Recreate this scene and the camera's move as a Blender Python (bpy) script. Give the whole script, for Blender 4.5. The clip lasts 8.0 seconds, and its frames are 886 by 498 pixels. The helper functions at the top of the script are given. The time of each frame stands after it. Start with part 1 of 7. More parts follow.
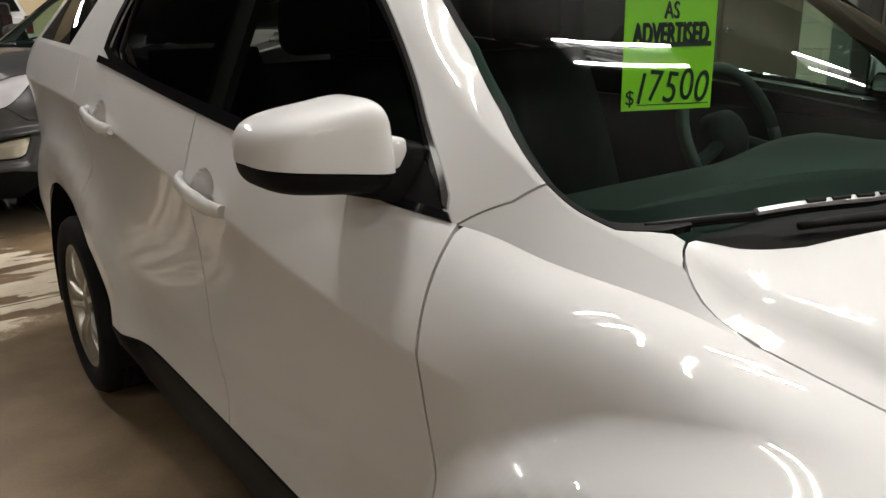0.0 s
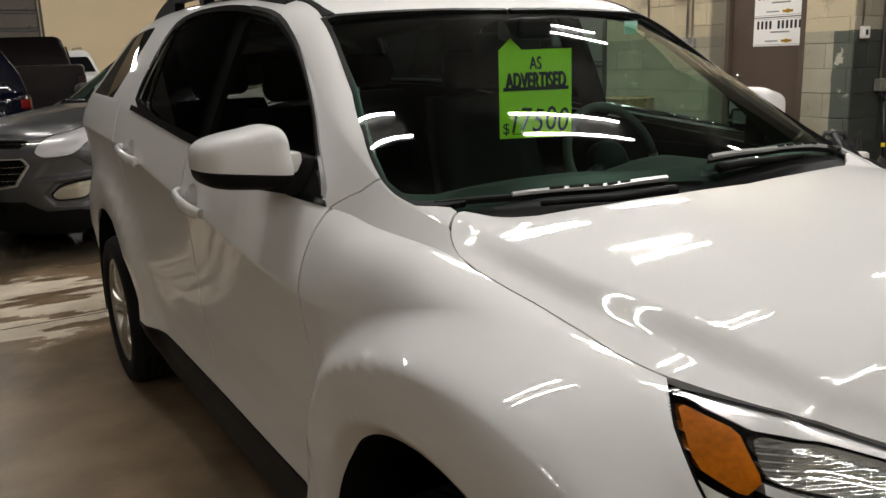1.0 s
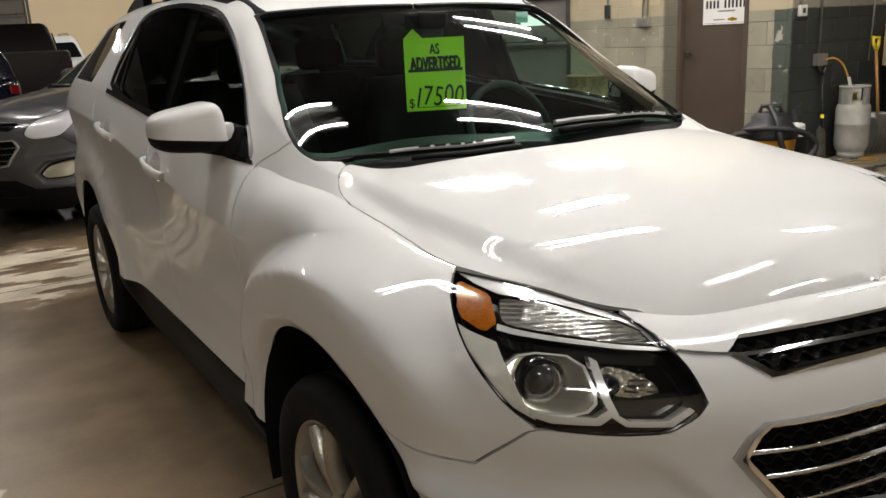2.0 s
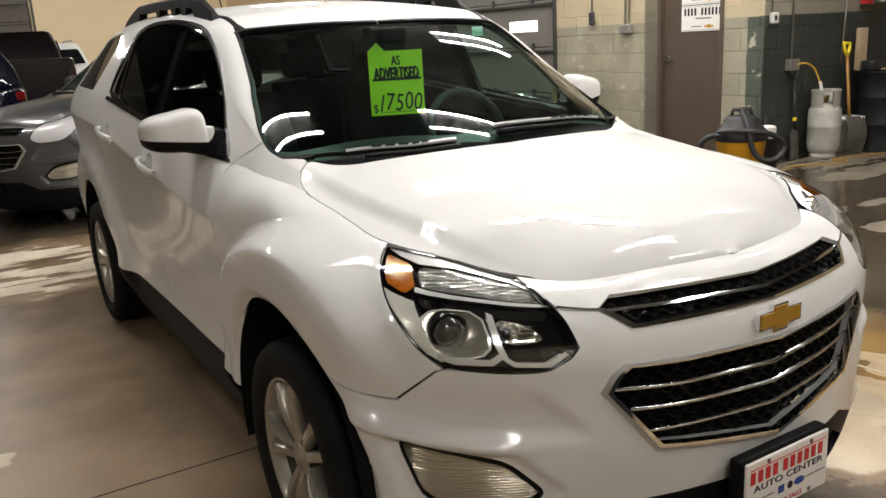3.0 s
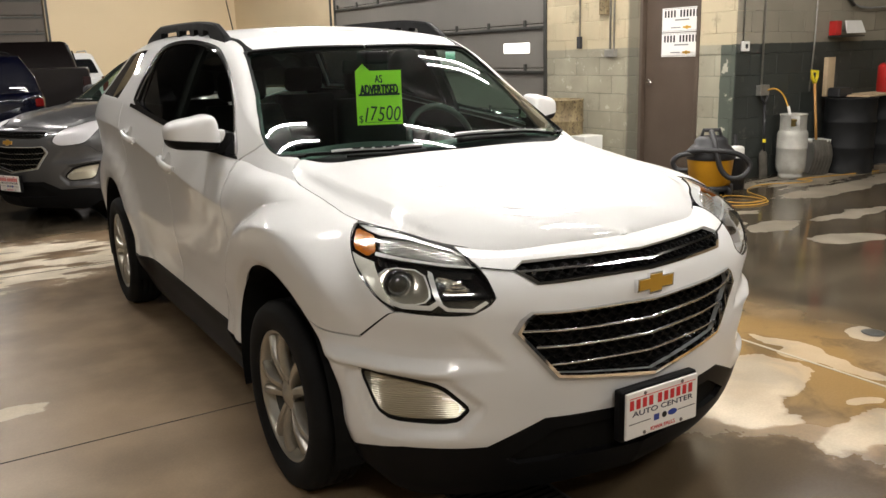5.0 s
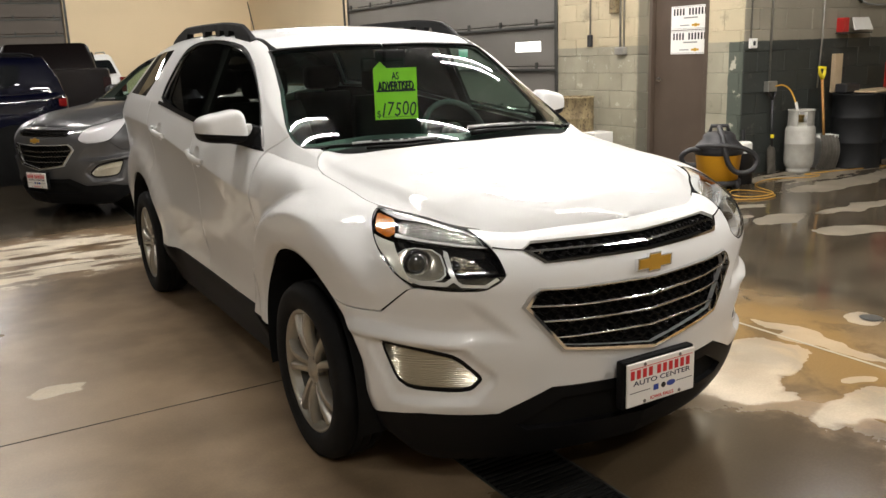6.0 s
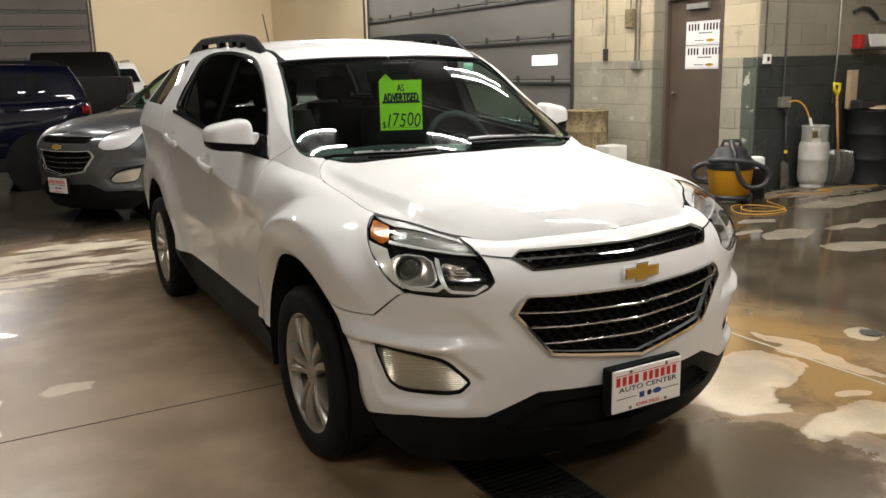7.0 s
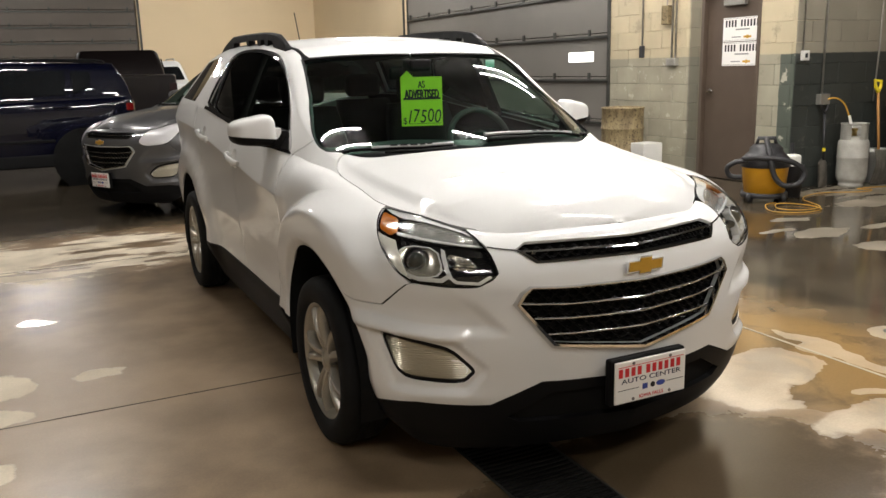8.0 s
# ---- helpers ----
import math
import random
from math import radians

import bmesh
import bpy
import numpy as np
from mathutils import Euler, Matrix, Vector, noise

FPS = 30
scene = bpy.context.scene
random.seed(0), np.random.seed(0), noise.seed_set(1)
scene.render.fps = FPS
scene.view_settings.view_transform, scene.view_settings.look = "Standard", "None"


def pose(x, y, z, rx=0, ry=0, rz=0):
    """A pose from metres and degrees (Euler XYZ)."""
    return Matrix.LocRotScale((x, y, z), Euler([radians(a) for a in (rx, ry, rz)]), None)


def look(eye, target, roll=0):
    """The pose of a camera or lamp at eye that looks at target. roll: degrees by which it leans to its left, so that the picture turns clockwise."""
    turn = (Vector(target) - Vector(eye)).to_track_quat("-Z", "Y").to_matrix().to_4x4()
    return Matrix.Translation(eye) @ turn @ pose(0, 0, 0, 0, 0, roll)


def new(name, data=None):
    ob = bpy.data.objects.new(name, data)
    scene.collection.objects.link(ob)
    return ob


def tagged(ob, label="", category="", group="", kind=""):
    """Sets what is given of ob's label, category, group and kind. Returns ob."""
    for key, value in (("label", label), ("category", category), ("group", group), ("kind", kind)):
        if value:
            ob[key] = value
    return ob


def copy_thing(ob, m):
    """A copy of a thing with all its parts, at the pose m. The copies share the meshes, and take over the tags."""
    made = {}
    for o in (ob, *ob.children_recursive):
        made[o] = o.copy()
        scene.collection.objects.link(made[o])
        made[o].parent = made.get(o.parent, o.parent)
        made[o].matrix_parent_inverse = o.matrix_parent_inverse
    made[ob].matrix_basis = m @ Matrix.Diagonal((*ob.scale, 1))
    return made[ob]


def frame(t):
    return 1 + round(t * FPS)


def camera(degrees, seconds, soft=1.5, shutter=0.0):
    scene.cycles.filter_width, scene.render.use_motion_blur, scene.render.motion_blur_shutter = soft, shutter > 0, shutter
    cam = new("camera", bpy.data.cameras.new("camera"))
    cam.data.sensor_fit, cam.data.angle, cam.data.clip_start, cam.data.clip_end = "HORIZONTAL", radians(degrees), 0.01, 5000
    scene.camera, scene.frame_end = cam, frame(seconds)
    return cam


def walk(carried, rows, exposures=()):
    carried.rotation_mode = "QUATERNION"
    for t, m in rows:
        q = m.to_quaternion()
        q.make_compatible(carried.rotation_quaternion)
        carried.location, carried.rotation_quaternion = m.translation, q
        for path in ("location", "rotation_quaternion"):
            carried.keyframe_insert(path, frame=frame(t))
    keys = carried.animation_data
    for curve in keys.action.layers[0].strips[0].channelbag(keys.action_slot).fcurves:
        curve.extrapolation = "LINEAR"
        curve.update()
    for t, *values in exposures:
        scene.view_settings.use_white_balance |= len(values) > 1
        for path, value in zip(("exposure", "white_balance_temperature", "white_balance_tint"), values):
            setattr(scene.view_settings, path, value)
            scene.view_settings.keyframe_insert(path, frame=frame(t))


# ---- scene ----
cam = camera(56.6, 8.0)
PATH = [
    (0, (-1.474, -0.34, 1.438), (-0.362, 1.219, 0.858), -1.0),
    (0.3, (-1.508, -0.575, 1.434), (-0.409, 1.012, 0.882), -0.7),
    (0.5, (-1.529, -0.733, 1.448), (-0.439, 0.857, 0.916), -1.0),
    (0.7, (-1.525, -0.862, 1.455), (-0.453, 0.742, 0.944), -1.7),
    (1, (-1.494, -1.055, 1.441), (-0.487, 0.61, 0.982), -2.1),
    (1.2, (-1.467, -1.17, 1.441), (-0.465, 0.499, 0.97), -2.3),
    (1.5, (-1.461, -1.361, 1.455), (-0.455, 0.29, 0.941), -2.9),
    (1.7, (-1.498, -1.47, 1.44), (-0.488, 0.183, 0.93), -3.2),
    (2, (-1.555, -1.658, 1.459), (-0.543, -0.009, 0.953), -2.9),
    (2.2, (-1.58, -1.742, 1.483), (-0.55, -0.095, 0.99), -3.0),
    (3.3, (-1.628, -2.158, 1.485), (-0.627, -0.5, 0.985), -3.1),
    (3.5, (-1.67, -2.214, 1.474), (-0.664, -0.562, 0.966), -3.2),
    (3.8, (-1.751, -2.297, 1.477), (-0.724, -0.658, 0.962), -3.1),
    (4, (-1.795, -2.373, 1.47), (-0.757, -0.737, 0.972), -3.2),
    (4.2, (-1.805, -2.402, 1.49), (-0.749, -0.772, 1.008), -2.6),
    (5.3, (-1.803, -2.719, 1.507), (-0.813, -1.041, 1.052), -2.0),
    (5.5, (-1.828, -2.744, 1.5), (-0.846, -1.062, 1.044), -2.3),
    (6, (-1.921, -2.822, 1.499), (-0.938, -1.142, 1.041), -2.1),
    (6.5, (-1.933, -2.878, 1.502), (-0.952, -1.191, 1.067), -2.1),
    (7, (-1.885, -2.943, 1.502), (-0.94, -1.234, 1.072), -1.5),
    (7.5, (-1.852, -3.018, 1.495), (-0.954, -1.285, 1.058), -1.2),
    (8, (-1.816, -3.068, 1.496), (-0.962, -1.312, 1.063), -1.6),
]
walk(cam, [(t, look(eye, target, roll)) for t, eye, target, roll in PATH],
     exposures=[(0, -0.05), (0.5, -0.22), (1, -0.5), (1.5, -0.62), (2, -0.22), (3.5, 0.15), (4, 0.30), (5.3, 0.28), (6, 0.27), (6.5, 0.23), (8, 0.15)])

# ---- light: fluorescent strips under the hall's ceiling, some added as fill; no daylight ----
world = bpy.data.worlds.new("hall_dark")
world.use_nodes = True
world.node_tree.nodes["Background"].inputs[0].default_value = (1.0, 0.82, 0.6, 1)
world.node_tree.nodes["Background"].inputs[1].default_value = 0.02
scene.world = world


CEILING, LIGHT_Z = 4.6, 4.05
TUBE_POWER = 275.0
TUBE_COLOUR = (1.0, 0.955, 0.905)
# fixtures: x, y, turn; some placed by their reflections, the rest added as unseen fill
STRIPS = [(-0.62, 1.48, 90), (1.93, 1.50, 90), (5.25, 1.70, 90), (3.1, 3.18, 97), (2.6, 4.5, 90), (5.0, 5.2, 90), (1.4, -0.9, 90), (2.2, -3.1, 90), (5.4, -3.0, 90), (-2.2, 7.4, 90),
          (-2.4, -4.8, 90), (-5.9, 0.4, 90), (4.4, 8.0, 90), (4.4, 13.0, 90), (-2.1, 17.3, 90), (2.9, 17.3, 90)]


# ---- materials ----
def material(name, colour, rough=0.5, metal=0.0, coat=0.0, vary=0.0, scale=6.0, bump=0.0, fine=120.0, spec=0.5, glow=None, power=0.0, rough_vary=0.0):
    m = bpy.data.materials.new(name)
    m.use_nodes = True
    nt = m.node_tree
    p = nt.nodes["Principled BSDF"]
    p.inputs["Base Color"].default_value = (*colour, 1)
    p.inputs["Roughness"].default_value = rough
    p.inputs["Metallic"].default_value = metal
    p.inputs["Coat Weight"].default_value = coat
    p.inputs["Coat Roughness"].default_value = 0.03
    p.inputs["Specular IOR Level"].default_value = spec
    if glow:
        p.inputs["Emission Color"].default_value = (*glow, 1)
        p.inputs["Emission Strength"].default_value = power
    if vary or bump or rough_vary:
        tc = nt.nodes.new("ShaderNodeTexCoord")
        big, small = nt.nodes.new("ShaderNodeTexNoise"), nt.nodes.new("ShaderNodeTexNoise")
        big.inputs["Scale"].default_value, big.inputs["Detail"].default_value = scale, 6
        small.inputs["Scale"].default_value, small.inputs["Detail"].default_value = fine, 3
        for n in (big, small):
            nt.links.new(tc.outputs["Object"], n.inputs["Vector"])
        add = nt.nodes.new("ShaderNodeMath")
        add.operation = "MULTIPLY_ADD"
        add.inputs[1].default_value = 0.4
        nt.links.new(small.outputs["Fac"], add.inputs[0])
        nt.links.new(big.outputs["Fac"], add.inputs[2])
        if vary:
            ramp = nt.nodes.new("ShaderNodeMapRange")
            ramp.inputs[1].default_value, ramp.inputs[2].default_value = 0.4, 1.0
            ramp.inputs[3].default_value, ramp.inputs[4].default_value = 1 - vary, 1 + vary
            nt.links.new(add.outputs[0], ramp.inputs[0])
            mul = nt.nodes.new("ShaderNodeVectorMath")
            mul.operation = "SCALE"
            mul.inputs[0].default_value = colour
            nt.links.new(ramp.outputs[0], mul.inputs["Scale"])
            nt.links.new(mul.outputs[0], p.inputs["Base Color"])
        if rough_vary:
            rr = nt.nodes.new("ShaderNodeMapRange")
            rr.inputs[1].default_value, rr.inputs[2].default_value = 0.4, 1.0
            rr.inputs[3].default_value, rr.inputs[4].default_value = max(0, rough - rough_vary), min(1, rough + rough_vary)
            nt.links.new(add.outputs[0], rr.inputs[0])
            nt.links.new(rr.outputs[0], p.inputs["Roughness"])
        if bump:
            b = nt.nodes.new("ShaderNodeBump")
            b.inputs["Strength"].default_value, b.inputs["Distance"].default_value = bump, 0.004
            nt.links.new(add.outputs[0], b.inputs["Height"])
            nt.links.new(b.outputs[0], p.inputs["Normal"])
    return m


def glass(name, tint, reflect=1.0):
    """A thin pane: it tints what is behind it and mirrors more at grazing angles."""
    m = bpy.data.materials.new(name)
    m.use_nodes = True
    nt = m.node_tree
    nt.nodes.remove(nt.nodes["Principled BSDF"])
    clear, gloss, mix, fr = (nt.nodes.new("ShaderNode" + k) for k in ("BsdfTransparent", "BsdfGlossy", "MixShader", "LayerWeight"))
    clear.inputs[0].default_value = (*tint, 1)
    gloss.inputs["Roughness"].default_value = 0.01
    gloss.inputs[0].default_value = (reflect, reflect, reflect, 1)
    fr.inputs["Blend"].default_value = 0.5
    steep, share = nt.nodes.new("ShaderNodeMath"), nt.nodes.new("ShaderNodeMath")
    steep.operation, share.operation = "POWER", "MULTIPLY_ADD"
    steep.inputs[1].default_value, share.inputs[1].default_value, share.inputs[2].default_value = 5.0, 0.95, 0.05
    nt.links.new(fr.outputs["Facing"], steep.inputs[0])
    nt.links.new(steep.outputs[0], share.inputs[0])
    nt.links.new(share.outputs[0], mix.inputs[0])
    nt.links.new(clear.outputs[0], mix.inputs[1])
    nt.links.new(gloss.outputs[0], mix.inputs[2])
    nt.links.new(mix.outputs[0], nt.nodes["Material Output"].inputs[0])
    return m


WHITE_PAINT = material("white_paint", (0.69, 0.69, 0.68), 0.55, coat=0.75, vary=0.015, scale=2.0, fine=900, spec=0.15)
WHITE_PAINT.node_tree.nodes["Principled BSDF"].inputs["Coat Roughness"].default_value = 0.035
GREY_PAINT = material("grey_paint", (0.062, 0.062, 0.064), 0.42, metal=0.25, coat=0.55, vary=0.25, scale=3.0, fine=300, rough_vary=0.1)
BLUE_PAINT = material("blue_paint", (0.0005, 0.0009, 0.0065), 0.42, coat=0.9, vary=0.1, spec=0.05)
BLACK_PAINT = material("black_paint", (0.006, 0.0035, 0.0035), 0.4, coat=0.25, vary=0.1, spec=0.15)
TRIM_BLACK = material("black_trim_plastic", (0.0065, 0.0065, 0.007), 0.55, vary=0.25, scale=5, bump=0.08, fine=600, spec=0.1)
SEAL_BLACK = material("ceramic_black", (0.006, 0.006, 0.006), 0.35, vary=0.1, spec=0.12)
GLOSS_BLACK = material("gloss_black", (0.008, 0.008, 0.009), 0.08, vary=0.1)
INNER_BLACK = material("underbody_black", (0.008, 0.008, 0.008), 0.9, vary=0.2, spec=0.1)
CABIN = material("cabin_black", (0.008, 0.008, 0.008), 0.75, vary=0.2, bump=0.1, spec=0.12)
CABIN_GREY = material("cabin_grey", (0.03, 0.03, 0.029), 0.75, vary=0.15, bump=0.1)
HEADLINER = material("headliner_grey", (0.08, 0.08, 0.075), 0.9, vary=0.1)
CHROME = material("chrome", (0.85, 0.85, 0.86), 0.06, metal=1.0)
DARK_CHROME = material("dark_chrome", (0.56, 0.56, 0.57), 0.16, metal=0.95)
SATIN = material("satin_alloy", (0.42, 0.40, 0.35), 0.36, metal=0.8, vary=0.08, scale=20)
RUBBER = material("tyre_rubber", (0.010, 0.010, 0.010), 0.75, vary=0.3, scale=10, bump=0.2, fine=150, spec=0.12)
GOLD = material("gold_badge", (0.72, 0.42, 0.07), 0.3, metal=0.75, vary=0.05)
AMBER = material("amber_lens", (0.36, 0.10, 0.004), 0.15, coat=0.5, vary=0.55, scale=22, glow=None)
RED_LENS = material("red_lens", (0.13, 0.004, 0.004), 0.12, coat=1.0, vary=0.2)
def ribbed(name, colour, rough, metal, pitch):
    """A clear-looking lens with fine level ribs."""
    m = material(name, colour, rough, metal, coat=0.8)
    nt = m.node_tree
    tc, wave, bp = (nt.nodes.new("ShaderNode" + k) for k in ("TexCoord", "TexWave", "Bump"))
    wave.bands_direction = "Z"
    wave.inputs["Scale"].default_value = 0.314 / pitch
    wave.inputs["Distortion"].default_value = 0.6
    bp.inputs["Strength"].default_value, bp.inputs["Distance"].default_value = 0.7, 0.003
    nt.links.new(tc.outputs["Object"], wave.inputs["Vector"])
    nt.links.new(wave.outputs["Fac"], bp.inputs["Height"])
    nt.links.new(bp.outputs[0], nt.nodes["Principled BSDF"].inputs["Normal"])
    return m


FOG_LENS = ribbed("ribbed_lens", (0.62, 0.58, 0.46), 0.16, 0.6, 0.007)
TURN_LENS = ribbed("turn_lens", (0.50, 0.50, 0.48), 0.12, 0.75, 0.006)
REFLECTOR = material("reflector_silver", (0.80, 0.79, 0.76), 0.22, metal=0.55, vary=0.08, scale=25)
WINDSCREEN = glass("windscreen_glass", (0.66, 0.90, 0.79), 0.85)
LAMP_BOWL = material("lamp_bowl", (0.62, 0.59, 0.50), 0.22, metal=0.75, coat=0.6, vary=0.10, scale=25)
SIDE_SILVER = material("lamp_side_silver", (0.82, 0.80, 0.72), 0.30, metal=0.25, coat=0.6, vary=0.12, scale=25)
LAMP_SILVER = material("lamp_silver", (0.88, 0.88, 0.87), 0.20, metal=0.45, coat=0.8, vary=0.06, scale=25)
SIDE_GLASS = glass("side_glass", (0.72, 0.80, 0.75), 0.6)
DARK_GLASS = glass("privacy_glass", (0.03, 0.033, 0.034), 0.6)
CLEAR = glass("clear_lens", (0.93, 0.94, 0.93))
FROSTED = material("dusty_lens", (0.50, 0.49, 0.50), 0.35, coat=0.6, vary=0.06)
CARD_GREEN = material("neon_green_card", (0.50, 0.84, 0.02), 0.6, vary=0.03)
INK = material("black_ink", (0.012, 0.012, 0.012), 0.6)
PLATE_WHITE = material("plate_white", (0.82, 0.80, 0.76), 0.35, vary=0.03)
PLATE_RED = material("plate_red", (0.60, 0.02, 0.025), 0.4)
NAVY = material("navy_ink", (0.012, 0.016, 0.05), 0.45)
PLATE_BLUE = material("plate_blue", (0.03, 0.06, 0.30), 0.4)


# ---- helpers for parts ----
def link_mesh(name, verts, faces, mat, parent=None, label="", smooth=False, normals=None):
    me = bpy.data.meshes.new(name)
    me.from_pydata([tuple(v) for v in verts], [], [tuple(f) for f in faces])
    me.materials.append(mat)
    if smooth or normals is not None:
        me.polygons.foreach_set("use_smooth", [True] * len(me.polygons))
    if normals is not None:
        me.normals_split_custom_set_from_vertices([tuple(n) for n in normals])
    ob = new(name, me)
    ob.parent = parent
    if label:
        tagged(ob, label)
    return ob


def part(name, bm, mat, parent=None, label="", smooth=None):
    """One bmesh as one mesh object under a thing or a part; smooth: the angle in degrees below which edges are smoothed."""
    me = bpy.data.meshes.new(name)
    if smooth:
        for f in bm.faces:
            f.smooth = True
        for e in bm.edges:
            if len(e.link_faces) == 2 and e.calc_face_angle(0) > radians(smooth):
                e.smooth = False
    bm.to_mesh(me)
    bm.free()
    me.materials.append(mat)
    ob = new(name, me)
    ob.parent = parent
    if label:
        tagged(ob, label)
    return ob


def thing(name, m, label, category, group="", kind=""):
    ob = new(name)
    ob.matrix_basis = m
    ob.empty_display_size = 0.2
    return tagged(ob, label, category, group, kind)


def box(bm, x0, x1, y0, y1, z0, z1, bevel=0.0, seg=2):
    made = bmesh.ops.create_cube(bm, size=1, matrix=Matrix.LocRotScale(((x0 + x1) / 2, (y0 + y1) / 2, (z0 + z1) / 2), None, (abs(x1 - x0), abs(y1 - y0), abs(z1 - z0))))
    if bevel:
        edges = {e for v in made["verts"] for e in v.link_edges}
        bmesh.ops.bevel(bm, geom=list(edges), offset=bevel, segments=seg, profile=0.5, affect="EDGES")
    return bm


def boxed(*a, **k):
    return box(bmesh.new(), *a, **k)


def lathe(bm, profile, m=Matrix(), n=32, cap=True):
    """Turns a profile of (radius, height) round the z axis of m."""
    rings = []
    for r, h in profile:
        rings.append([bm.verts.new(m @ Vector((r * math.cos(2 * math.pi * i / n), r * math.sin(2 * math.pi * i / n), h))) for i in range(n)])
    for a, b in zip(rings, rings[1:]):
        for i in range(n):
            bm.faces.new((a[i], a[(i + 1) % n], b[(i + 1) % n], b[i]))
    if cap:
        bm.faces.new(rings[0][::-1])
        bm.faces.new(rings[-1])
    return bm


def tube(bm, pts, r, n=8):
    """A round bar along a line of points; r: one radius or one for each point."""
    pts = [Vector(p) for p in pts]
    rr = r if isinstance(r, (list, tuple)) else [r] * len(pts)
    rings, side = [], None
    for i, p in enumerate(pts):
        d = (pts[min(i + 1, len(pts) - 1)] - pts[max(i - 1, 0)]).normalized()
        if side is None:
            side = d.orthogonal().normalized()
        side = (side - d * side.dot(d)).normalized()
        up = d.cross(side)
        rings.append([bm.verts.new(p + (side * math.cos(2 * math.pi * k / n) + up * math.sin(2 * math.pi * k / n)) * rr[i]) for k in range(n)])
    for a, b in zip(rings, rings[1:]):
        for k in range(n):
            bm.faces.new((a[k], a[(k + 1) % n], b[(k + 1) % n], b[k]))
    bm.faces.new(rings[0][::-1])
    bm.faces.new(rings[-1])
    return bm


def prism(bm, outline, depth, m=Matrix()):
    """A flat outline (x, y) given a depth along z."""
    low = [bm.verts.new(m @ Vector((x, y, 0))) for x, y in outline]
    top = [bm.verts.new(m @ Vector((x, y, depth))) for x, y in outline]
    bm.faces.new(low[::-1])
    bm.faces.new(top)
    k = len(low)
    for i in range(k):
        bm.faces.new((low[i], low[(i + 1) % k], top[(i + 1) % k], top[i]))
    return bm


# ---- trimmed panels of a curved surface ----
def chaikin(pts, n, closed=True, r=0.22):
    pts = [np.array(p, float) for p in pts]
    for _ in range(n):
        out = []
        rng = range(len(pts)) if closed else range(len(pts) - 1)
        if not closed:
            out.append(pts[0])
        for i in rng:
            a, b = pts[i], pts[(i + 1) % len(pts)]
            out += [a * (1 - r) + b * r, a * r + b * (1 - r)]
        if not closed:
            out.append(pts[-1])
        pts = out
    return pts


def resample(pts, gap):
    pts = [np.array(p, float) for p in pts]
    out = []
    for a, b in zip(pts, pts[1:] + pts[:1]):
        n = max(1, int(np.ceil(np.hypot(*(b - a)) / gap)))
        out += [a + (b - a) * i / n for i in range(n)]
    keep = [out[0]]
    for p in out[1:]:
        if np.hypot(*(p - keep[-1])) > gap * 0.15:
            keep.append(p)
    return np.array(keep)


def inside(p, loop):
    x, y = p[:, 0][:, None], p[:, 1][:, None]
    x0, y0 = loop[:, 0][None], loop[:, 1][None]
    x1, y1 = np.roll(loop[:, 0], -1)[None], np.roll(loop[:, 1], -1)[None]
    hit = ((y0 > y) != (y1 > y)) & (x < (x1 - x0) * (y - y0) / (y1 - y0 + 1e-15) + x0)
    return hit.sum(1) % 2 == 1


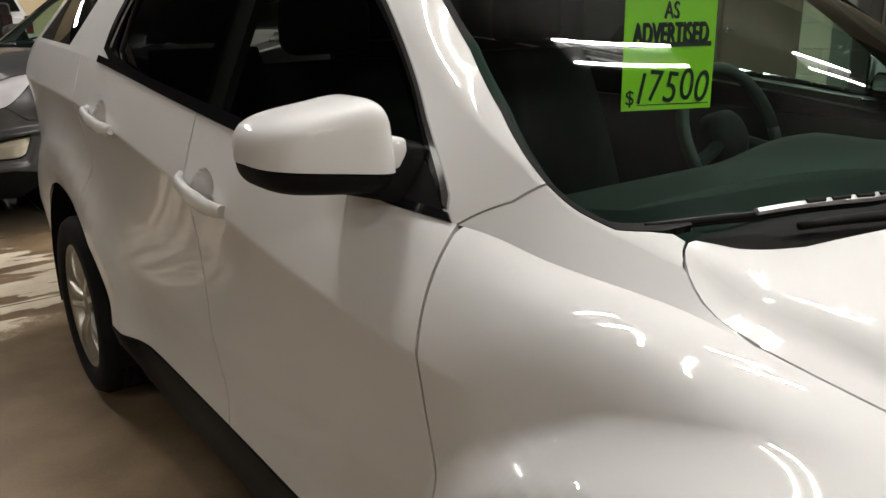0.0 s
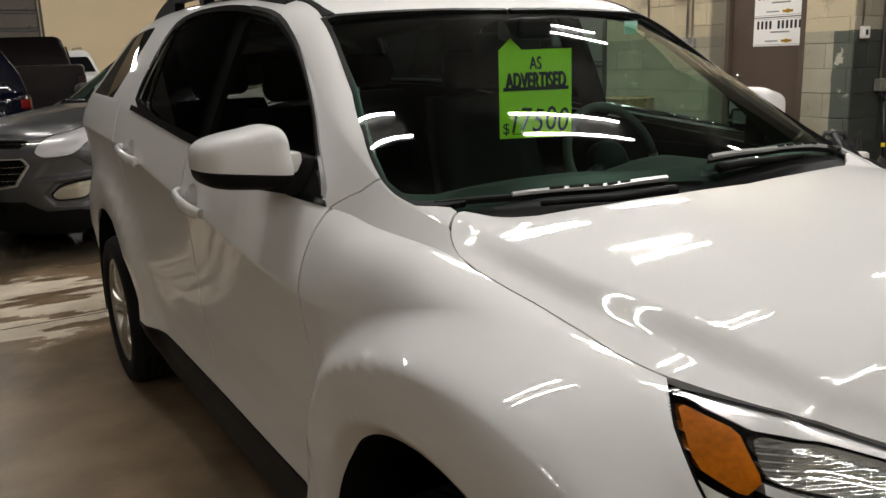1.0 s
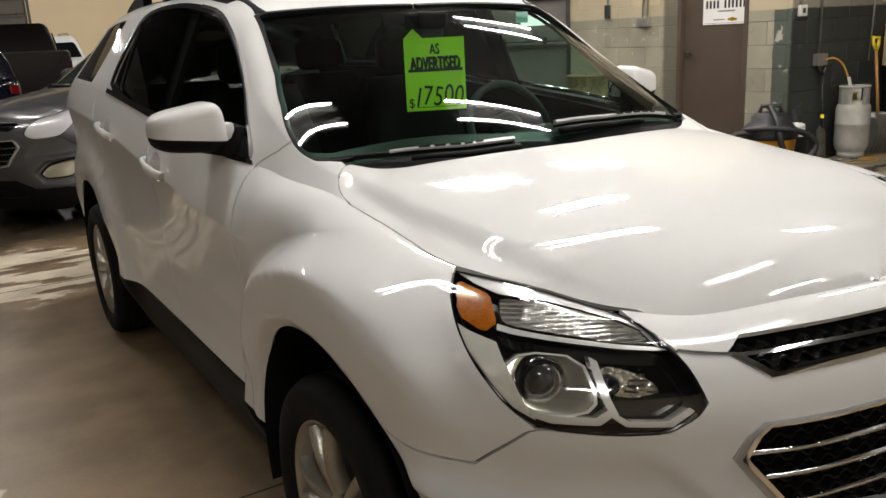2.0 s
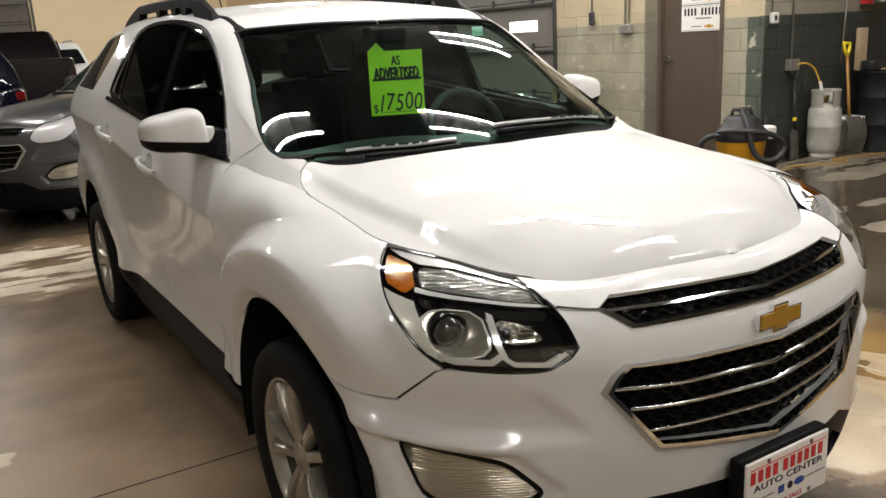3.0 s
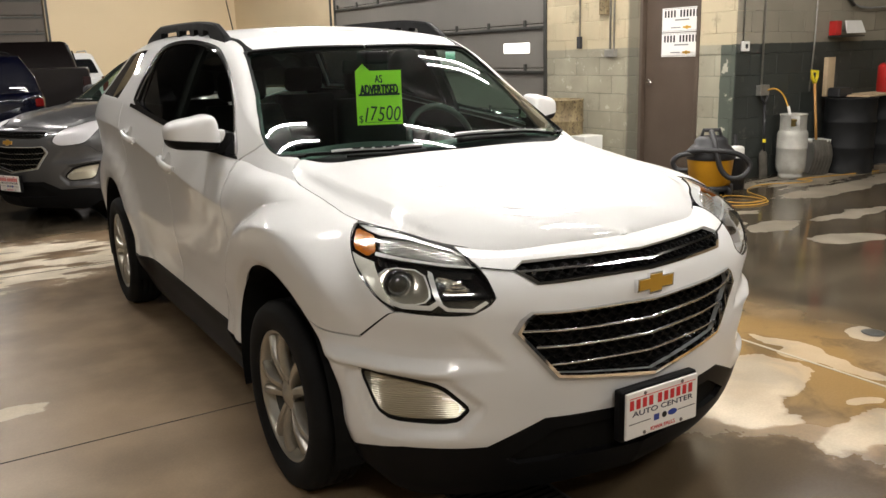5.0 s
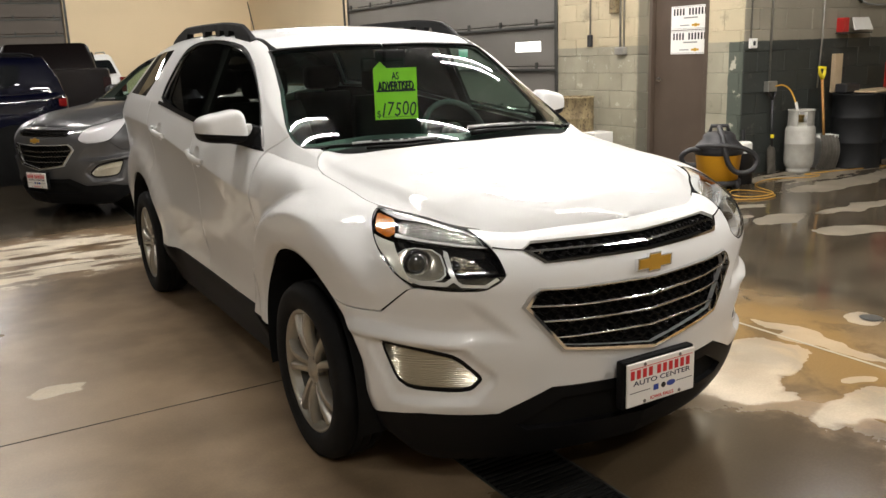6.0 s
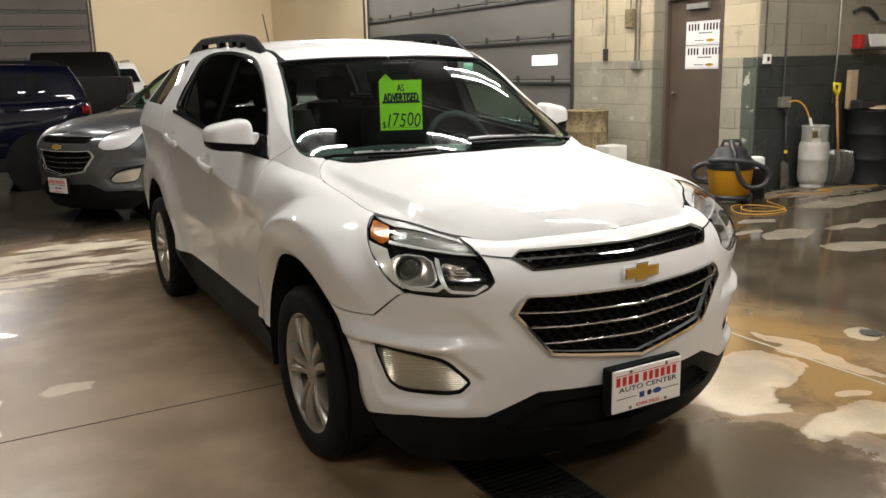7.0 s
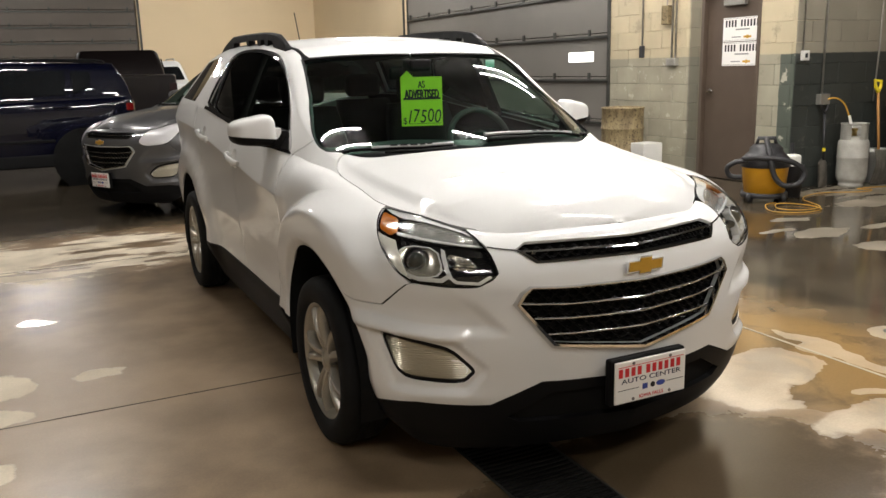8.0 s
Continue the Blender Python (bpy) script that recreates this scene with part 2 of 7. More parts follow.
def trimmed(surf, loop, holes=(), off=0.0, grid=0.03, squash=0.5, flange=0.0, gap=0.012, shape=None, push=None, rows=()):
    """Points, normals and faces of the part of surf(a, b) within the loop and outside the holes."""
    from mathutils.geometry import delaunay_2d_cdt
    k = np.array([1.0, squash])
    loops = [resample(np.array(l) * k, gap) for l in (loop, *holes)]
    lo, hi = loops[0].min(0), loops[0].max(0)
    gx, gy = np.meshgrid(np.arange(lo[0] + grid / 2, hi[0], grid), np.arange(lo[1] + grid / 2, hi[1], grid), indexing="ij")
    g = np.stack([gx.ravel(), gy.ravel()], 1)
    for r in rows:
        g = g[abs(g[:, 1] - r * squash) > grid * 0.4]
    for r in rows:
        g = np.concatenate([g, np.stack([np.arange(lo[0] + grid / 2, hi[0], grid), np.full(len(np.arange(lo[0] + grid / 2, hi[0], grid)), r * squash)], 1)])
    ok = inside(g, loops[0])
    for h in loops[1:]:
        ok &= ~inside(g, h)
    g = g[ok]
    rim = np.concatenate(loops)
    near = np.array([np.min((rim[:, 0] - p[0]) ** 2 + (rim[:, 1] - p[1]) ** 2) for p in g]) if len(g) else np.zeros(0)
    g = g[near > (grid * 0.35) ** 2]
    pts = np.concatenate([rim, g])
    edges, n = [], 0
    for l in loops:
        edges += [(n + i, n + (i + 1) % len(l)) for i in range(len(l))]
        n += len(l)
    vv, _, tris, *_ = delaunay_2d_cdt([Vector(p) for p in pts], edges, [], 0, 1e-6)
    vv = np.array([tuple(v) for v in vv])
    tris = np.array([t for t in tris if len(t) == 3])
    mid = vv[tris].mean(1)
    ok = inside(mid, loops[0])
    for h in loops[1:]:
        ok &= ~inside(mid, h)
    tris = tris[ok]
    ab = vv / k
    e = 0.004
    p = surf(ab[:, 0], ab[:, 1])

    def lie(a, b):
        """The surface with the relief of shape laid on along the mean direction."""
        return surf(a, b) + (mean if push is None else np.array(push)) * shape(a, b)[:, None]
    da = surf(ab[:, 0] + e, ab[:, 1]) - surf(ab[:, 0] - e, ab[:, 1])
    db = surf(ab[:, 0], ab[:, 1] + e) - surf(ab[:, 0], ab[:, 1] - e)
    nn = np.cross(da, db)
    nn /= np.linalg.norm(nn, axis=1)[:, None] + 1e-12
    o = off if shape is None else off + shape(ab[:, 0], ab[:, 1])[:, None]
    p = p + (nn if push is None else np.array(push)) * o
    if shape is not None:
        mean = nn.mean(0) / np.linalg.norm(nn.mean(0))
        e = 0.002
        n2 = np.cross(lie(ab[:, 0] + e, ab[:, 1]) - lie(ab[:, 0] - e, ab[:, 1]), lie(ab[:, 0], ab[:, 1] + e) - lie(ab[:, 0], ab[:, 1] - e))
        n2 *= np.sign((n2 * nn).sum(1))[:, None]
        nn = n2 / (np.linalg.norm(n2, axis=1)[:, None] + 1e-12)
    # winding by the normals
    fn = np.cross(p[tris[:, 1]] - p[tris[:, 0]], p[tris[:, 2]] - p[tris[:, 0]])
    bad = (fn * nn[tris].mean(1)).sum(1) < 0
    tris[bad] = tris[bad][:, ::-1]
    nn[p[:, 0] < 1e-4, 0] = 0
    nn /= np.linalg.norm(nn, axis=1)[:, None] + 1e-12
    p[p[:, 0] < 1e-4, 0] = 0
    faces = [tuple(int(i) for i in t) for t in tris]
    corner = [[nn[i] for i in t] for t in faces]
    if flange:
        count = {}
        for t in faces:
            for i in range(3):
                e0, e1 = t[i], t[(i + 1) % 3]
                key = (min(e0, e1), max(e0, e1))
                count[key] = None if key in count else (e0, e1)
        rim_edges = [v for v in count.values() if v and not (p[v[0], 0] == 0 and p[v[1], 0] == 0)]
        side, add, out = {}, {}, []
        for e0, e1 in rim_edges:
            d = np.cross(p[e1] - p[e0], nn[e0])
            d /= np.linalg.norm(d) + 1e-12
            side[e0], side[e1] = side.get(e0, 0) + d, side.get(e1, 0) + d
        for v, d in side.items():
            side[v] = d / (np.linalg.norm(d) + 1e-12)
            add[v] = len(p) + len(out)
            out.append(p[v] - (nn[v] if push is None else np.array(push)) * flange)
        for e0, e1 in rim_edges:
            faces.append((e0, add[e0], add[e1], e1))
            corner.append([side[e0], side[e0], side[e1], side[e1]])
        p = np.concatenate([p, out])
    return p, faces, corner


def panel(name, surf, loop, mat, parent, side="both", label="", **k):
    """A trimmed panel as a part: on the right (-x), the left, on each side, or mirrored over the middle as one piece."""
    p, f, c = trimmed(surf, loop, **k)
    made = []
    for sgn in {"both": (0,), "right": (-1,), "left": (1,), "each": (-1, 1)}[side]:
        if sgn > 0:
            v, ff, cc = p, f, c
        elif sgn < 0:
            v, ff, cc = p * (-1, 1, 1), [t[::-1] for t in f], [[n * (-1, 1, 1) for n in t[::-1]] for t in c]
        else:
            twin, extra = {}, []
            for i, q in enumerate(p):
                if q[0] == 0:
                    twin[i] = i
                else:
                    twin[i] = len(p) + len(extra)
                    extra.append(q * (-1, 1, 1))
            v = np.concatenate([p, extra])
            ff = f + [tuple(twin[i] for i in t[::-1]) for t in f]
            cc = c + [[n * (-1, 1, 1) for n in t[::-1]] for t in c]
        me = bpy.data.meshes.new(name)
        me.from_pydata([tuple(q) for q in v], [], ff)
        me.materials.append(mat)
        me.polygons.foreach_set("use_smooth", [True] * len(me.polygons))
        me.normals_split_custom_set([tuple(n) for t in cc for n in t])
        ob = new(name, me)
        ob.parent = parent
        if label:
            tagged(ob, label)
        made.append(ob)
    return made


def lettering(text, size, mat, parent, m, depth=0.0008, name="lettering", squeeze=1.0):
    """Writing in the built-in font, as a mesh, its middle at m."""
    cu = bpy.data.curves.new(name, "FONT")
    cu.body, cu.size, cu.extrude, cu.align_x, cu.align_y = text, size, depth, "CENTER", "CENTER"
    tmp = bpy.data.objects.new(name, cu)
    scene.collection.objects.link(tmp)
    bpy.context.view_layer.update()
    me = bpy.data.meshes.new_from_object(tmp.evaluated_get(bpy.context.evaluated_depsgraph_get()))
    bpy.data.objects.remove(tmp)
    me.materials.clear()
    me.materials.append(mat)
    ob = new(name, me)
    ob.parent = parent
    ob.matrix_basis = m @ Matrix.Diagonal((squeeze, 1, 1, 1))
    return ob


# ---- body surfaces of the crossover, right half: u is the distance from the middle plane ----
def curve(xs, ys):
    """A smooth curve through the stations (xs, ys), as a function."""
    xs, ys = np.array(xs, float), np.array(ys, float)
    d = np.diff(ys) / np.diff(xs)
    m = np.concatenate(([d[0]], np.where(d[1:] * d[:-1] > 0, 2 * d[1:] * d[:-1] / (d[1:] + d[:-1] + 1e-12), 0), [d[-1]]))

    def f(x):
        x = np.clip(np.asarray(x, float), xs[0], xs[-1])
        i = np.clip(np.searchsorted(xs, x) - 1, 0, len(xs) - 2)
        h = xs[i + 1] - xs[i]
        t = (x - xs[i]) / h
        return ((1 + 2 * t) * (1 - t) ** 2 * ys[i] + t * (1 - t) ** 2 * h * m[i]
                + t * t * (3 - 2 * t) * ys[i + 1] + t * t * (t - 1) * h * m[i + 1])
    return f


def step(a, b, x):
    t = np.clip((np.asarray(x, float) - a) / (b - a), 0, 1)
    return t * t * (3 - 2 * t)


WHEELBASE, AXLE_Z, TRACK = 2.857, 0.36, 0.80
# plan outline at bumper and door height, from the middle of the nose round to the middle of the tail
_u = np.linspace(0, 0.80, 60)
_nose = np.stack([_u, -0.915 + 0.11 * _u + 0.12 * _u ** 2 + 0.35 * _u ** 4], 1)
_k = np.array([(0.80, -0.602), (0.845, -0.50), (0.872, -0.38), (0.885, -0.22), (0.889, 0.1), (0.887, 0.7), (0.887, 1.4), (0.89, 2.1), (0.893, 2.8),
               (0.88, 3.25), (0.82, 3.58), (0.66, 3.74), (0.4, 3.80), (0.0, 3.82)])
_t = np.arange(len(_k))
_tt = np.linspace(0, len(_k) - 1, 700)[1:]
_rest = np.stack([curve(_t, _k[:, 0])(_tt), curve(_t, _k[:, 1])(_tt)], 1)
OUT = np.concatenate([_nose, _rest])
for _ in range(30):
    OUT[1:-1] = (OUT[:-2] + 2 * OUT[1:-1] + OUT[2:]) / 4
ARC = np.concatenate([[0], np.cumsum(np.hypot(*np.diff(OUT, axis=0).T))])
S_END = ARC[-1]
PLAN_X, PLAN_Y = curve(ARC, OUT[:, 0]), curve(ARC, OUT[:, 1])


def s_side(y):
    """Arc length at which the side of the outline passes y."""
    k = np.argmax(OUT[:, 0] > 0.79)
    return float(np.interp(y, OUT[k:640, 1], ARC[k:640]))


def s_nose(u):
    return float(np.interp(u, OUT[:60, 0], ARC[:60]))


_st = [0, s_nose(0.25), s_nose(0.45), s_nose(0.62), s_nose(0.77), s_side(-0.42), s_side(-0.2), s_side(0.0), s_side(0.25), s_side(0.5), s_side(0.75), s_side(1.5), s_side(2.8), s_side(3.4), S_END]
Z_SH = curve(_st, [0.75, 0.75, 0.76, 0.77, 0.79, 0.83, 0.92, 0.955, 0.965, 0.955, 0.967, 1.045, 1.17, 1.18, 1.0])
Z_TOP = curve(_st, [0.94, 0.937, 0.93, 0.945, 0.975, 1.0, 1.025, 1.05, 1.085, 1.115, 1.14, 1.205, 1.305, 1.315, 1.15])
W_SH = curve(_st, [0.14, 0.15, 0.16, 0.19, 0.215, 0.185, 0.140, 0.130, 0.126, 0.12, 0.062, 0.05, 0.05, 0.06, 0.08])
W_ELL = curve(_st, [1, 1, 1, 1, 1, 1, 1, 1, 1, 0.6, 0.1, 0, 0, 0.2, 0.5])
SIDE = curve([0.15, 0.24, 0.33, 0.42, 0.50, 0.60, 0.75, 0.90, 1.2], [-0.12, -0.085, -0.06, -0.042, -0.048, -0.038, -0.016, 0, 0])
NOSE = curve([0.15, 0.22, 0.30, 0.38, 0.46, 0.58, 0.70, 0.9], [-0.11, -0.06, -0.028, -0.012, -0.004, 0.004, 0.0, 0])
UNDERCUT = curve([0, 0.01, 0.06, 0.13, 0.22, 0.32, 0.9], [0, 0.0024, 0.0125, 0.0215, 0.026, 0.027, 0.027])
LIP = curve([0.2, 0.452, 0.492, 0.502, 0.53, 1.3], [0.020, 0.020, 0.0425, 0.0455, 0.046, 0.046])
REAR_FLARE = curve([0.2, 0.452, 0.49, 0.503, 0.53, 0.592, 0.615, 0.65, 0.70, 0.78, 0.9, 1.3], [0.030, 0.030, 0.0425, 0.0455, 0.047, 0.047, 0.043, 0.030, 0.013, 0.002, 0, 0])
S_C0, S_C1 = s_nose(0.74), s_side(-0.3)


POCKET = np.array([(0.966, 0.588), (0.900, 0.440), (0.652, 0.440), (0.602, 0.490), (0.690, 0.566), (0.81, 0.586)])


def off_fog(a, z):
    """How far a place on the bumper lies outside the fog lamp's opening."""
    best, within = np.full(np.shape(a), 9.0), np.zeros(np.shape(a), bool)
    for (x0, z0), (x1, z1) in zip(POCKET, np.roll(POCKET, -1, 0)):
        t = np.clip(((a - x0) * (x1 - x0) + (z - z0) * (z1 - z0)) / ((x1 - x0) ** 2 + (z1 - z0) ** 2), 0, 1)
        best = np.minimum(best, np.hypot(a - x0 - t * (x1 - x0), z - z0 - t * (z1 - z0)))
        within ^= ((z0 > z) != (z1 > z)) & (a < (x1 - x0) * (z - z0) / (z1 - z0 + 1e-12) + x0)
    return np.where(within, 0.0, best)


def lower(a, b):
    """Flank, nose and shoulder: a = arc length, b = 0..1 from the sill to the shoulder, 1..2 over the shoulder."""
    a, b = np.broadcast_arrays(np.asarray(a, float), np.asarray(b, float))
    a = np.clip(a, 0, S_END - 0.005)
    x0, y0 = PLAN_X(a), PLAN_Y(a)
    reach = (0.04, 0.07, 0.10, 0.13)
    tx, ty = sum(PLAN_X(a + e) - PLAN_X(a - e) for e in reach), sum(PLAN_Y(a + e) - PLAN_Y(a - e) for e in reach)
    n = np.hypot(tx, ty)
    nx, ny = ty / n, -tx / n
    zs, zt, w, el = Z_SH(a), Z_TOP(a), W_SH(a), W_ELL(a)
    q = np.clip(b - 1, 0, 1.2)
    qq = np.minimum(q, 1) * np.pi / 2
    sq = 1 - 0.20 * step(s_side(-0.40), s_side(-0.05), a)
    z = np.where(b <= 1, 0.15 + (zs - 0.15) * b, zs + (zt - zs) * (el * np.sin(qq) ** sq + (1 - el) * q))
    side = step(S_C0, S_C1, a)
    d = (1 - side) * NOSE(z) + side * SIDE(z)
    # the doors fall in below the shoulder crease
    d = d + (1 - el) * (np.minimum(d, -UNDERCUT(zs - z)) - d)
    d = d - w * (el * (1 - (np.cos(qq) + 1e-9) ** sq) + (1 - el) * (0.85 * q + 0.15 * q * q))
    # a shallow hollow between headlamp and fog lamp, with a ridge below it
    reach = step(0.0, 0.065, a - 0.478 - (z - 0.62)) * (1 - step(s_side(-0.50), s_side(-0.34), a))
    ridge = 0.604 + 0.03 * step(s_nose(0.66), s_side(-0.45), a)
    over = z - ridge
    edge = 0.014 * step(s_nose(0.585), s_nose(0.70), a)
    hollow = np.where(over > 0, edge - (edge + 0.015) * step(0.0, 0.05, over) + 0.015 * step(0.07, 0.17, over), edge * step(-0.024, -0.003, over))
    d = d + reach * hollow
    # the chin below the fog lamp stands out, and the lamp sits in a pocket
    out = step(s_nose(0.50), s_nose(0.62), a) * (1 - step(s_nose(0.74), s_side(-0.52), a))
    d = d + out * 0.009 * np.exp(-((z - 0.395) / 0.032) ** 2)
    d = d - 0.015 * step(0.042, 0.010, off_fog(a, z))
    # wheel arch flares
    # the front one is a bulge with a crest, standing before the inset upper side of the fender
    r = np.hypot(y0, (z - AXLE_Z) * 1.02)
    crest = 0.615 + 0.06 * step(0.15, -0.40, y0)
    bulge = 1 - step(0.0, 1.0, (r - crest + 0.016) / 0.085)
    inset = -0.045 * step(-0.36, -0.15, y0) * (1 - step(0.20, 0.45, y0)) * step(0.62, 0.80, z) * (a > S_C0)
    front = (a > S_C0) * step(-0.62, -0.42, y0) * step(0.2, 0.42, z) * (y0 < 1.2)
    d = d + inset * (1 - bulge * front) + LIP(r) * bulge * front
    for yc, flare in ((WHEELBASE, REAR_FLARE),):
        r = np.hypot(y0 - yc, (z - AXLE_Z) * 1.02)
        d = d + flare(r) * (a > S_C0) * step(-0.62, -0.42, y0) * step(0.2, 0.42, z) * (1 - step(1.3, 1.8, b))
    return np.stack([x0 + nx * d, y0 + ny * d, z], -1)


# greenhouse: sections along y, from the belt up the side, round the cant rail and over to the middle
H_MID = curve([0.05, 0.17, 0.60, 1.00, 1.20, 1.7, 2.4, 3.0, 3.3, 3.55, 3.75], [1.05, 1.13, 1.362, 1.567, 1.637, 1.685, 1.695, 1.665, 1.62, 1.44, 1.27])
CROWN = curve([0.05, 0.2, 0.3, 0.45, 0.7, 1.02, 1.4, 3.2, 3.75], [0.03, 0.045, 0.07, 0.097, 0.085, 0.035, 0.045, 0.05, 0.03])
U_RAIL = curve([0.05, 0.2, 0.33, 0.45, 0.6, 1.05, 1.8, 2.6, 3.2, 3.75], [0.60, 0.655, 0.685, 0.707, 0.70, 0.635, 0.655, 0.645, 0.61, 0.57])


def belt(y):
    s = np.interp(y, OUT[90:640, 1], ARC[90:640])
    p = lower(s, np.full(np.shape(s), 2.0))
    return p[..., 0], p[..., 2]


def upper(a, b):
    """a = y, b = 0..1 up the side, 1..2 over the rail to the middle."""
    a, b = np.broadcast_arrays(np.asarray(a, float), np.asarray(b, float))
    ub, zb = belt(a)
    h, c, ur = H_MID(a), CROWN(a), U_RAIL(a)
    ur = np.minimum(ur, ub - 0.01)
    zr = np.maximum(h - c, zb + 0.012)

    def broken(v):
        v = np.clip(v, 0, 2.0)
        t, q = np.minimum(v, 1), np.maximum(v - 1, 0)
        u = ub + (ur - ub) * (t * 0.92 + 0.08 * t * t) - ur * q
        z = zb + (zr - zb) * t + (h - zr) * (1 - (1 - q) ** 2)
        return u, z
    r = 0.14 * np.minimum(step(0.0, 0.15, 2 - b), step(0.0, 0.3, b))
    us, zs = 0, 0
    for k in np.linspace(-1, 1, 7):
        u, z = broken(b + r * k)
        us, zs = us + u / 7, zs + z / 7
    return np.stack([us, a + 0 * us, zs], -1)


# bonnet: arched sections between the shoulder lines of both sides, over a middle line
FOLD_U = curve([-0.62, -0.55, -0.43, -0.23, 0.03, 0.30], [0.46, 0.525, 0.59, 0.628, 0.652, 0.655])


def fold(u, y):
    """The raised middle of the bonnet and the slope at its edge."""
    c = FOLD_U(y)
    return 0.021 * step(c + 0.030, c - 0.030, u) * step(-0.62, -0.30, y) * (1 - 0.5 * step(0.02, 0.28, y))


_e = lower(np.linspace(0.0, s_side(0.45), 60), np.full(60, 2.0))
_e = _e[np.concatenate([[True], np.diff(_e[:, 1]) > 1e-4])]
_e[0, 0] = 0.02
EDGE_U, EDGE_Z = curve(_e[:, 1], _e[:, 0]), curve(_e[:, 1], _e[:, 2])
MIDDLE = curve([-0.80, -0.775, -0.74, -0.70, -0.665, -0.64, -0.60, -0.50, -0.25, 0.0, 0.15, 0.3, 0.45], [0.925, 0.945, 0.969, 0.994, 1.013, 1.021, 1.030, 1.050, 1.096, 1.13, 1.145, 1.153, 1.158])


def bonnet(a, b):
    """a = distance from the middle, b = y."""
    a, b = np.broadcast_arrays(np.asarray(a, float), np.asarray(b, float))
    ue, ze, zm, f0 = EDGE_U(b), EDGE_Z(b), MIDDLE(b), fold(0.0, b)
    z = zm - f0 + (ze - zm + f0) * np.abs(a / ue) ** 2.3 + fold(a, b) * (1 - step(0.9, 1.0, a / ue))
    z = z + 0.034 * step(0.18, 0.32, b) * step(0.50, 0.70, a)
    return np.stack([a, b, z], -1)


def screen_terms(u, y):
    return np.stack([u ** 0, y + 0 * u, u ** 2, u ** 2 * y, u ** 4, u ** 6], -1)


def screen_bow(y):
    return 0.06 * y ** 2 + 0.17 * np.clip(y - 0.72, 0, 1) ** 3


def _screen():
    y, b = np.meshgrid(np.linspace(0.24, 1.0, 40), np.linspace(1.0, 2.0, 40), indexing="ij")
    p = upper(y, b).reshape(-1, 3)
    p = p[p[:, 0] < 0.14 + 1.55 * p[:, 1]]
    return np.linalg.lstsq(screen_terms(p[:, 0], p[:, 1]), p[:, 2] + screen_bow(p[:, 1]), rcond=None)[0]


SCREEN_FIT = _screen()


def screen(a, b):
    """The windscreen: an even sheet through the opening between the pillars."""
    p = upper(a, b)
    z = screen_terms(p[..., 0], p[..., 1]) @ SCREEN_FIT - screen_bow(p[..., 1])
    return np.stack([p[..., 0], p[..., 1], z], -1)


def side_terms(y, z):
    z = z - 1.3
    return np.stack([y ** 0, y, z, y * y, z * z, y * z], -1)


def _side():
    y, b = np.meshgrid(np.linspace(0.65, 2.2, 60), np.linspace(0.03, 0.85, 30), indexing="ij")
    p = upper(y, b).reshape(-1, 3)
    return np.linalg.lstsq(side_terms(p[:, 1], p[:, 2]), p[:, 0], rcond=None)[0]


SIDE_FIT = _side()


def side_pane(a, b):
    """The side windows: one evenly curved sheet along the opening."""
    p = upper(a, b)
    return np.stack([side_terms(p[..., 1], p[..., 2]) @ SIDE_FIT, p[..., 1], p[..., 2]], -1)
# ---- end of body surfaces ----


# ---- the hall ----
def mix_nodes(m):
    nt = m.node_tree
    return nt, nt.nodes["Principled BSDF"]


def node(nt, kind, **inputs):
    n = nt.nodes.new("ShaderNode" + kind)
    for k, v in inputs.items():
        key = int(k[1:]) if k[0] == "i" and k[1:].isdigit() else k
        if isinstance(v, bpy.types.NodeSocket):
            nt.links.new(v, n.inputs[key])
        else:
            n.inputs[key].default_value = v
    return n


def calc(nt, op, a, b=0.0, c=0.0):
    n = nt.nodes.new("ShaderNodeMath")
    n.operation = op
    for i, v in enumerate((a, b, c)):
        if isinstance(v, bpy.types.NodeSocket):
            nt.links.new(v, n.inputs[i])
        else:
            n.inputs[i].default_value = v
    return n.outputs[0]


def blend(nt, f, a, b):
    n = nt.nodes.new("ShaderNodeMix")
    n.data_type = "RGBA"
    nt.links.new(f, n.inputs[0])
    for i, v in ((6, a), (7, b)):
        if isinstance(v, bpy.types.NodeSocket):
            nt.links.new(v, n.inputs[i])
        else:
            n.inputs[i].default_value = (*v, 1)
    return n.outputs[2]


def ramp(nt, v, lo, hi):
    n = node(nt, "MapRange", i0=v, i1=lo, i2=hi, i3=0.0, i4=1.0)
    n.interpolation_type = "SMOOTHSTEP"
    return n.outputs[0]


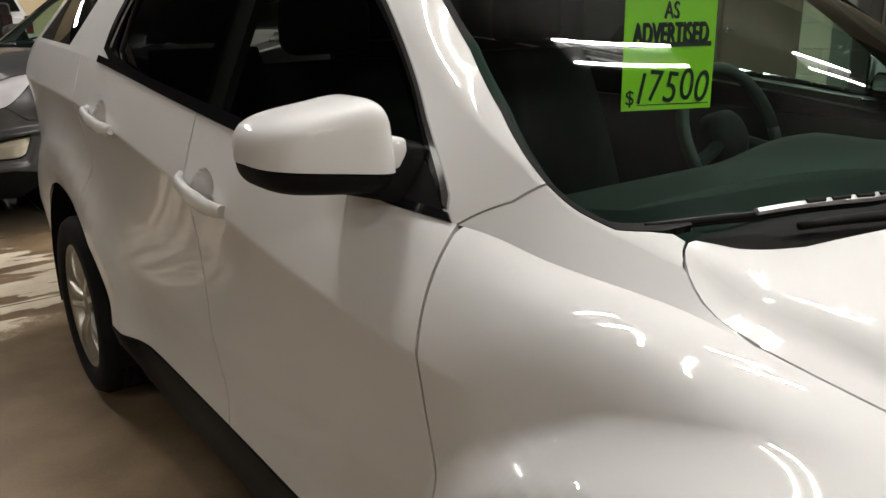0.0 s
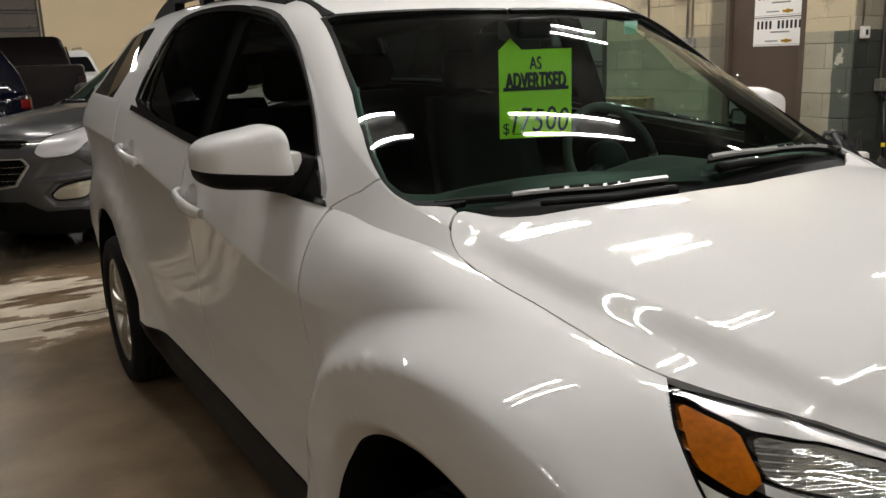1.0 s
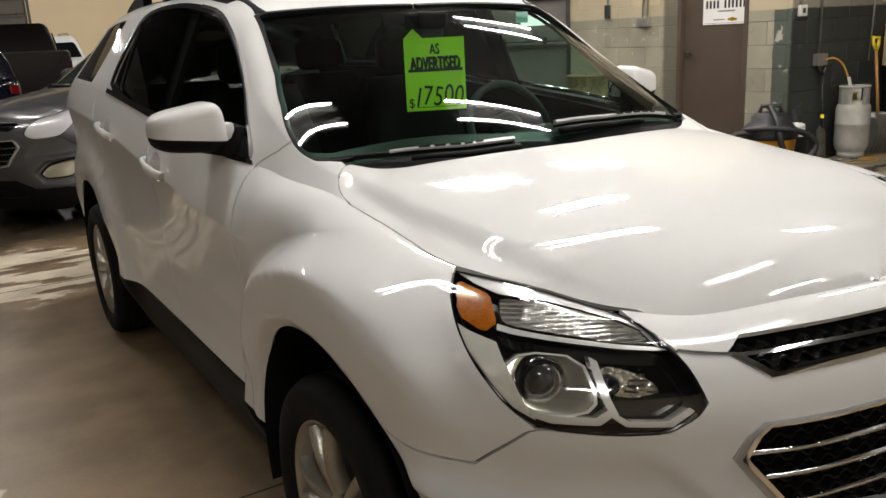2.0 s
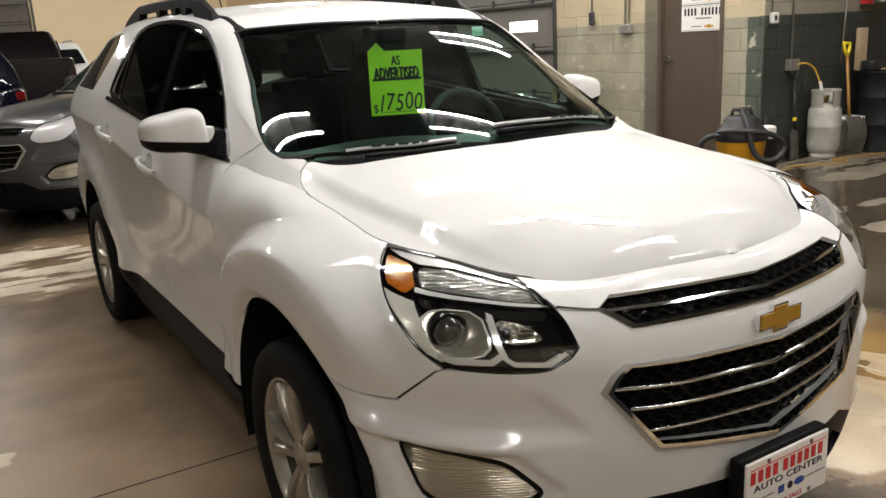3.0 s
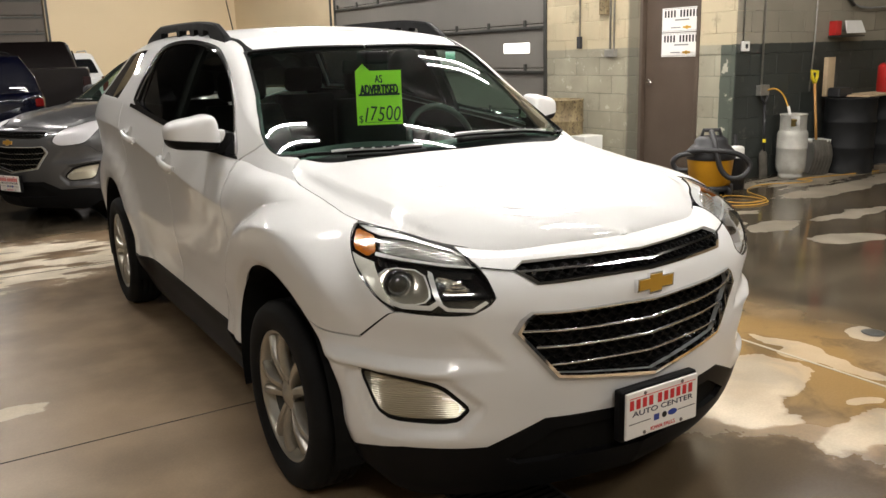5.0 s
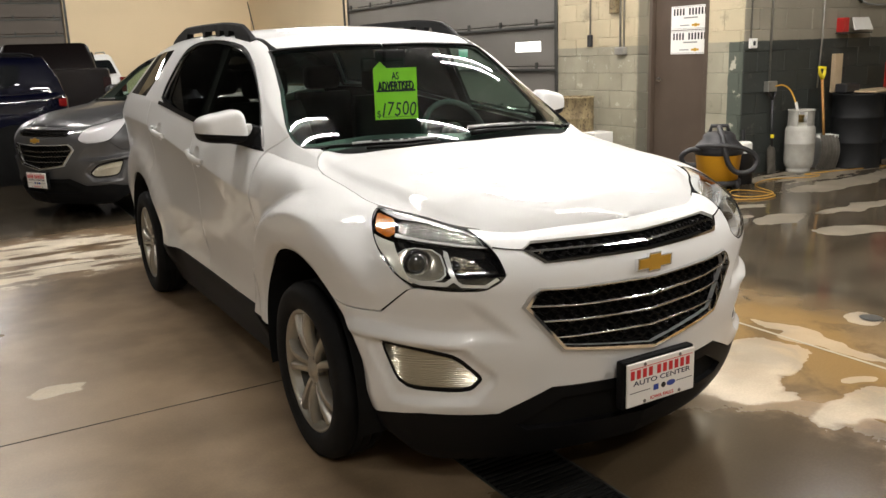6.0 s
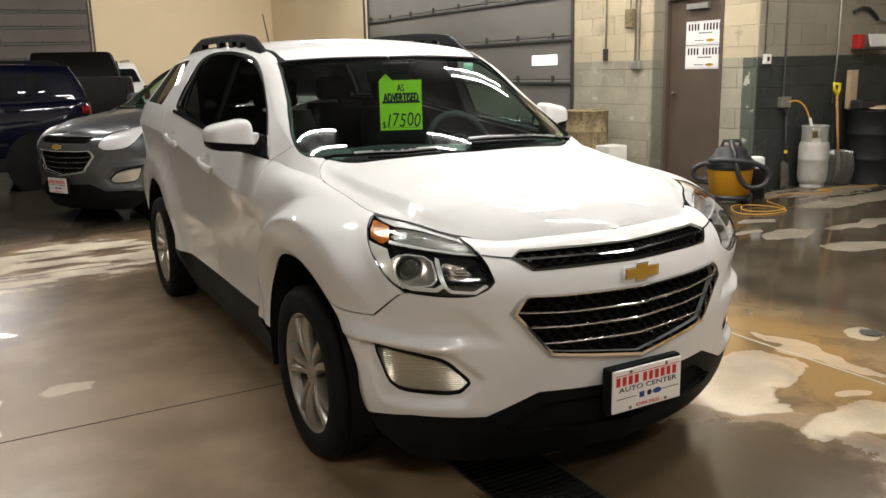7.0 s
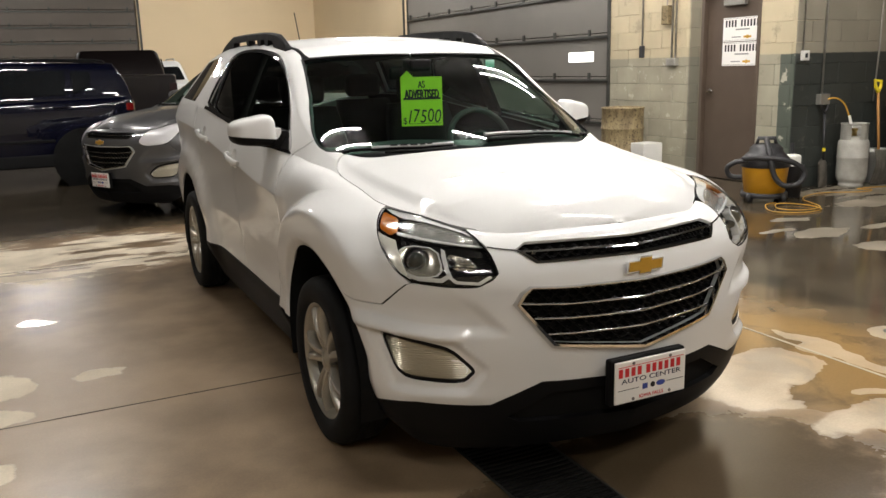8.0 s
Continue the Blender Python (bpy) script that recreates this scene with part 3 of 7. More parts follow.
def floor_material():
    """Polished concrete, wet and brown in most places, with dry pale patches left by the thaw water."""
    m = bpy.data.materials.new("wet_concrete")
    m.use_nodes = True
    nt, p = mix_nodes(m)
    pos = node(nt, "NewGeometry").outputs["Position"]
    wob = node(nt, "TexNoise", Vector=pos, Scale=2.6, Detail=2.5, Roughness=0.45)
    shift = node(nt, "VectorMath", i0=wob.outputs["Color"], i1=(0.5, 0.5, 0.5))
    shift.operation = "SUBTRACT"
    moved = node(nt, "VectorMath", i0=shift.outputs[0], i1=(0.42, 0.42, 0.0), i2=pos)
    moved.operation = "MULTIPLY_ADD"
    streak = node(nt, "Mapping", Vector=pos)
    streak.inputs["Scale"].default_value = (0.6, 2.6, 1.0)
    holes = node(nt, "TexNoise", Vector=streak.outputs[0], Scale=2.2, Detail=4.0)
    # dry pale patches: middle x, y, half lengths
    spots = [(-2.4, 4.5, 2.4, 1.0), (-5.2, 4.3, 1.8, 0.8), (-1.62, 1.39, 0.15, 0.11), (-2.15, 1.4, 0.18, 0.2), (-2.15, 0.95, 0.14, 0.12), (-2.2, 0.33, 0.16, 0.14), (1.22, -0.92, 0.27, 0.16), (1.30, -0.26, 0.34, 0.22), (0.95, -0.42, 0.22, 0.26), (1.05, -0.62, 0.10, 0.06),
             (1.46, -0.72, 0.07, 0.05), (2.27, -0.28, 0.13, 0.15), (1.74, -0.35, 0.07, 0.42), (4.45, 2.33, 0.2, 0.12), (4.2, 1.75, 0.38, 0.13), (4.25, 1.15, 0.3, 0.16), (3.95, 2.0, 0.16, 0.08), (5.2, 1.7, 0.6, 0.14), (6.2, 2.55, 0.9, 0.22), (7.6, 2.6, 1.2, 0.25), (5.3, 0.8, 0.7, 0.16),
             (6.6, 1.3, 0.8, 0.14), (3.6, 4.2, 0.5, 0.2), (-3.4, 1.9, 0.3, 0.2), (-3.3, -0.6, 0.5, 0.3), (6.9, 3.2, 1.5, 0.42), (8.6, 3.0, 0.9, 0.5)]
    dry = None
    for cx, cy, rx, ry in spots:
        off = node(nt, "VectorMath", i0=moved.outputs[0], i1=(cx, cy, 0))
        off.operation = "SUBTRACT"
        sc = node(nt, "VectorMath", i0=off.outputs[0], i1=(1 / rx, 1 / ry, 0))
        sc.operation = "MULTIPLY"
        ln = node(nt, "VectorMath", i0=sc.outputs[0])
        ln.operation = "LENGTH"
        v = calc(nt, "SUBTRACT", 1.0, ln.outputs["Value"])
        dry = v if dry is None else calc(nt, "MAXIMUM", dry, v)
    dry = calc(nt, "SUBTRACT", dry, calc(nt, "MULTIPLY", calc(nt, "MULTIPLY", ramp(nt, holes.outputs["Fac"], 0.50, 0.57), 0.60), ramp(nt, node(nt, "SeparateXYZ", Vector=pos).outputs["Y"], 2.5, 3.2)))
    fray = node(nt, "TexNoise", Vector=pos, Scale=9.0, Detail=7.0, Roughness=0.7)
    dry = ramp(nt, calc(nt, "MULTIPLY_ADD", fray.outputs["Fac"], 0.55, calc(nt, "SUBTRACT", dry, 0.275)), 0.0, 0.15)
    big = node(nt, "TexNoise", Vector=pos, Scale=0.45, Detail=5.0)
    mid = node(nt, "TexNoise", Vector=pos, Scale=3.0, Detail=6.0)
    grain = node(nt, "TexNoise", Vector=pos, Scale=90.0, Detail=3.0)
    # the standing water lies to the right of the joint and at the back
    sep = node(nt, "SeparateXYZ", Vector=moved.outputs[0])
    pool = calc(nt, "MAXIMUM", ramp(nt, sep.outputs["X"], 1.9, 2.6), ramp(nt, sep.outputs["Y"], 5.2, 5.9))
    damp = blend(nt, ramp(nt, big.outputs["Fac"], 0.35, 0.65), (0.128, 0.087, 0.050), (0.268, 0.187, 0.112))
    damp = blend(nt, ramp(nt, mid.outputs["Fac"], 0.3, 0.75), damp, (0.335, 0.238, 0.144))
    rust = node(nt, "TexNoise", Vector=pos, Scale=0.9, Detail=4.0)
    damp = blend(nt, calc(nt, "MULTIPLY", ramp(nt, rust.outputs["Fac"], 0.46, 0.58), calc(nt, "MULTIPLY", ramp(nt, sep.outputs["X"], 0.6, 1.6), 0.7)), damp, (0.30, 0.17, 0.045))
    damp = blend(nt, calc(nt, "MULTIPLY", ramp(nt, sep.outputs["X"], 0.5, 1.4), 0.5), damp, (0.21, 0.130, 0.048))
    stain = node(nt, "TexNoise", Vector=moved.outputs[0], Scale=2.1, Detail=5.0, Roughness=0.6)
    damp = blend(nt, calc(nt, "MULTIPLY", ramp(nt, stain.outputs["Fac"], 0.50, 0.64), calc(nt, "MULTIPLY", ramp(nt, sep.outputs["X"], 0.4, 1.2), 0.75)), damp, (0.105, 0.070, 0.032))
    # before the nose: meltwater, its colour darkened to stand for the car's shade too
    melt_shade = node(nt, "VectorMath", i0=moved.outputs[0], i1=(0.15, -1.02, 0))
    melt_shade.operation = "SUBTRACT"
    flat = node(nt, "VectorMath", i0=melt_shade.outputs[0], i1=(1.0, 1.45, 0))
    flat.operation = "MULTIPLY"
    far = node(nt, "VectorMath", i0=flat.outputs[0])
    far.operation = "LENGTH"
    melt_shade = calc(nt, "MULTIPLY_ADD", fray.outputs["Fac"], 0.35, calc(nt, "SUBTRACT", calc(nt, "SUBTRACT", 1.0, far.outputs["Value"]), 0.17))
    melt_shade = ramp(nt, melt_shade, 0.0, 0.30)
    damp = blend(nt, calc(nt, "MULTIPLY", melt_shade, 0.85), damp, (0.045, 0.032, 0.018))
    deep = blend(nt, ramp(nt, mid.outputs["Fac"], 0.3, 0.7), (0.030, 0.026, 0.020), (0.060, 0.050, 0.036))
    col = blend(nt, calc(nt, "MULTIPLY", pool, 0.92), damp, deep)
    pale = blend(nt, ramp(nt, mid.outputs["Fac"], 0.3, 0.7), (0.58, 0.505, 0.385), (0.80, 0.71, 0.56))
    col = blend(nt, calc(nt, "MULTIPLY", dry, calc(nt, "SUBTRACT", 0.92, calc(nt, "MULTIPLY", ramp(nt, sep.outputs["X"], 0.3, 1.6), 0.74))), col, pale)
    fleck = blend(nt, ramp(nt, grain.outputs["Fac"], 0.35, 0.7), (0.95, 0.95, 0.95), (1.04, 1.04, 1.04))
    mul = nt.nodes.new("ShaderNodeMix")
    mul.data_type, mul.blend_type = "RGBA", "MULTIPLY"
    mul.inputs[0].default_value = 1.0
    nt.links.new(col, mul.inputs[6])
    nt.links.new(fleck, mul.inputs[7])
    nt.links.new(mul.outputs[2], p.inputs["Base Color"])
    wet = calc(nt, "MULTIPLY_ADD", ramp(nt, big.outputs["Fac"], 0.3, 0.7), 0.14, 0.30)
    puddle = node(nt, "VectorMath", i0=moved.outputs[0], i1=(-1.92, 2.45, 0))
    puddle.operation = "DISTANCE"
    sheen = calc(nt, "MAXIMUM", ramp(nt, sep.outputs["X"], 0.7, 1.5), calc(nt, "SUBTRACT", 1.0, ramp(nt, puddle.outputs["Value"], 0.04, 0.09)))
    sheen = calc(nt, "MAXIMUM", calc(nt, "MAXIMUM", sheen, pool), melt_shade)
    wet = calc(nt, "SUBTRACT", wet, calc(nt, "MULTIPLY", sheen, 0.24))
    rough = calc(nt, "ADD", wet, calc(nt, "MULTIPLY", dry, 0.4))
    nt.links.new(rough, p.inputs["Roughness"])
    p.inputs["Specular IOR Level"].default_value = 0.5
    bump = node(nt, "Bump", Height=mid.outputs["Fac"], Strength=0.025, Distance=0.01)
    nt.links.new(bump.outputs[0], p.inputs["Normal"])
    return m


def block_material(name, dado, above, wear, height=1.53, corner=None):
    """Painted concrete block: one paint below the dado line, another above, worn through in patches."""
    m = bpy.data.materials.new(name)
    m.use_nodes = True
    nt, p = mix_nodes(m)
    pos = node(nt, "NewGeometry").outputs["Position"]
    sep = node(nt, "SeparateXYZ", Vector=pos)
    n1, n2 = node(nt, "TexNoise", Vector=pos, Scale=1.7, Detail=6.0), node(nt, "TexNoise", Vector=pos, Scale=7.0, Detail=6.0, Roughness=0.65)
    fine = node(nt, "TexNoise", Vector=pos, Scale=110.0, Detail=3.0)
    edge = calc(nt, "MULTIPLY_ADD", n2.outputs["Fac"], 0.03, height - 0.015)
    up = ramp(nt, calc(nt, "SUBTRACT", sep.outputs["Z"], edge), -0.006, 0.006)
    low = blend(nt, ramp(nt, n1.outputs["Fac"], 0.35, 0.7), dado, tuple(c * 1.25 for c in dado))
    if corner:
        low = blend(nt, ramp(nt, calc(nt, "MULTIPLY_ADD", n2.outputs["Fac"], 0.03, sep.outputs["Y"]), 3.875, 3.865), low, corner)
    low = blend(nt, calc(nt, "MULTIPLY", ramp(nt, n2.outputs["Fac"], 0.60, 0.68), 0.8), low, wear)
    high = blend(nt, ramp(nt, n1.outputs["Fac"], 0.3, 0.75), tuple(c * 0.86 for c in above), above)
    rnd = node(nt, "ObjectInfo").outputs["Random"]
    col = blend(nt, up, low, high)
    if corner:
        band = calc(nt, "MULTIPLY", ramp(nt, sep.outputs["Y"], 5.10, 5.14), ramp(nt, calc(nt, "MULTIPLY_ADD", n2.outputs["Fac"], 0.06, sep.outputs["Y"]), 5.40, 5.34))
        col = blend(nt, calc(nt, "MULTIPLY", band, 0.8), col, (0.085, 0.08, 0.06))
        grime = node(nt, "TexNoise", Vector=pos, Scale=3.2, Detail=8.0, Roughness=0.7)
        col = blend(nt, calc(nt, "MULTIPLY", ramp(nt, grime.outputs["Fac"], 0.56, 0.70), 0.45), col, (0.13, 0.115, 0.08))
    sc = node(nt, "VectorMath", i0=col)
    sc.operation = "SCALE"
    nt.links.new(calc(nt, "MULTIPLY_ADD", rnd, 0.14, 0.93), sc.inputs["Scale"])
    nt.links.new(sc.outputs[0], p.inputs["Base Color"])
    p.inputs["Roughness"].default_value = 0.5
    bump = node(nt, "Bump", Height=calc(nt, "ADD", fine.outputs["Fac"], n2.outputs["Fac"]), Strength=0.35, Distance=0.004)
    nt.links.new(bump.outputs[0], p.inputs["Normal"])
    return m


FLOOR = floor_material()
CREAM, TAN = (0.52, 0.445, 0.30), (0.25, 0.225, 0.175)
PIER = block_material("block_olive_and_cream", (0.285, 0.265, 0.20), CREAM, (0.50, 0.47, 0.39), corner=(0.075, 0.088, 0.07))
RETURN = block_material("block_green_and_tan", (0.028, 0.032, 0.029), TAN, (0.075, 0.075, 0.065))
MORTAR = block_material("painted_joint", (0.14, 0.13, 0.095), (0.48, 0.41, 0.275), (0.05, 0.045, 0.04), corner=(0.06, 0.07, 0.055))
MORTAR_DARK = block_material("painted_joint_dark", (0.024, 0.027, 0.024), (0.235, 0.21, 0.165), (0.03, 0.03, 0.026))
PLAIN_CREAM = material("cream_wall", (0.66, 0.53, 0.34), 0.7, vary=0.06, scale=0.6, bump=0.05)
PALE_WALL = material("pale_wall", (0.42, 0.37, 0.27), 0.7, vary=0.10, scale=0.8, bump=0.05)
DULL_WALL = material("dull_wall", (0.10, 0.092, 0.075), 0.7, vary=0.08, scale=0.8, bump=0.05)
DOOR_PANEL = material("overhead_door_panel", (0.155, 0.145, 0.129), 0.5, vary=0.10, scale=1.2, bump=0.04)
DIM_PANEL = material("brown_door_panel", (0.072, 0.057, 0.043), 0.55, vary=0.12, scale=1.2)
STEEL_DARK = material("dark_steel", (0.05, 0.05, 0.045), 0.5, metal=0.5, vary=0.25)
GALV = material("galvanised_steel", (0.34, 0.33, 0.30), 0.45, metal=0.7, vary=0.2, scale=12)
BROWN_DOOR = material("brown_door_paint", (0.088, 0.064, 0.047), 0.42, vary=0.16, scale=2.5, bump=0.05)
CEILING_PAINT = material("ceiling_deck", (0.04, 0.038, 0.034), 0.8, vary=0.05)
TUBE = material("fluorescent_tube", (0.9, 0.9, 0.9), 0.4, glow=TUBE_COLOUR, power=TUBE_POWER)
HOUSING = material("grey_enamel", (0.06, 0.06, 0.057), 0.5, vary=0.2)
BRIGHT_PANE = material("frosted_pane", (0.9, 0.9, 0.88), 0.3, glow=(1.0, 0.97, 0.92), power=1.6)


def structure(name, bm, mat, label, category="wall"):
    return tagged(part(name, bm, mat), label, category, "", "structure")


DOOR_Y0, DOOR_Y1, DOOR_Z = 4.17, 5.13, 2.30
BAY_Y0, BAY_Y1, BAY_Z = 7.06, 14.4, 3.9
NORTH_Y, NBAY_X0, NBAY_X1 = 21.0, -3.2, 0.98
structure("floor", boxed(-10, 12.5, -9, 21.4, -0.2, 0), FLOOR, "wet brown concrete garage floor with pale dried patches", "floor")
bm = boxed(NBAY_X1, 6.2, NORTH_Y, NORTH_Y + 0.3, 0, CEILING)
box(bm, NBAY_X0, NBAY_X1, NORTH_Y, NORTH_Y + 0.3, BAY_Z, CEILING)
# unseen; kept dark so that the car's side windows mirror little
structure("wall_north_west", boxed(-10, NBAY_X0, NORTH_Y, NORTH_Y + 0.3, 0, CEILING), DULL_WALL, "unseen wall beyond the brown overhead door, kept dark for dim reflections")
structure("wall_north", bm, PLAIN_CREAM, "plain cream painted wall at the far end of the hall")
bm = boxed(5.9, 6.2, BAY_Y1, NORTH_Y, 0, CEILING)
box(bm, 5.9, 6.2, BAY_Y0, BAY_Y1, BAY_Z, CEILING)
structure("wall_plain", bm, PLAIN_CREAM, "plain cream painted wall beside the overhead door")
bm = boxed(5.902, 6.2, 3.66, DOOR_Y0, 0, CEILING)
box(bm, 5.902, 6.2, DOOR_Y1, BAY_Y0, 0, CEILING)
box(bm, 5.902, 6.2, DOOR_Y0, DOOR_Y1, DOOR_Z, CEILING)
wall_east = structure("wall_east", bm, MORTAR, "worn concrete block wall, olive grey below and cream above")
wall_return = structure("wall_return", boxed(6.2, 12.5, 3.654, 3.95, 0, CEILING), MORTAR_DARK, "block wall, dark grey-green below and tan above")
structure("wall_far_east", boxed(12.2, 12.5, -9, 3.65, 0, CEILING), PLAIN_CREAM, "plain closing wall")
# both unseen; pale so that they bounce light on to flank and bumper
structure("wall_west", boxed(-10, -9.7, -9, 21.0, 0, CEILING), PALE_WALL, "unseen closing wall, pale to bounce light on to the car")
structure("wall_south", boxed(-9.7, 12.2, -9, -8.7, 0, CEILING), PALE_WALL, "unseen closing wall, pale to bounce light on to the car")
structure("ceiling", boxed(-10, 12.5, -9, 21.4, CEILING, CEILING + 0.2), CEILING_PAINT, "dark steel deck ceiling", "ceiling")


def strip_light(x, y, turn):
    t = thing("strip_light", pose(x, y, LIGHT_Z, 0, 0, turn), "unseen grey two-tube fluorescent light below the ceiling, placed by reflections or as fill", "strip light", "strip lights of the hall")
    part("housing", boxed(-0.135, 0.135, -0.63, 0.63, 0.035, 0.10, 0.01), HOUSING, t)
    for dx in (-0.11, 0.11):
        part("tube", tube(bmesh.new(), [(dx, -0.62, 0), (dx, 0.62, 0)], 0.014, 6), TUBE, t, "lit fluorescent tube")
    for dy in (-0.5, 0.5):
        part("hanger", tube(bmesh.new(), [(0, dy, 0.1), (0, dy, CEILING - LIGHT_Z)], 0.006, 6), STEEL_DARK, t)
    return t


for row in STRIPS:
    strip_light(*row)


def overhead_door(name, m, width, height, section, label, pane=None, panel_mat=None):
    """A sectional door: x along its width, y towards the hall (minus), z up."""
    d = thing(name, m, label, "overhead door", kind="structure")
    n = int(height / section + 0.5)
    for i in range(n):
        z0, z1 = i * section, min(height, (i + 1) * section)
        part("door_section", boxed(0.0, width, 0.0, 0.05, z0 + 0.006, z1 - 0.006, 0.006, 1), panel_mat or DOOR_PANEL, d)
        part("stiffener", boxed(0.02, width - 0.02, -0.045, -0.002, z1 - 0.075, z1 - 0.035, 0.004, 1), STEEL_DARK, d, "dark steel stiffener")
        for k in range(int(width / 0.95) + 1):
            part("hinge", boxed(0.12 + k * 0.95, 0.17 + k * 0.95, -0.03, -0.001, z1 - 0.05, z1 + 0.06, 0.003, 1), STEEL_DARK, d)
    for x in (-0.10, width + 0.04):
        part("track", boxed(x, x + 0.06, -0.10, -0.04, 0, height + 0.2, 0.004, 1), STEEL_DARK, d)
        part("jamb", boxed(x - 0.02, x + 0.10, -0.035, 0.06, 0, height, 0.004, 1), STEEL_DARK, d)
    if pane:
        x, z = pane
        part("pane", boxed(x, x + 0.66, -0.006, 0.04, z, z + 0.155, 0.01), BRIGHT_PANE, d, "small bright window pane")
    return d


overhead_door("overhead_door_1", pose(5.97, BAY_Y1 - 0.02, 0, 0, 0, -90), BAY_Y1 - BAY_Y0 - 0.04, BAY_Z, 0.64, "grey sectional overhead door with a small bright window", pane=(BAY_Y1 - 8.17, 1.50))
overhead_door("overhead_door_2", pose(NBAY_X0 + 0.02, NORTH_Y + 0.08, 0), NBAY_X1 - NBAY_X0 - 0.04, BAY_Z, 0.40, "dull brown sectional overhead door with dark stiffeners", panel_mat=DIM_PANEL)

# brown steel door with frame
door = thing("door_1", pose(5.93, (DOOR_Y0 + DOOR_Y1) / 2, 0, 0, 0, -90), "closed brown steel door with two white signs and a lever handle", "door", kind="structure")
hw = (DOOR_Y1 - DOOR_Y0) / 2
part("leaf", boxed(-hw + 0.055, hw - 0.055, 0.02, 0.065, 0.01, DOOR_Z - 0.055, 0.003, 1), BROWN_DOOR, door)
for x0, x1, z0, z1 in ((-hw, -hw + 0.05, 0, DOOR_Z), (hw - 0.05, hw, 0, DOOR_Z), (-hw + 0.05, hw - 0.05, DOOR_Z - 0.05, DOOR_Z)):
    part("jamb", boxed(x0, x1, -0.045, 0.20, z0, z1, 0.004, 1), BROWN_DOOR, door)
part("closer", boxed(-0.12, 0.22, -0.04, 0.02, 2.12, 2.19, 0.008), GALV, door, "grey door closer")
lock = part("lever_handle", lathe(bmesh.new(), [(0.032, 0), (0.032, 0.008), (0.012, 0.012), (0.012, 0.05), (0.0005, 0.052)], pose(-hw + 0.13, 0.02, 1.10, 90, 0, 0), 20), CHROME, door, "bright metal lever handle", smooth=40)
part("lever", tube(bmesh.new(), [(-hw + 0.13, -0.03, 1.10), (-hw + 0.17, -0.034, 1.10), (-hw + 0.24, -0.03, 1.095)], [0.011, 0.010, 0.007], 8), CHROME, lock)


def door_sign(z):
    s = thing("door_sign", pose(5.944, 4.50, z, 0, 0, -90), "white printed sign with bold black line on the brown door", "sign", "signs on the door")
    part("board", boxed(-0.305, 0.305, -0.004, 0.004, -0.140, 0.140), PLATE_WHITE, s)
    for x0, n in ((-0.265, 4), (-0.020, 6)):
        for k in range(n):
            part("letter_bar", boxed(x0 + 0.049 * k, x0 + 0.049 * k + 0.026, -0.006, -0.0045, 0.030, 0.110), INK, s, "black bar of bold lettering")
    part("line_bar", boxed(-0.10, 0.12, -0.006, -0.0045, -0.010, 0.006), HOUSING_GREY, s)
    part("line_bar", boxed(-0.16, -0.01, -0.006, -0.0045, -0.096, -0.084), HOUSING_GREY, s)
    bm = prism(bmesh.new(), [(-0.06, -0.012), (-0.018, -0.012), (-0.018, -0.02), (0.018, -0.02), (0.018, -0.012), (0.06, -0.012), (0.06, 0.012), (0.018, 0.012), (0.018, 0.02), (-0.018, 0.02), (-0.018, 0.012), (-0.06, 0.012)], 0.002, pose(0.09, -0.004, -0.09, 90, 0, 0))
    part("badge", bm, GOLD, s, "gold badge shape")
    for z0 in (-0.128, 0.126):
        part("border", boxed(-0.295, 0.295, -0.0055, -0.0045, z0, z0 + 0.003), INK, s)
    return s


HOUSING_GREY = material("print_grey", (0.25, 0.25, 0.24), 0.6)
door_sign(1.838)
door_sign(1.548)


def wall_cable():
    """A corroded conduit end on the tan wall, with a pale cable drooping out of it."""
    c = thing("wall_cable", pose(7.66, 3.622, 2.085), "corroded conduit elbow with a pale cable on the wall", "cable")
    part("conduit", tube(bmesh.new(), [(-0.16, 0, -0.05), (0.0, 0, 0.0), (0.12, 0, -0.01), (0.22, -0.01, -0.07), (0.30, -0.01, -0.13)], [0.02, 0.022, 0.024, 0.022, 0.02], 10), STEEL_DARK, c, "dark rusted conduit", smooth=50)
    part("cable", tube(bmesh.new(), [(0.28, -0.01, -0.11), (0.42, -0.015, -0.15), (0.62, -0.015, -0.165), (0.85, -0.01, -0.155), (1.15, -0.005, -0.13)], 0.013, 8), HOUSING_GREY, c, "pale grey cable", smooth=50)
    return c


wall_cable()


# ---- the crossover car ----
def b_at(s, z):
    bb = np.linspace(0, 2, 400)
    zz = lower(np.full(400, s), bb)[:, 2]
    return float(np.interp(z, zz, bb))


def side_loop(pts):
    return [(s_side(y), b_at(s_side(y), z)) for y, z in pts]


def arch_points(yc, r, a0, a1, n=40):
    return [(yc + r * math.cos(radians(a0 + (a1 - a0) * i / n)), AXLE_Z + 1.02 * r * math.sin(radians(a0 + (a1 - a0) * i / n))) for i in range(n + 1)]


def run(a, b, n):
    return [(a[0] + (b[0] - a[0]) * i / n, a[1] + (b[1] - a[1]) * i / n) for i in range(n)]


def along(surf, pts, off=0.0):
    """Points on a surface, lifted by off along its normal."""
    ab = np.array(pts, float)
    e = 0.004
    p = surf(ab[:, 0], ab[:, 1])
    n = np.cross(surf(ab[:, 0] + e, ab[:, 1]) - surf(ab[:, 0] - e, ab[:, 1]), surf(ab[:, 0], ab[:, 1] + e) - surf(ab[:, 0], ab[:, 1] - e))
    return p + off * n / np.linalg.norm(n, axis=1)[:, None]


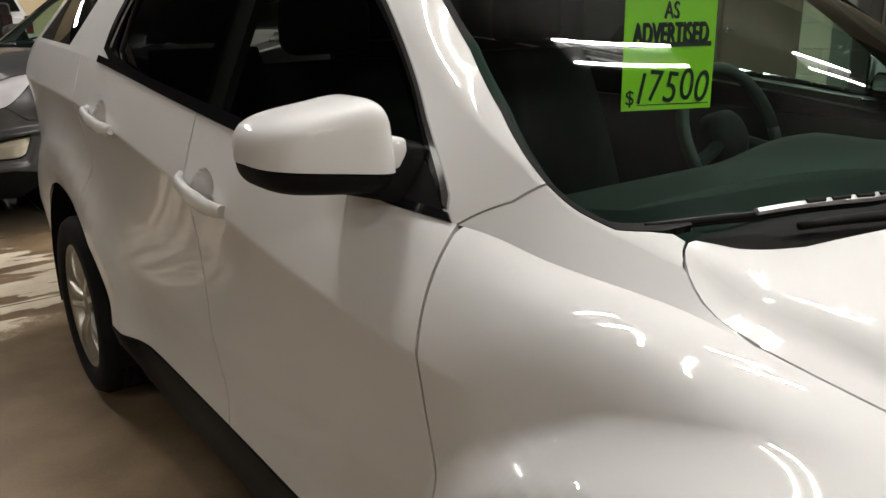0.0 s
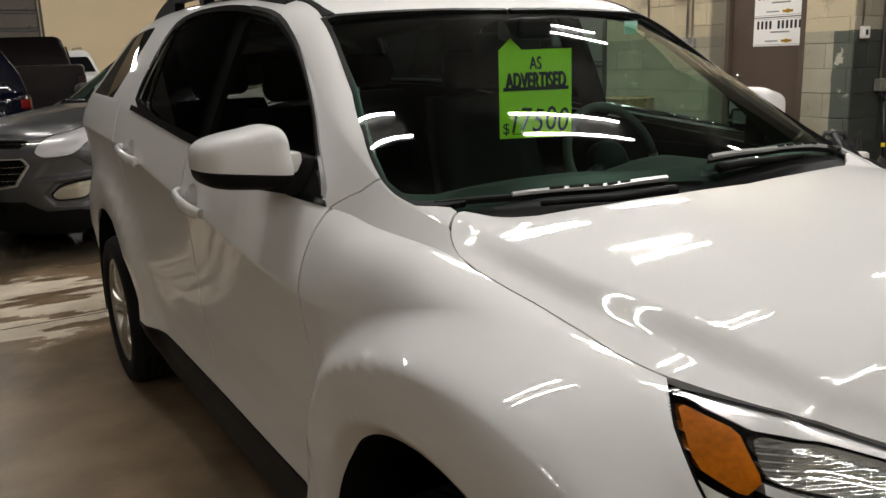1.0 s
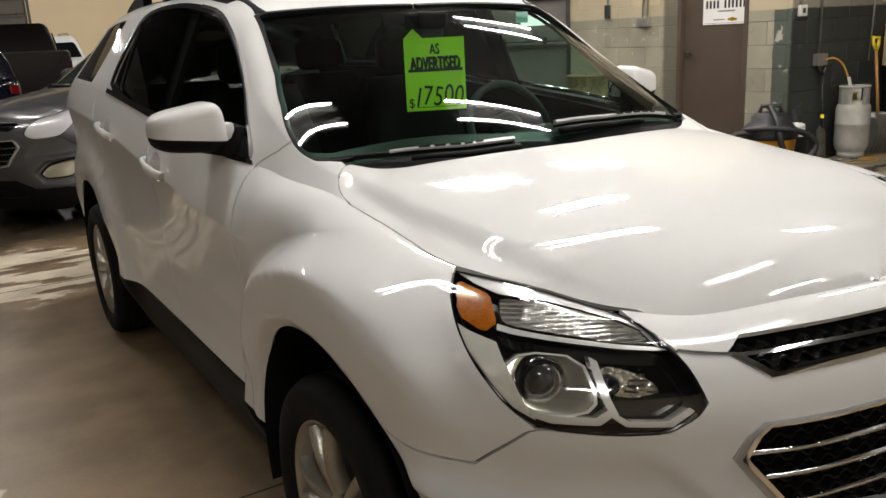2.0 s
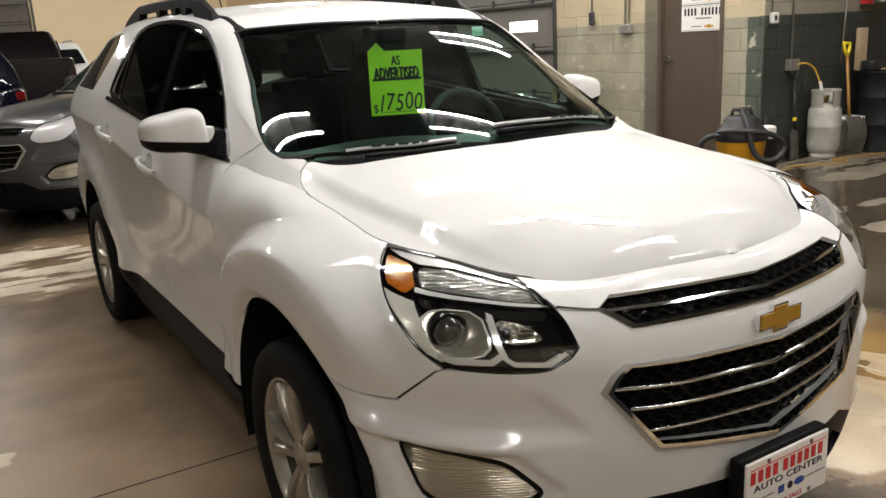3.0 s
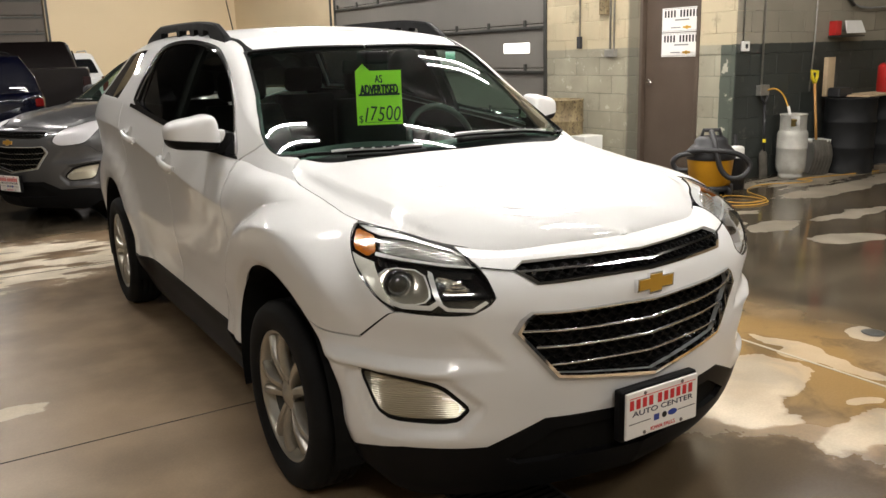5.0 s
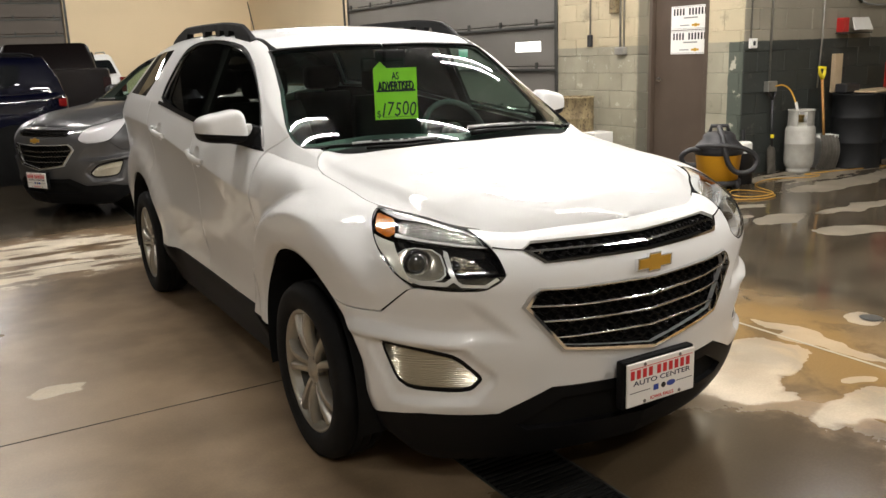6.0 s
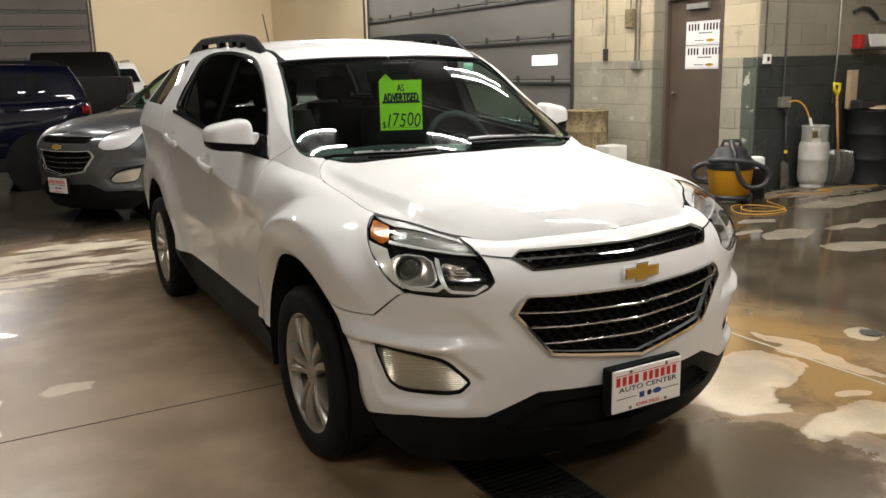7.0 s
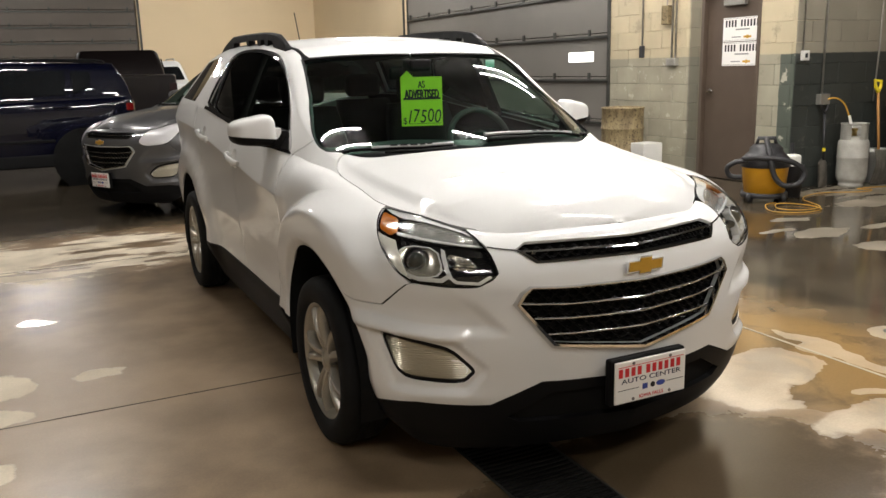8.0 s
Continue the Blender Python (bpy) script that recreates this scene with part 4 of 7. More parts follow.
def grow(loop, d, squash=0.5):
    """A loop widened by about d."""
    p = np.array(loop, float) * (1, squash)
    t = np.roll(p, -1, 0) - np.roll(p, 1, 0)
    t /= np.linalg.norm(t, axis=1)[:, None] + 1e-9
    area = np.sum(p[:, 0] * np.roll(p[:, 1], -1) - np.roll(p[:, 0], -1) * p[:, 1])
    n = np.stack([t[:, 1], -t[:, 0]], 1) * (1 if area > 0 else -1)
    return [tuple(q) for q in (p + n * d) / (1, squash)]


HEADLAMP = [(1.143, 1.94), (1.081, 1.698), (1.015, 1.487), (0.945, 1.296), (0.87, 1.116), (0.817, 1.035), (0.689, 1.035), (0.598, 1.055),
            (0.545, 1.156), (0.524, 1.246), (0.545, 1.467), (0.565, 1.588), (0.631, 1.9), (0.70, 1.99), (0.85, 2.0), (1.015, 2.0)]
GRILLE = [(0, 1.075), (0.425, 1.085), (0.483, 0.935), (0.351, 0.683), (0, 0.603)]
SLOT = [(0, 1.655), (0.421, 1.70), (0.455, 1.56), (0.396, 1.367), (0, 1.367)]
FOG = [(0.966, 0.712), (0.900, 0.466), (0.652, 0.466), (0.602, 0.548), (0.690, 0.676), (0.81, 0.706)]
WINDOW = [(0.612, 0.03), (0.648, 0.30), (0.70, 0.50), (0.785, 0.70), (0.95, 0.82), (1.19, 0.925), (1.5, 0.955), (1.95, 0.93), (2.17, 0.77), (2.27, 0.34), (2.28, 0.02)]
QUARTER = [(2.68, 0.04), (2.45, 0.84), (3.08, 0.84), (3.26, 0.04)]
HANDLES = [(1.385, 1.046), (2.18, 1.125)]
SCREEN = [(0.20, 2.0), (0.235, 1.75), (0.27, 1.45), (0.30, 1.2), (0.325, 1.02), (0.365, 0.90), (0.42, 0.885), (0.475, 0.885), (0.54, 0.92), (0.614, 0.98), (0.74, 1.035), (0.94, 1.055), (1.03, 1.07), (1.036, 1.15), (1.0, 2.0)]
SEAM = [(1.126, 0.814), (0.949, 0.854), (0.825, 1.025)]


def wheel(car, x, y, out):
    """A split-spoke alloy wheel; out: -1 on the right side, 1 on the left."""
    w = new("wheel")
    w.parent = car
    w.matrix_basis = pose(x, y, 0.344, 0, 90 * out, 0)
    tyre = [(0.234, 0.080), (0.243, 0.090), (0.266, 0.100), (0.305, 0.100), (0.328, 0.092), (0.338, 0.076)]
    ribs = []
    for c in (0.052, 0.018, -0.018, -0.052):
        ribs += [(0.344, c + 0.013), (0.344, c - 0.013), (0.337, c - 0.015), (0.337, c - 0.019)]
    part("tyre", lathe(bmesh.new(), tyre + ribs + [(r, -h) for r, h in tyre[::-1]], n=72, cap=False), RUBBER, w, "black rubber tyre", smooth=40)
    rim = lathe(bmesh.new(), [(0.212, 0.045), (0.222, 0.066), (0.232, 0.084), (0.2405, 0.085), (0.2405, 0.075), (0.233, 0.07), (0.23, 0.045)], n=64, cap=False)
    part("rim", rim, SATIN, w, "silver alloy rim", smooth=35)
    part("rim_barrel", lathe(bmesh.new(), [(0.20, -0.09), (0.211, 0.044), (0.229, 0.044), (0.224, -0.09)], n=64, cap=False), STEEL_DARK, w, "dull inner side of the rim", smooth=35)
    for k in range(5):
        for d in (-1, 1):
            bm = bmesh.new()
            rows = []
            for i in range(9):
                t = i / 8
                r = 0.035 + 0.187 * t
                a = radians(72 * k + 90) + d * (radians(1.0) + 0.012 / r + radians(8.8) * t)
                hw = 0.0140 + 0.003 * t
                top = 0.062 + 0.022 * math.sin(math.pi * min(1, t * 0.9)) * 0.8 + 0.012 * t
                c, e = Vector((math.cos(a) * r, math.sin(a) * r, 0)), Vector((-math.sin(a), math.cos(a), 0))
                rows.append([bm.verts.new(c + e * p * hw + Vector((0, 0, h))) for p, h in ((-1, top - 0.04), (-1, top - 0.008), (-0.6, top), (0.6, top), (1, top - 0.008), (1, top - 0.04))])
            for a, b in zip(rows, rows[1:]):
                for j in range(6):
                    bm.faces.new((a[j], b[j], b[(j + 1) % 6], a[(j + 1) % 6]))
            bmesh.ops.recalc_face_normals(bm, faces=bm.faces)
            part("spoke", bm, SATIN, w, smooth=50)
    part("hub_cap", lathe(bmesh.new(), [(0.062, 0.03), (0.060, 0.064), (0.045, 0.070), (0.034, 0.070), (0.031, 0.076), (0.0005, 0.078)], n=32), SATIN, w, smooth=40)
    for k in range(5):
        a = radians(72 * k + 54)
        part("wheel_nut", lathe(bmesh.new(), [(0.011, 0.04), (0.011, 0.066), (0.0005, 0.070)], Matrix.Translation((0.052 * math.cos(a), 0.052 * math.sin(a), 0)), 6), STEEL_NUT, w)
    part("brake_disc", lathe(bmesh.new(), [(0.05, -0.02), (0.15, -0.02), (0.15, 0.0), (0.05, 0.0)], n=40), STEEL_DARK, w)
    part("wheel_back", lathe(bmesh.new(), [(0.0005, -0.05), (0.2, -0.05), (0.2, -0.06), (0.0005, -0.06)], n=32), INNER_BLACK, w)
    return w


STEEL_NUT = material("worn_steel", (0.22, 0.21, 0.20), 0.4, metal=1.0, vary=0.3, scale=30)


def crossover():
    car = thing("crossover_car", Matrix(), "white five-door crossover with chrome grille and green price card", "car")
    # flank panels, right and left
    top = [(s, 2.0) for s in np.linspace(1.15, s_side(0.578), 40)]
    arch = side_loop(arch_points(0, 0.452, 0, 122.5))
    fender = top + side_loop([(0.580, 1.115), (0.566, 1.06), (0.549, 0.95), (0.535, 0.8), (0.525, 0.6), (0.515, 0.43), (0.47, 0.40), (0.455, 0.37)]) + arch + SEAM + [(s, b) for s, b in HEADLAMP[4:0:-1]]
    panel("front_fender", lower, fender, WHITE_PAINT, car, "each", flange=0.012, grid=0.013, rows=(0.99, 1.01))
    door_f = [(s, 2.0) for s in np.linspace(s_side(0.589), s_side(1.497), 30)] + side_loop([(1.497, 0.9), (1.485, 0.7), (1.47, 0.43), (0.522, 0.43), (0.532, 0.6), (0.542, 0.8), (0.556, 0.95), (0.573, 1.06)])
    cups = [[(s_side(y) + 0.066 * math.cos(t), b_at(s_side(y), z + 0.052 * math.sin(t))) for t in np.linspace(0, 2 * math.pi, 28)[:-1]] for y, z in HANDLES]
    panel("front_door", lower, door_f, WHITE_PAINT, car, "each", holes=[cups[0]], flange=0.012, grid=0.028, rows=(0.985, 1.015))
    door_r = [(s, 2.0) for s in np.linspace(s_side(1.503), s_side(2.50), 30)] + side_loop([(2.50, 1.25), (2.47, 1.1), (2.42, 0.95)]) + side_loop(arch_points(WHEELBASE, 0.50, 128, 160, 12)) + side_loop([(2.36, 0.43), (1.476, 0.43), (1.491, 0.7), (1.503, 0.9)])
    panel("rear_door", lower, door_r, WHITE_PAINT, car, "each", holes=[cups[1]], flange=0.012, grid=0.028, rows=(0.985, 1.015))
    for (y, z), cup in zip(HANDLES, cups):
        s0, b0 = s_side(y), b_at(s_side(y), z)
        bowl = lambda a, b: -0.028 * np.clip(1 - ((a - s0) / 0.067) ** 2 - ((lower(a, b)[:, 2] - z) / 0.053) ** 2, 0, 1) ** 0.6
        panel("handle_recess", lower, cup, WHITE_PAINT, car, "each", grid=0.012, gap=0.008, shape=bowl)
        handle(car, y, z)
    quarter = [(s, 2.0) for s in np.linspace(s_side(2.506), s_side(3.45), 25)] + side_loop([(3.45, 1.0), (3.45, 0.5), (3.40, 0.43), (3.32, 0.40)]) + side_loop(arch_points(WHEELBASE, 0.452, 5, 165, 50)) + side_loop([(2.40, 0.43), (2.365, 0.43)]) + side_loop(arch_points(WHEELBASE, 0.494, 160, 128, 12)) + side_loop([(2.426, 0.95), (2.476, 1.1), (2.506, 1.25)])
    panel("quarter_panel", lower, quarter, WHITE_PAINT, car, "each", flange=0.012, grid=0.025, rows=(0.985, 1.015))
    sill = side_loop([(0.47, 0.385), (0.56, 0.425), (1.5, 0.425), (2.36, 0.425), (2.43, 0.39)]) + [(s, 0.02) for s in np.linspace(s_side(2.44), s_side(0.44), 30)]
    panel("sill_cladding", lower, sill, TRIM_BLACK, car, "each", "black plastic sill cladding", flange=0.02, grid=0.04, off=0.004)
    tail = [(s_side(3.454), 0.35), (s_side(3.454), 2.0)] + [(s, 2.0) for s in np.linspace(s_side(3.47), S_END, 20)] + [(S_END, 0.35)]
    panel("tailgate", lower, tail, WHITE_PAINT, car, "both", flange=0.012, grid=0.06)
    panel("rear_valance", lower, [(s_side(3.36), 0.33), (S_END, 0.33), (S_END, 0.02), (s_side(3.36), 0.02)], TRIM_BLACK, car, "both", "black lower bumper", flange=0.012, grid=0.08)
    # front bumper and its openings
    bumper = [(0, 1.36), (0.396, 1.36), (0.462, 1.545), (0.562, 1.585)] + HEADLAMP[10:5:-1] + [(0.80, 1.03), (0.822, 1.02), (0.946, 0.846), (1.123, 0.806)] + \
        side_loop(arch_points(0, 0.452, 123.5, 166, 16)) + [(1.068, 0.281), (0.817, 0.352), (0.561, 0.352), (0.380, 0.482), (0.120, 0.472), (0, 0.472)]
    fog_edge = chaikin(FOG, 2, r=0.16)
    panel("front_bumper", lower, bumper, WHITE_PAINT, car, "both", holes=[GRILLE, fog_edge], flange=0.012, grid=0.012, gap=0.01, squash=1.0)
    valance = [(0, 0.465), (0.120, 0.465), (0.380, 0.475), (0.561, 0.345), (0.817, 0.345), (1.068, 0.275)] + [(s, 0.03 + 0.17 * float(step(0.75, 1.07, s))) for s in np.linspace(1.068, 0, 30)]
    intake = [(0, 0.41), (0.34, 0.41), (0.50, 0.27), (0.46, 0.23), (0, 0.21)]
    panel("bumper_valance", lower, valance, TRIM_BLACK, car, "both", "black textured lower bumper", holes=[intake], flange=0.02, grid=0.03)
    panel("lower_intake", lower, grow(intake, 0.03), INNER_BLACK, car, "both", off=-0.021, grid=0.04)
    # bonnet
    edge = lower(np.linspace(0, s_side(0.12), 60), np.full(60, 2.0))[:, :2]
    edge = [(max(0, p[0] - 0.003), p[1] + 0.003) if p[0] > 0.49 else (max(0, p[0]), p[1] - 0.003) for p in edge]
    edge[0] = (0, edge[0][1])
    corner = [(0.708, 0.165), (0.704, 0.195), (0.698, 0.220), (0.690, 0.240), (0.680, 0.258), (0.668, 0.273), (0.654, 0.286), (0.640, 0.293)]
    rear = corner + [(0.625, 0.293), (0.605, 0.280), (0.58, 0.260), (0.5, 0.215), (0.35, 0.17), (0.2, 0.14), (0.0, 0.12)]
    panel("bonnet", bonnet, edge + rear, WHITE_PAINT, car, "both", squash=1.0, flange=0.012, grid=0.011)
    lip = [(0, 1.662), (0.2, 1.675), (0.421, 1.71), (0.448, 1.62), (0.466, 1.57), (0.562, 1.605), (0.628, 1.9), (0.64, 2.0), (0, 2.0)]
    panel("bonnet_lip", lower, lip, WHITE_PAINT, car, "both", flange=0.012, grid=0.02)
    # inner dark shells close the gaps
    inner = [(s, 1.96) for s in np.linspace(0, s_side(3.6), 60)] + [(s_side(3.6), 0.3), (s_side(3.33), 0.3)] + side_loop(arch_points(WHEELBASE, 0.46, 0, 180, 30)) + side_loop(arch_points(0, 0.46, 0, 155, 30)) + [(0.9, 0.3), (0, 0.3)]
    panel("inner_shell", lower, inner, INNER_BLACK, car, "each", holes=[grow(HEADLAMP, 0.01), grow(GRILLE[::-1], 0.0), FOG], off=-0.035, grid=0.06)
    # greenhouse
    win = chaikin(WINDOW, 2)
    shell = [(0.592, 0.0), (3.30, 0.0), (3.30, 2.0), (1.0, 2.0), (1.036, 1.15), (1.03, 1.07), (0.94, 1.055), (0.74, 1.035), (0.614, 0.98), (0.54, 0.92), (0.482, 0.885), (0.52, 0.45)]
    panel("roof_shell", upper, shell, WHITE_PAINT, car, "both", holes=[win, QUARTER], flange=0.014, grid=0.03, squash=0.5)
    panel("headlining", upper, shell, HEADLINER, car, "both", holes=[grow(win, -0.01), QUARTER], off=-0.03, grid=0.06)
    rise = np.linspace(0, 1.2, 200)
    beside = [(y + 0.003, float(np.interp(-x - 0.002, -upper(np.full(200, y + 0.003), rise)[:, 0], rise))) for x, y in corner[::-1]]
    panel("fender_top", upper, [(0.14, 0.0), (0.587, 0.0), (0.515, 0.45), (0.478, 0.88), (0.42, 0.88), (0.365, 0.895), (0.335, 0.985), (0.314, 1.03)] + beside, WHITE_PAINT, car, "each", flange=0.01, grid=0.02)
    panel("window_trim", upper, grow(win, 0.016), GLOSS_BLACK, car, "each", "black window surround", holes=[grow(win, -0.012)], off=0.003, flange=0.008, grid=0.04)
    panel("belt_strip", upper, [(0.598, 0.0), (2.31, 0.0), (2.31, 0.05), (0.61, 0.075)], GLOSS_BLACK, car, "each", "gloss black strip under the windows", off=0.005, flange=0.008, grid=0.04)
    ahead = [i for i, p in enumerate(win) if p[0] < 1.5 and i < len(win) // 2]
    wide, tight = grow(win, 0.017), grow(win, 0.003)
    for sgn in (-1, 1):
        rails = []
        for edge_line, off in ((wide, 0.006), (wide, -0.006), (tight, -0.008), (tight, 0.006)):
            rails.append(along(upper, [edge_line[i] for i in ahead], off) * (sgn, 1, 1))
        bm = bmesh.new()
        rows = [[bm.verts.new(tuple(r[k])) for r in rails] for k in range(len(ahead))]
        for a, b in zip(rows, rows[1:]):
            for k in range(4):
                bm.faces.new((a[k], a[(k + 1) % 4], b[(k + 1) % 4], b[k]))
        bmesh.ops.recalc_face_normals(bm, faces=bm.faces)
        part("window_brightwork", bm, DARK_CHROME, car, "bright strip along the front window pillar", smooth=40)
    front_win = [p for p in win if p[0] < 1.49] + [(1.498, 0.95), (1.498, 0.02)]
    front_win.sort(key=lambda p: math.atan2(p[1] * 0.5 - 0.25, p[0] - 1.1))
    panel("front_side_window", side_pane, front_win, SIDE_GLASS, car, "each", "tinted side window", off=-0.013, grid=0.06)
    rear_win = [p for p in win if p[0] > 1.51] + [(1.502, 0.95), (1.502, 0.02)]
    rear_win.sort(key=lambda p: math.atan2(p[1] * 0.5 - 0.25, p[0] - 1.95))
    panel("rear_side_window", side_pane, rear_win, DARK_GLASS, car, "each", "dark privacy window", off=-0.013, grid=0.06)
    panel("centre_pillar", upper, [(1.43, 0.0), (1.57, 0.0), (1.57, 0.96), (1.43, 0.96)], INNER_BLACK, car, "each", "black centre pillar cover", off=-0.024, flange=0.02, grid=0.05)
    panel("quarter_window", upper, QUARTER, DARK_GLASS, car, "each", "dark rear quarter window", off=-0.002, grid=0.06)
    panel("windscreen", screen, SCREEN, WINDSCREEN, car, "both", "green-tinted windscreen", off=-0.004, grid=0.014)
    panel("windscreen_seal", screen, SCREEN[1:-1] + [(1.0, 1.98)] + [(0.985, 1.98), (1.018, 1.2), (1.012, 1.12), (0.94, 1.085), (0.74, 1.07), (0.614, 1.02), (0.54, 0.97), (0.475, 0.945), (0.43, 0.97), (0.385, 1.08), (0.345, 1.25), (0.31, 1.47), (0.27, 1.75), (0.25, 1.98), (0.205, 1.98)], SEAL_BLACK, car, "both", "black ceramic edge of the windscreen", off=-0.008, grid=0.03)
    rim = [(0.312, 1.10), (0.325, 1.02), (0.365, 0.90), (0.42, 0.885), (0.475, 0.885), (0.54, 0.92), (0.614, 0.98), (0.74, 1.035), (0.94, 1.055), (1.03, 1.07), (1.036, 1.15), (1.002, 1.99)]
    panel("pillar_trim", upper, rim + [(0.986, 1.99), (1.022, 1.15), (1.016, 1.095), (0.94, 1.08), (0.74, 1.06), (0.614, 1.006), (0.54, 0.948), (0.478, 0.914), (0.425, 0.914), (0.378, 0.93), (0.34, 1.035), (0.325, 1.11)], WIPER_BLACK, car, "each", "black moulding round the windscreen", off=0.001, grid=0.02, flange=0.012)
    panel("rear_window", upper, [(3.31, 0.25), (3.70, 0.25), (3.70, 2.0), (3.31, 2.0)], DARK_GLASS, car, "both", "dark rear window", grid=0.06)
    panel("tail_pillar", upper, [(3.305, 0.0), (3.72, 0.0), (3.72, 0.24), (3.305, 0.24)], WHITE_PAINT, car, "each", grid=0.06)
    cowl = [(0.10, 2.0), (0.12, 1.75), (0.15, 1.5), (0.19, 1.25), (0.25, 1.0), (0.33, 0.85), (0.40, 0.85), (0.40, 1.05), (0.36, 1.3), (0.32, 1.55), (0.28, 1.78), (0.26, 2.0)]
    panel("cowl", upper, cowl, TRIM_BLACK, car, "both", "black plastic cowl under the windscreen", off=-0.022, grid=0.04)
    grilles(car)
    for x, out in ((-TRACK, -1), (TRACK, 1)):
        for y in (0.0, WHEELBASE):
            wheel(car, x, y, out)
            bm = bmesh.new()
            pts = [(0.45 * math.cos(radians(a)), 0.46 * math.sin(radians(a))) for a in range(-15, 196, 6)]
            for (y0, z0), (y1, z1) in zip(pts, pts[1:]):
                q = [bm.verts.new((x + out * dx, y + yy, AXLE_Z + zz)) for dx, yy, zz in ((0.085, y0, z0), (0.085, y1, z1), (-0.32, y1, z1), (-0.32, y0, z0))]
                bm.faces.new(q)
            rr = [bm.verts.new((x - out * 0.32, y + yy, AXLE_Z + zz)) for yy, zz in pts]
            bm.faces.new(rr)
            part("wheel_arch_liner", bm, INNER_BLACK, car)
    mirrors(car)
    roof_rails(car)
    wipers(car)
    cabin(car)
    nose_badges(car)
    part("underbody", boxed(-0.60, 0.60, -0.5, 3.55, 0.22, 0.30), INNER_BLACK, car)
    return car


def handle(car, y, z):
    for sgn in (-1, 1):
        line = along(lower, [(s_side(y) + 0.125 * t, b_at(s_side(y), z + 0.004 * t)) for t in np.linspace(-1, 1, 13)])
        lift = np.interp(np.linspace(-1, 1, 13), [-1, -0.7, 0, 0.7, 1], [0.004, 0.024, 0.032, 0.024, 0.004])
        bm = bmesh.new()
        rows = []
        for i, q in enumerate(line):
            t = abs(i - 6) / 6
            hh, dd = 0.021 * (1 - 0.35 * t ** 3), 0.011
            c = Vector((sgn * (q[0] + lift[i]), q[1], q[2]))
            rows.append([bm.verts.new(c + Vector((sgn * dd * math.cos(a), 0, hh * math.sin(a)))) for a in np.linspace(0, 2 * math.pi, 13)[:-1]])
        for a, b in zip(rows, rows[1:]):
            for k in range(12):
                bm.faces.new((a[k], a[(k + 1) % 12], b[(k + 1) % 12], b[k]))
        bm.faces.new(rows[0])
        bm.faces.new(rows[-1][::-1])
        bmesh.ops.recalc_face_normals(bm, faces=bm.faces)
        part("door_handle", bm, WHITE_PAINT, car, "white door handle", smooth=60)


LAMP_OUT = (0.42, -0.86, 0.29)


def lamp_part(name, loop, mat, parent, side, label="", **k):
    k.setdefault("push", LAMP_OUT)
    return panel(name, lower, loop, mat, parent, side, label, **k)[0]


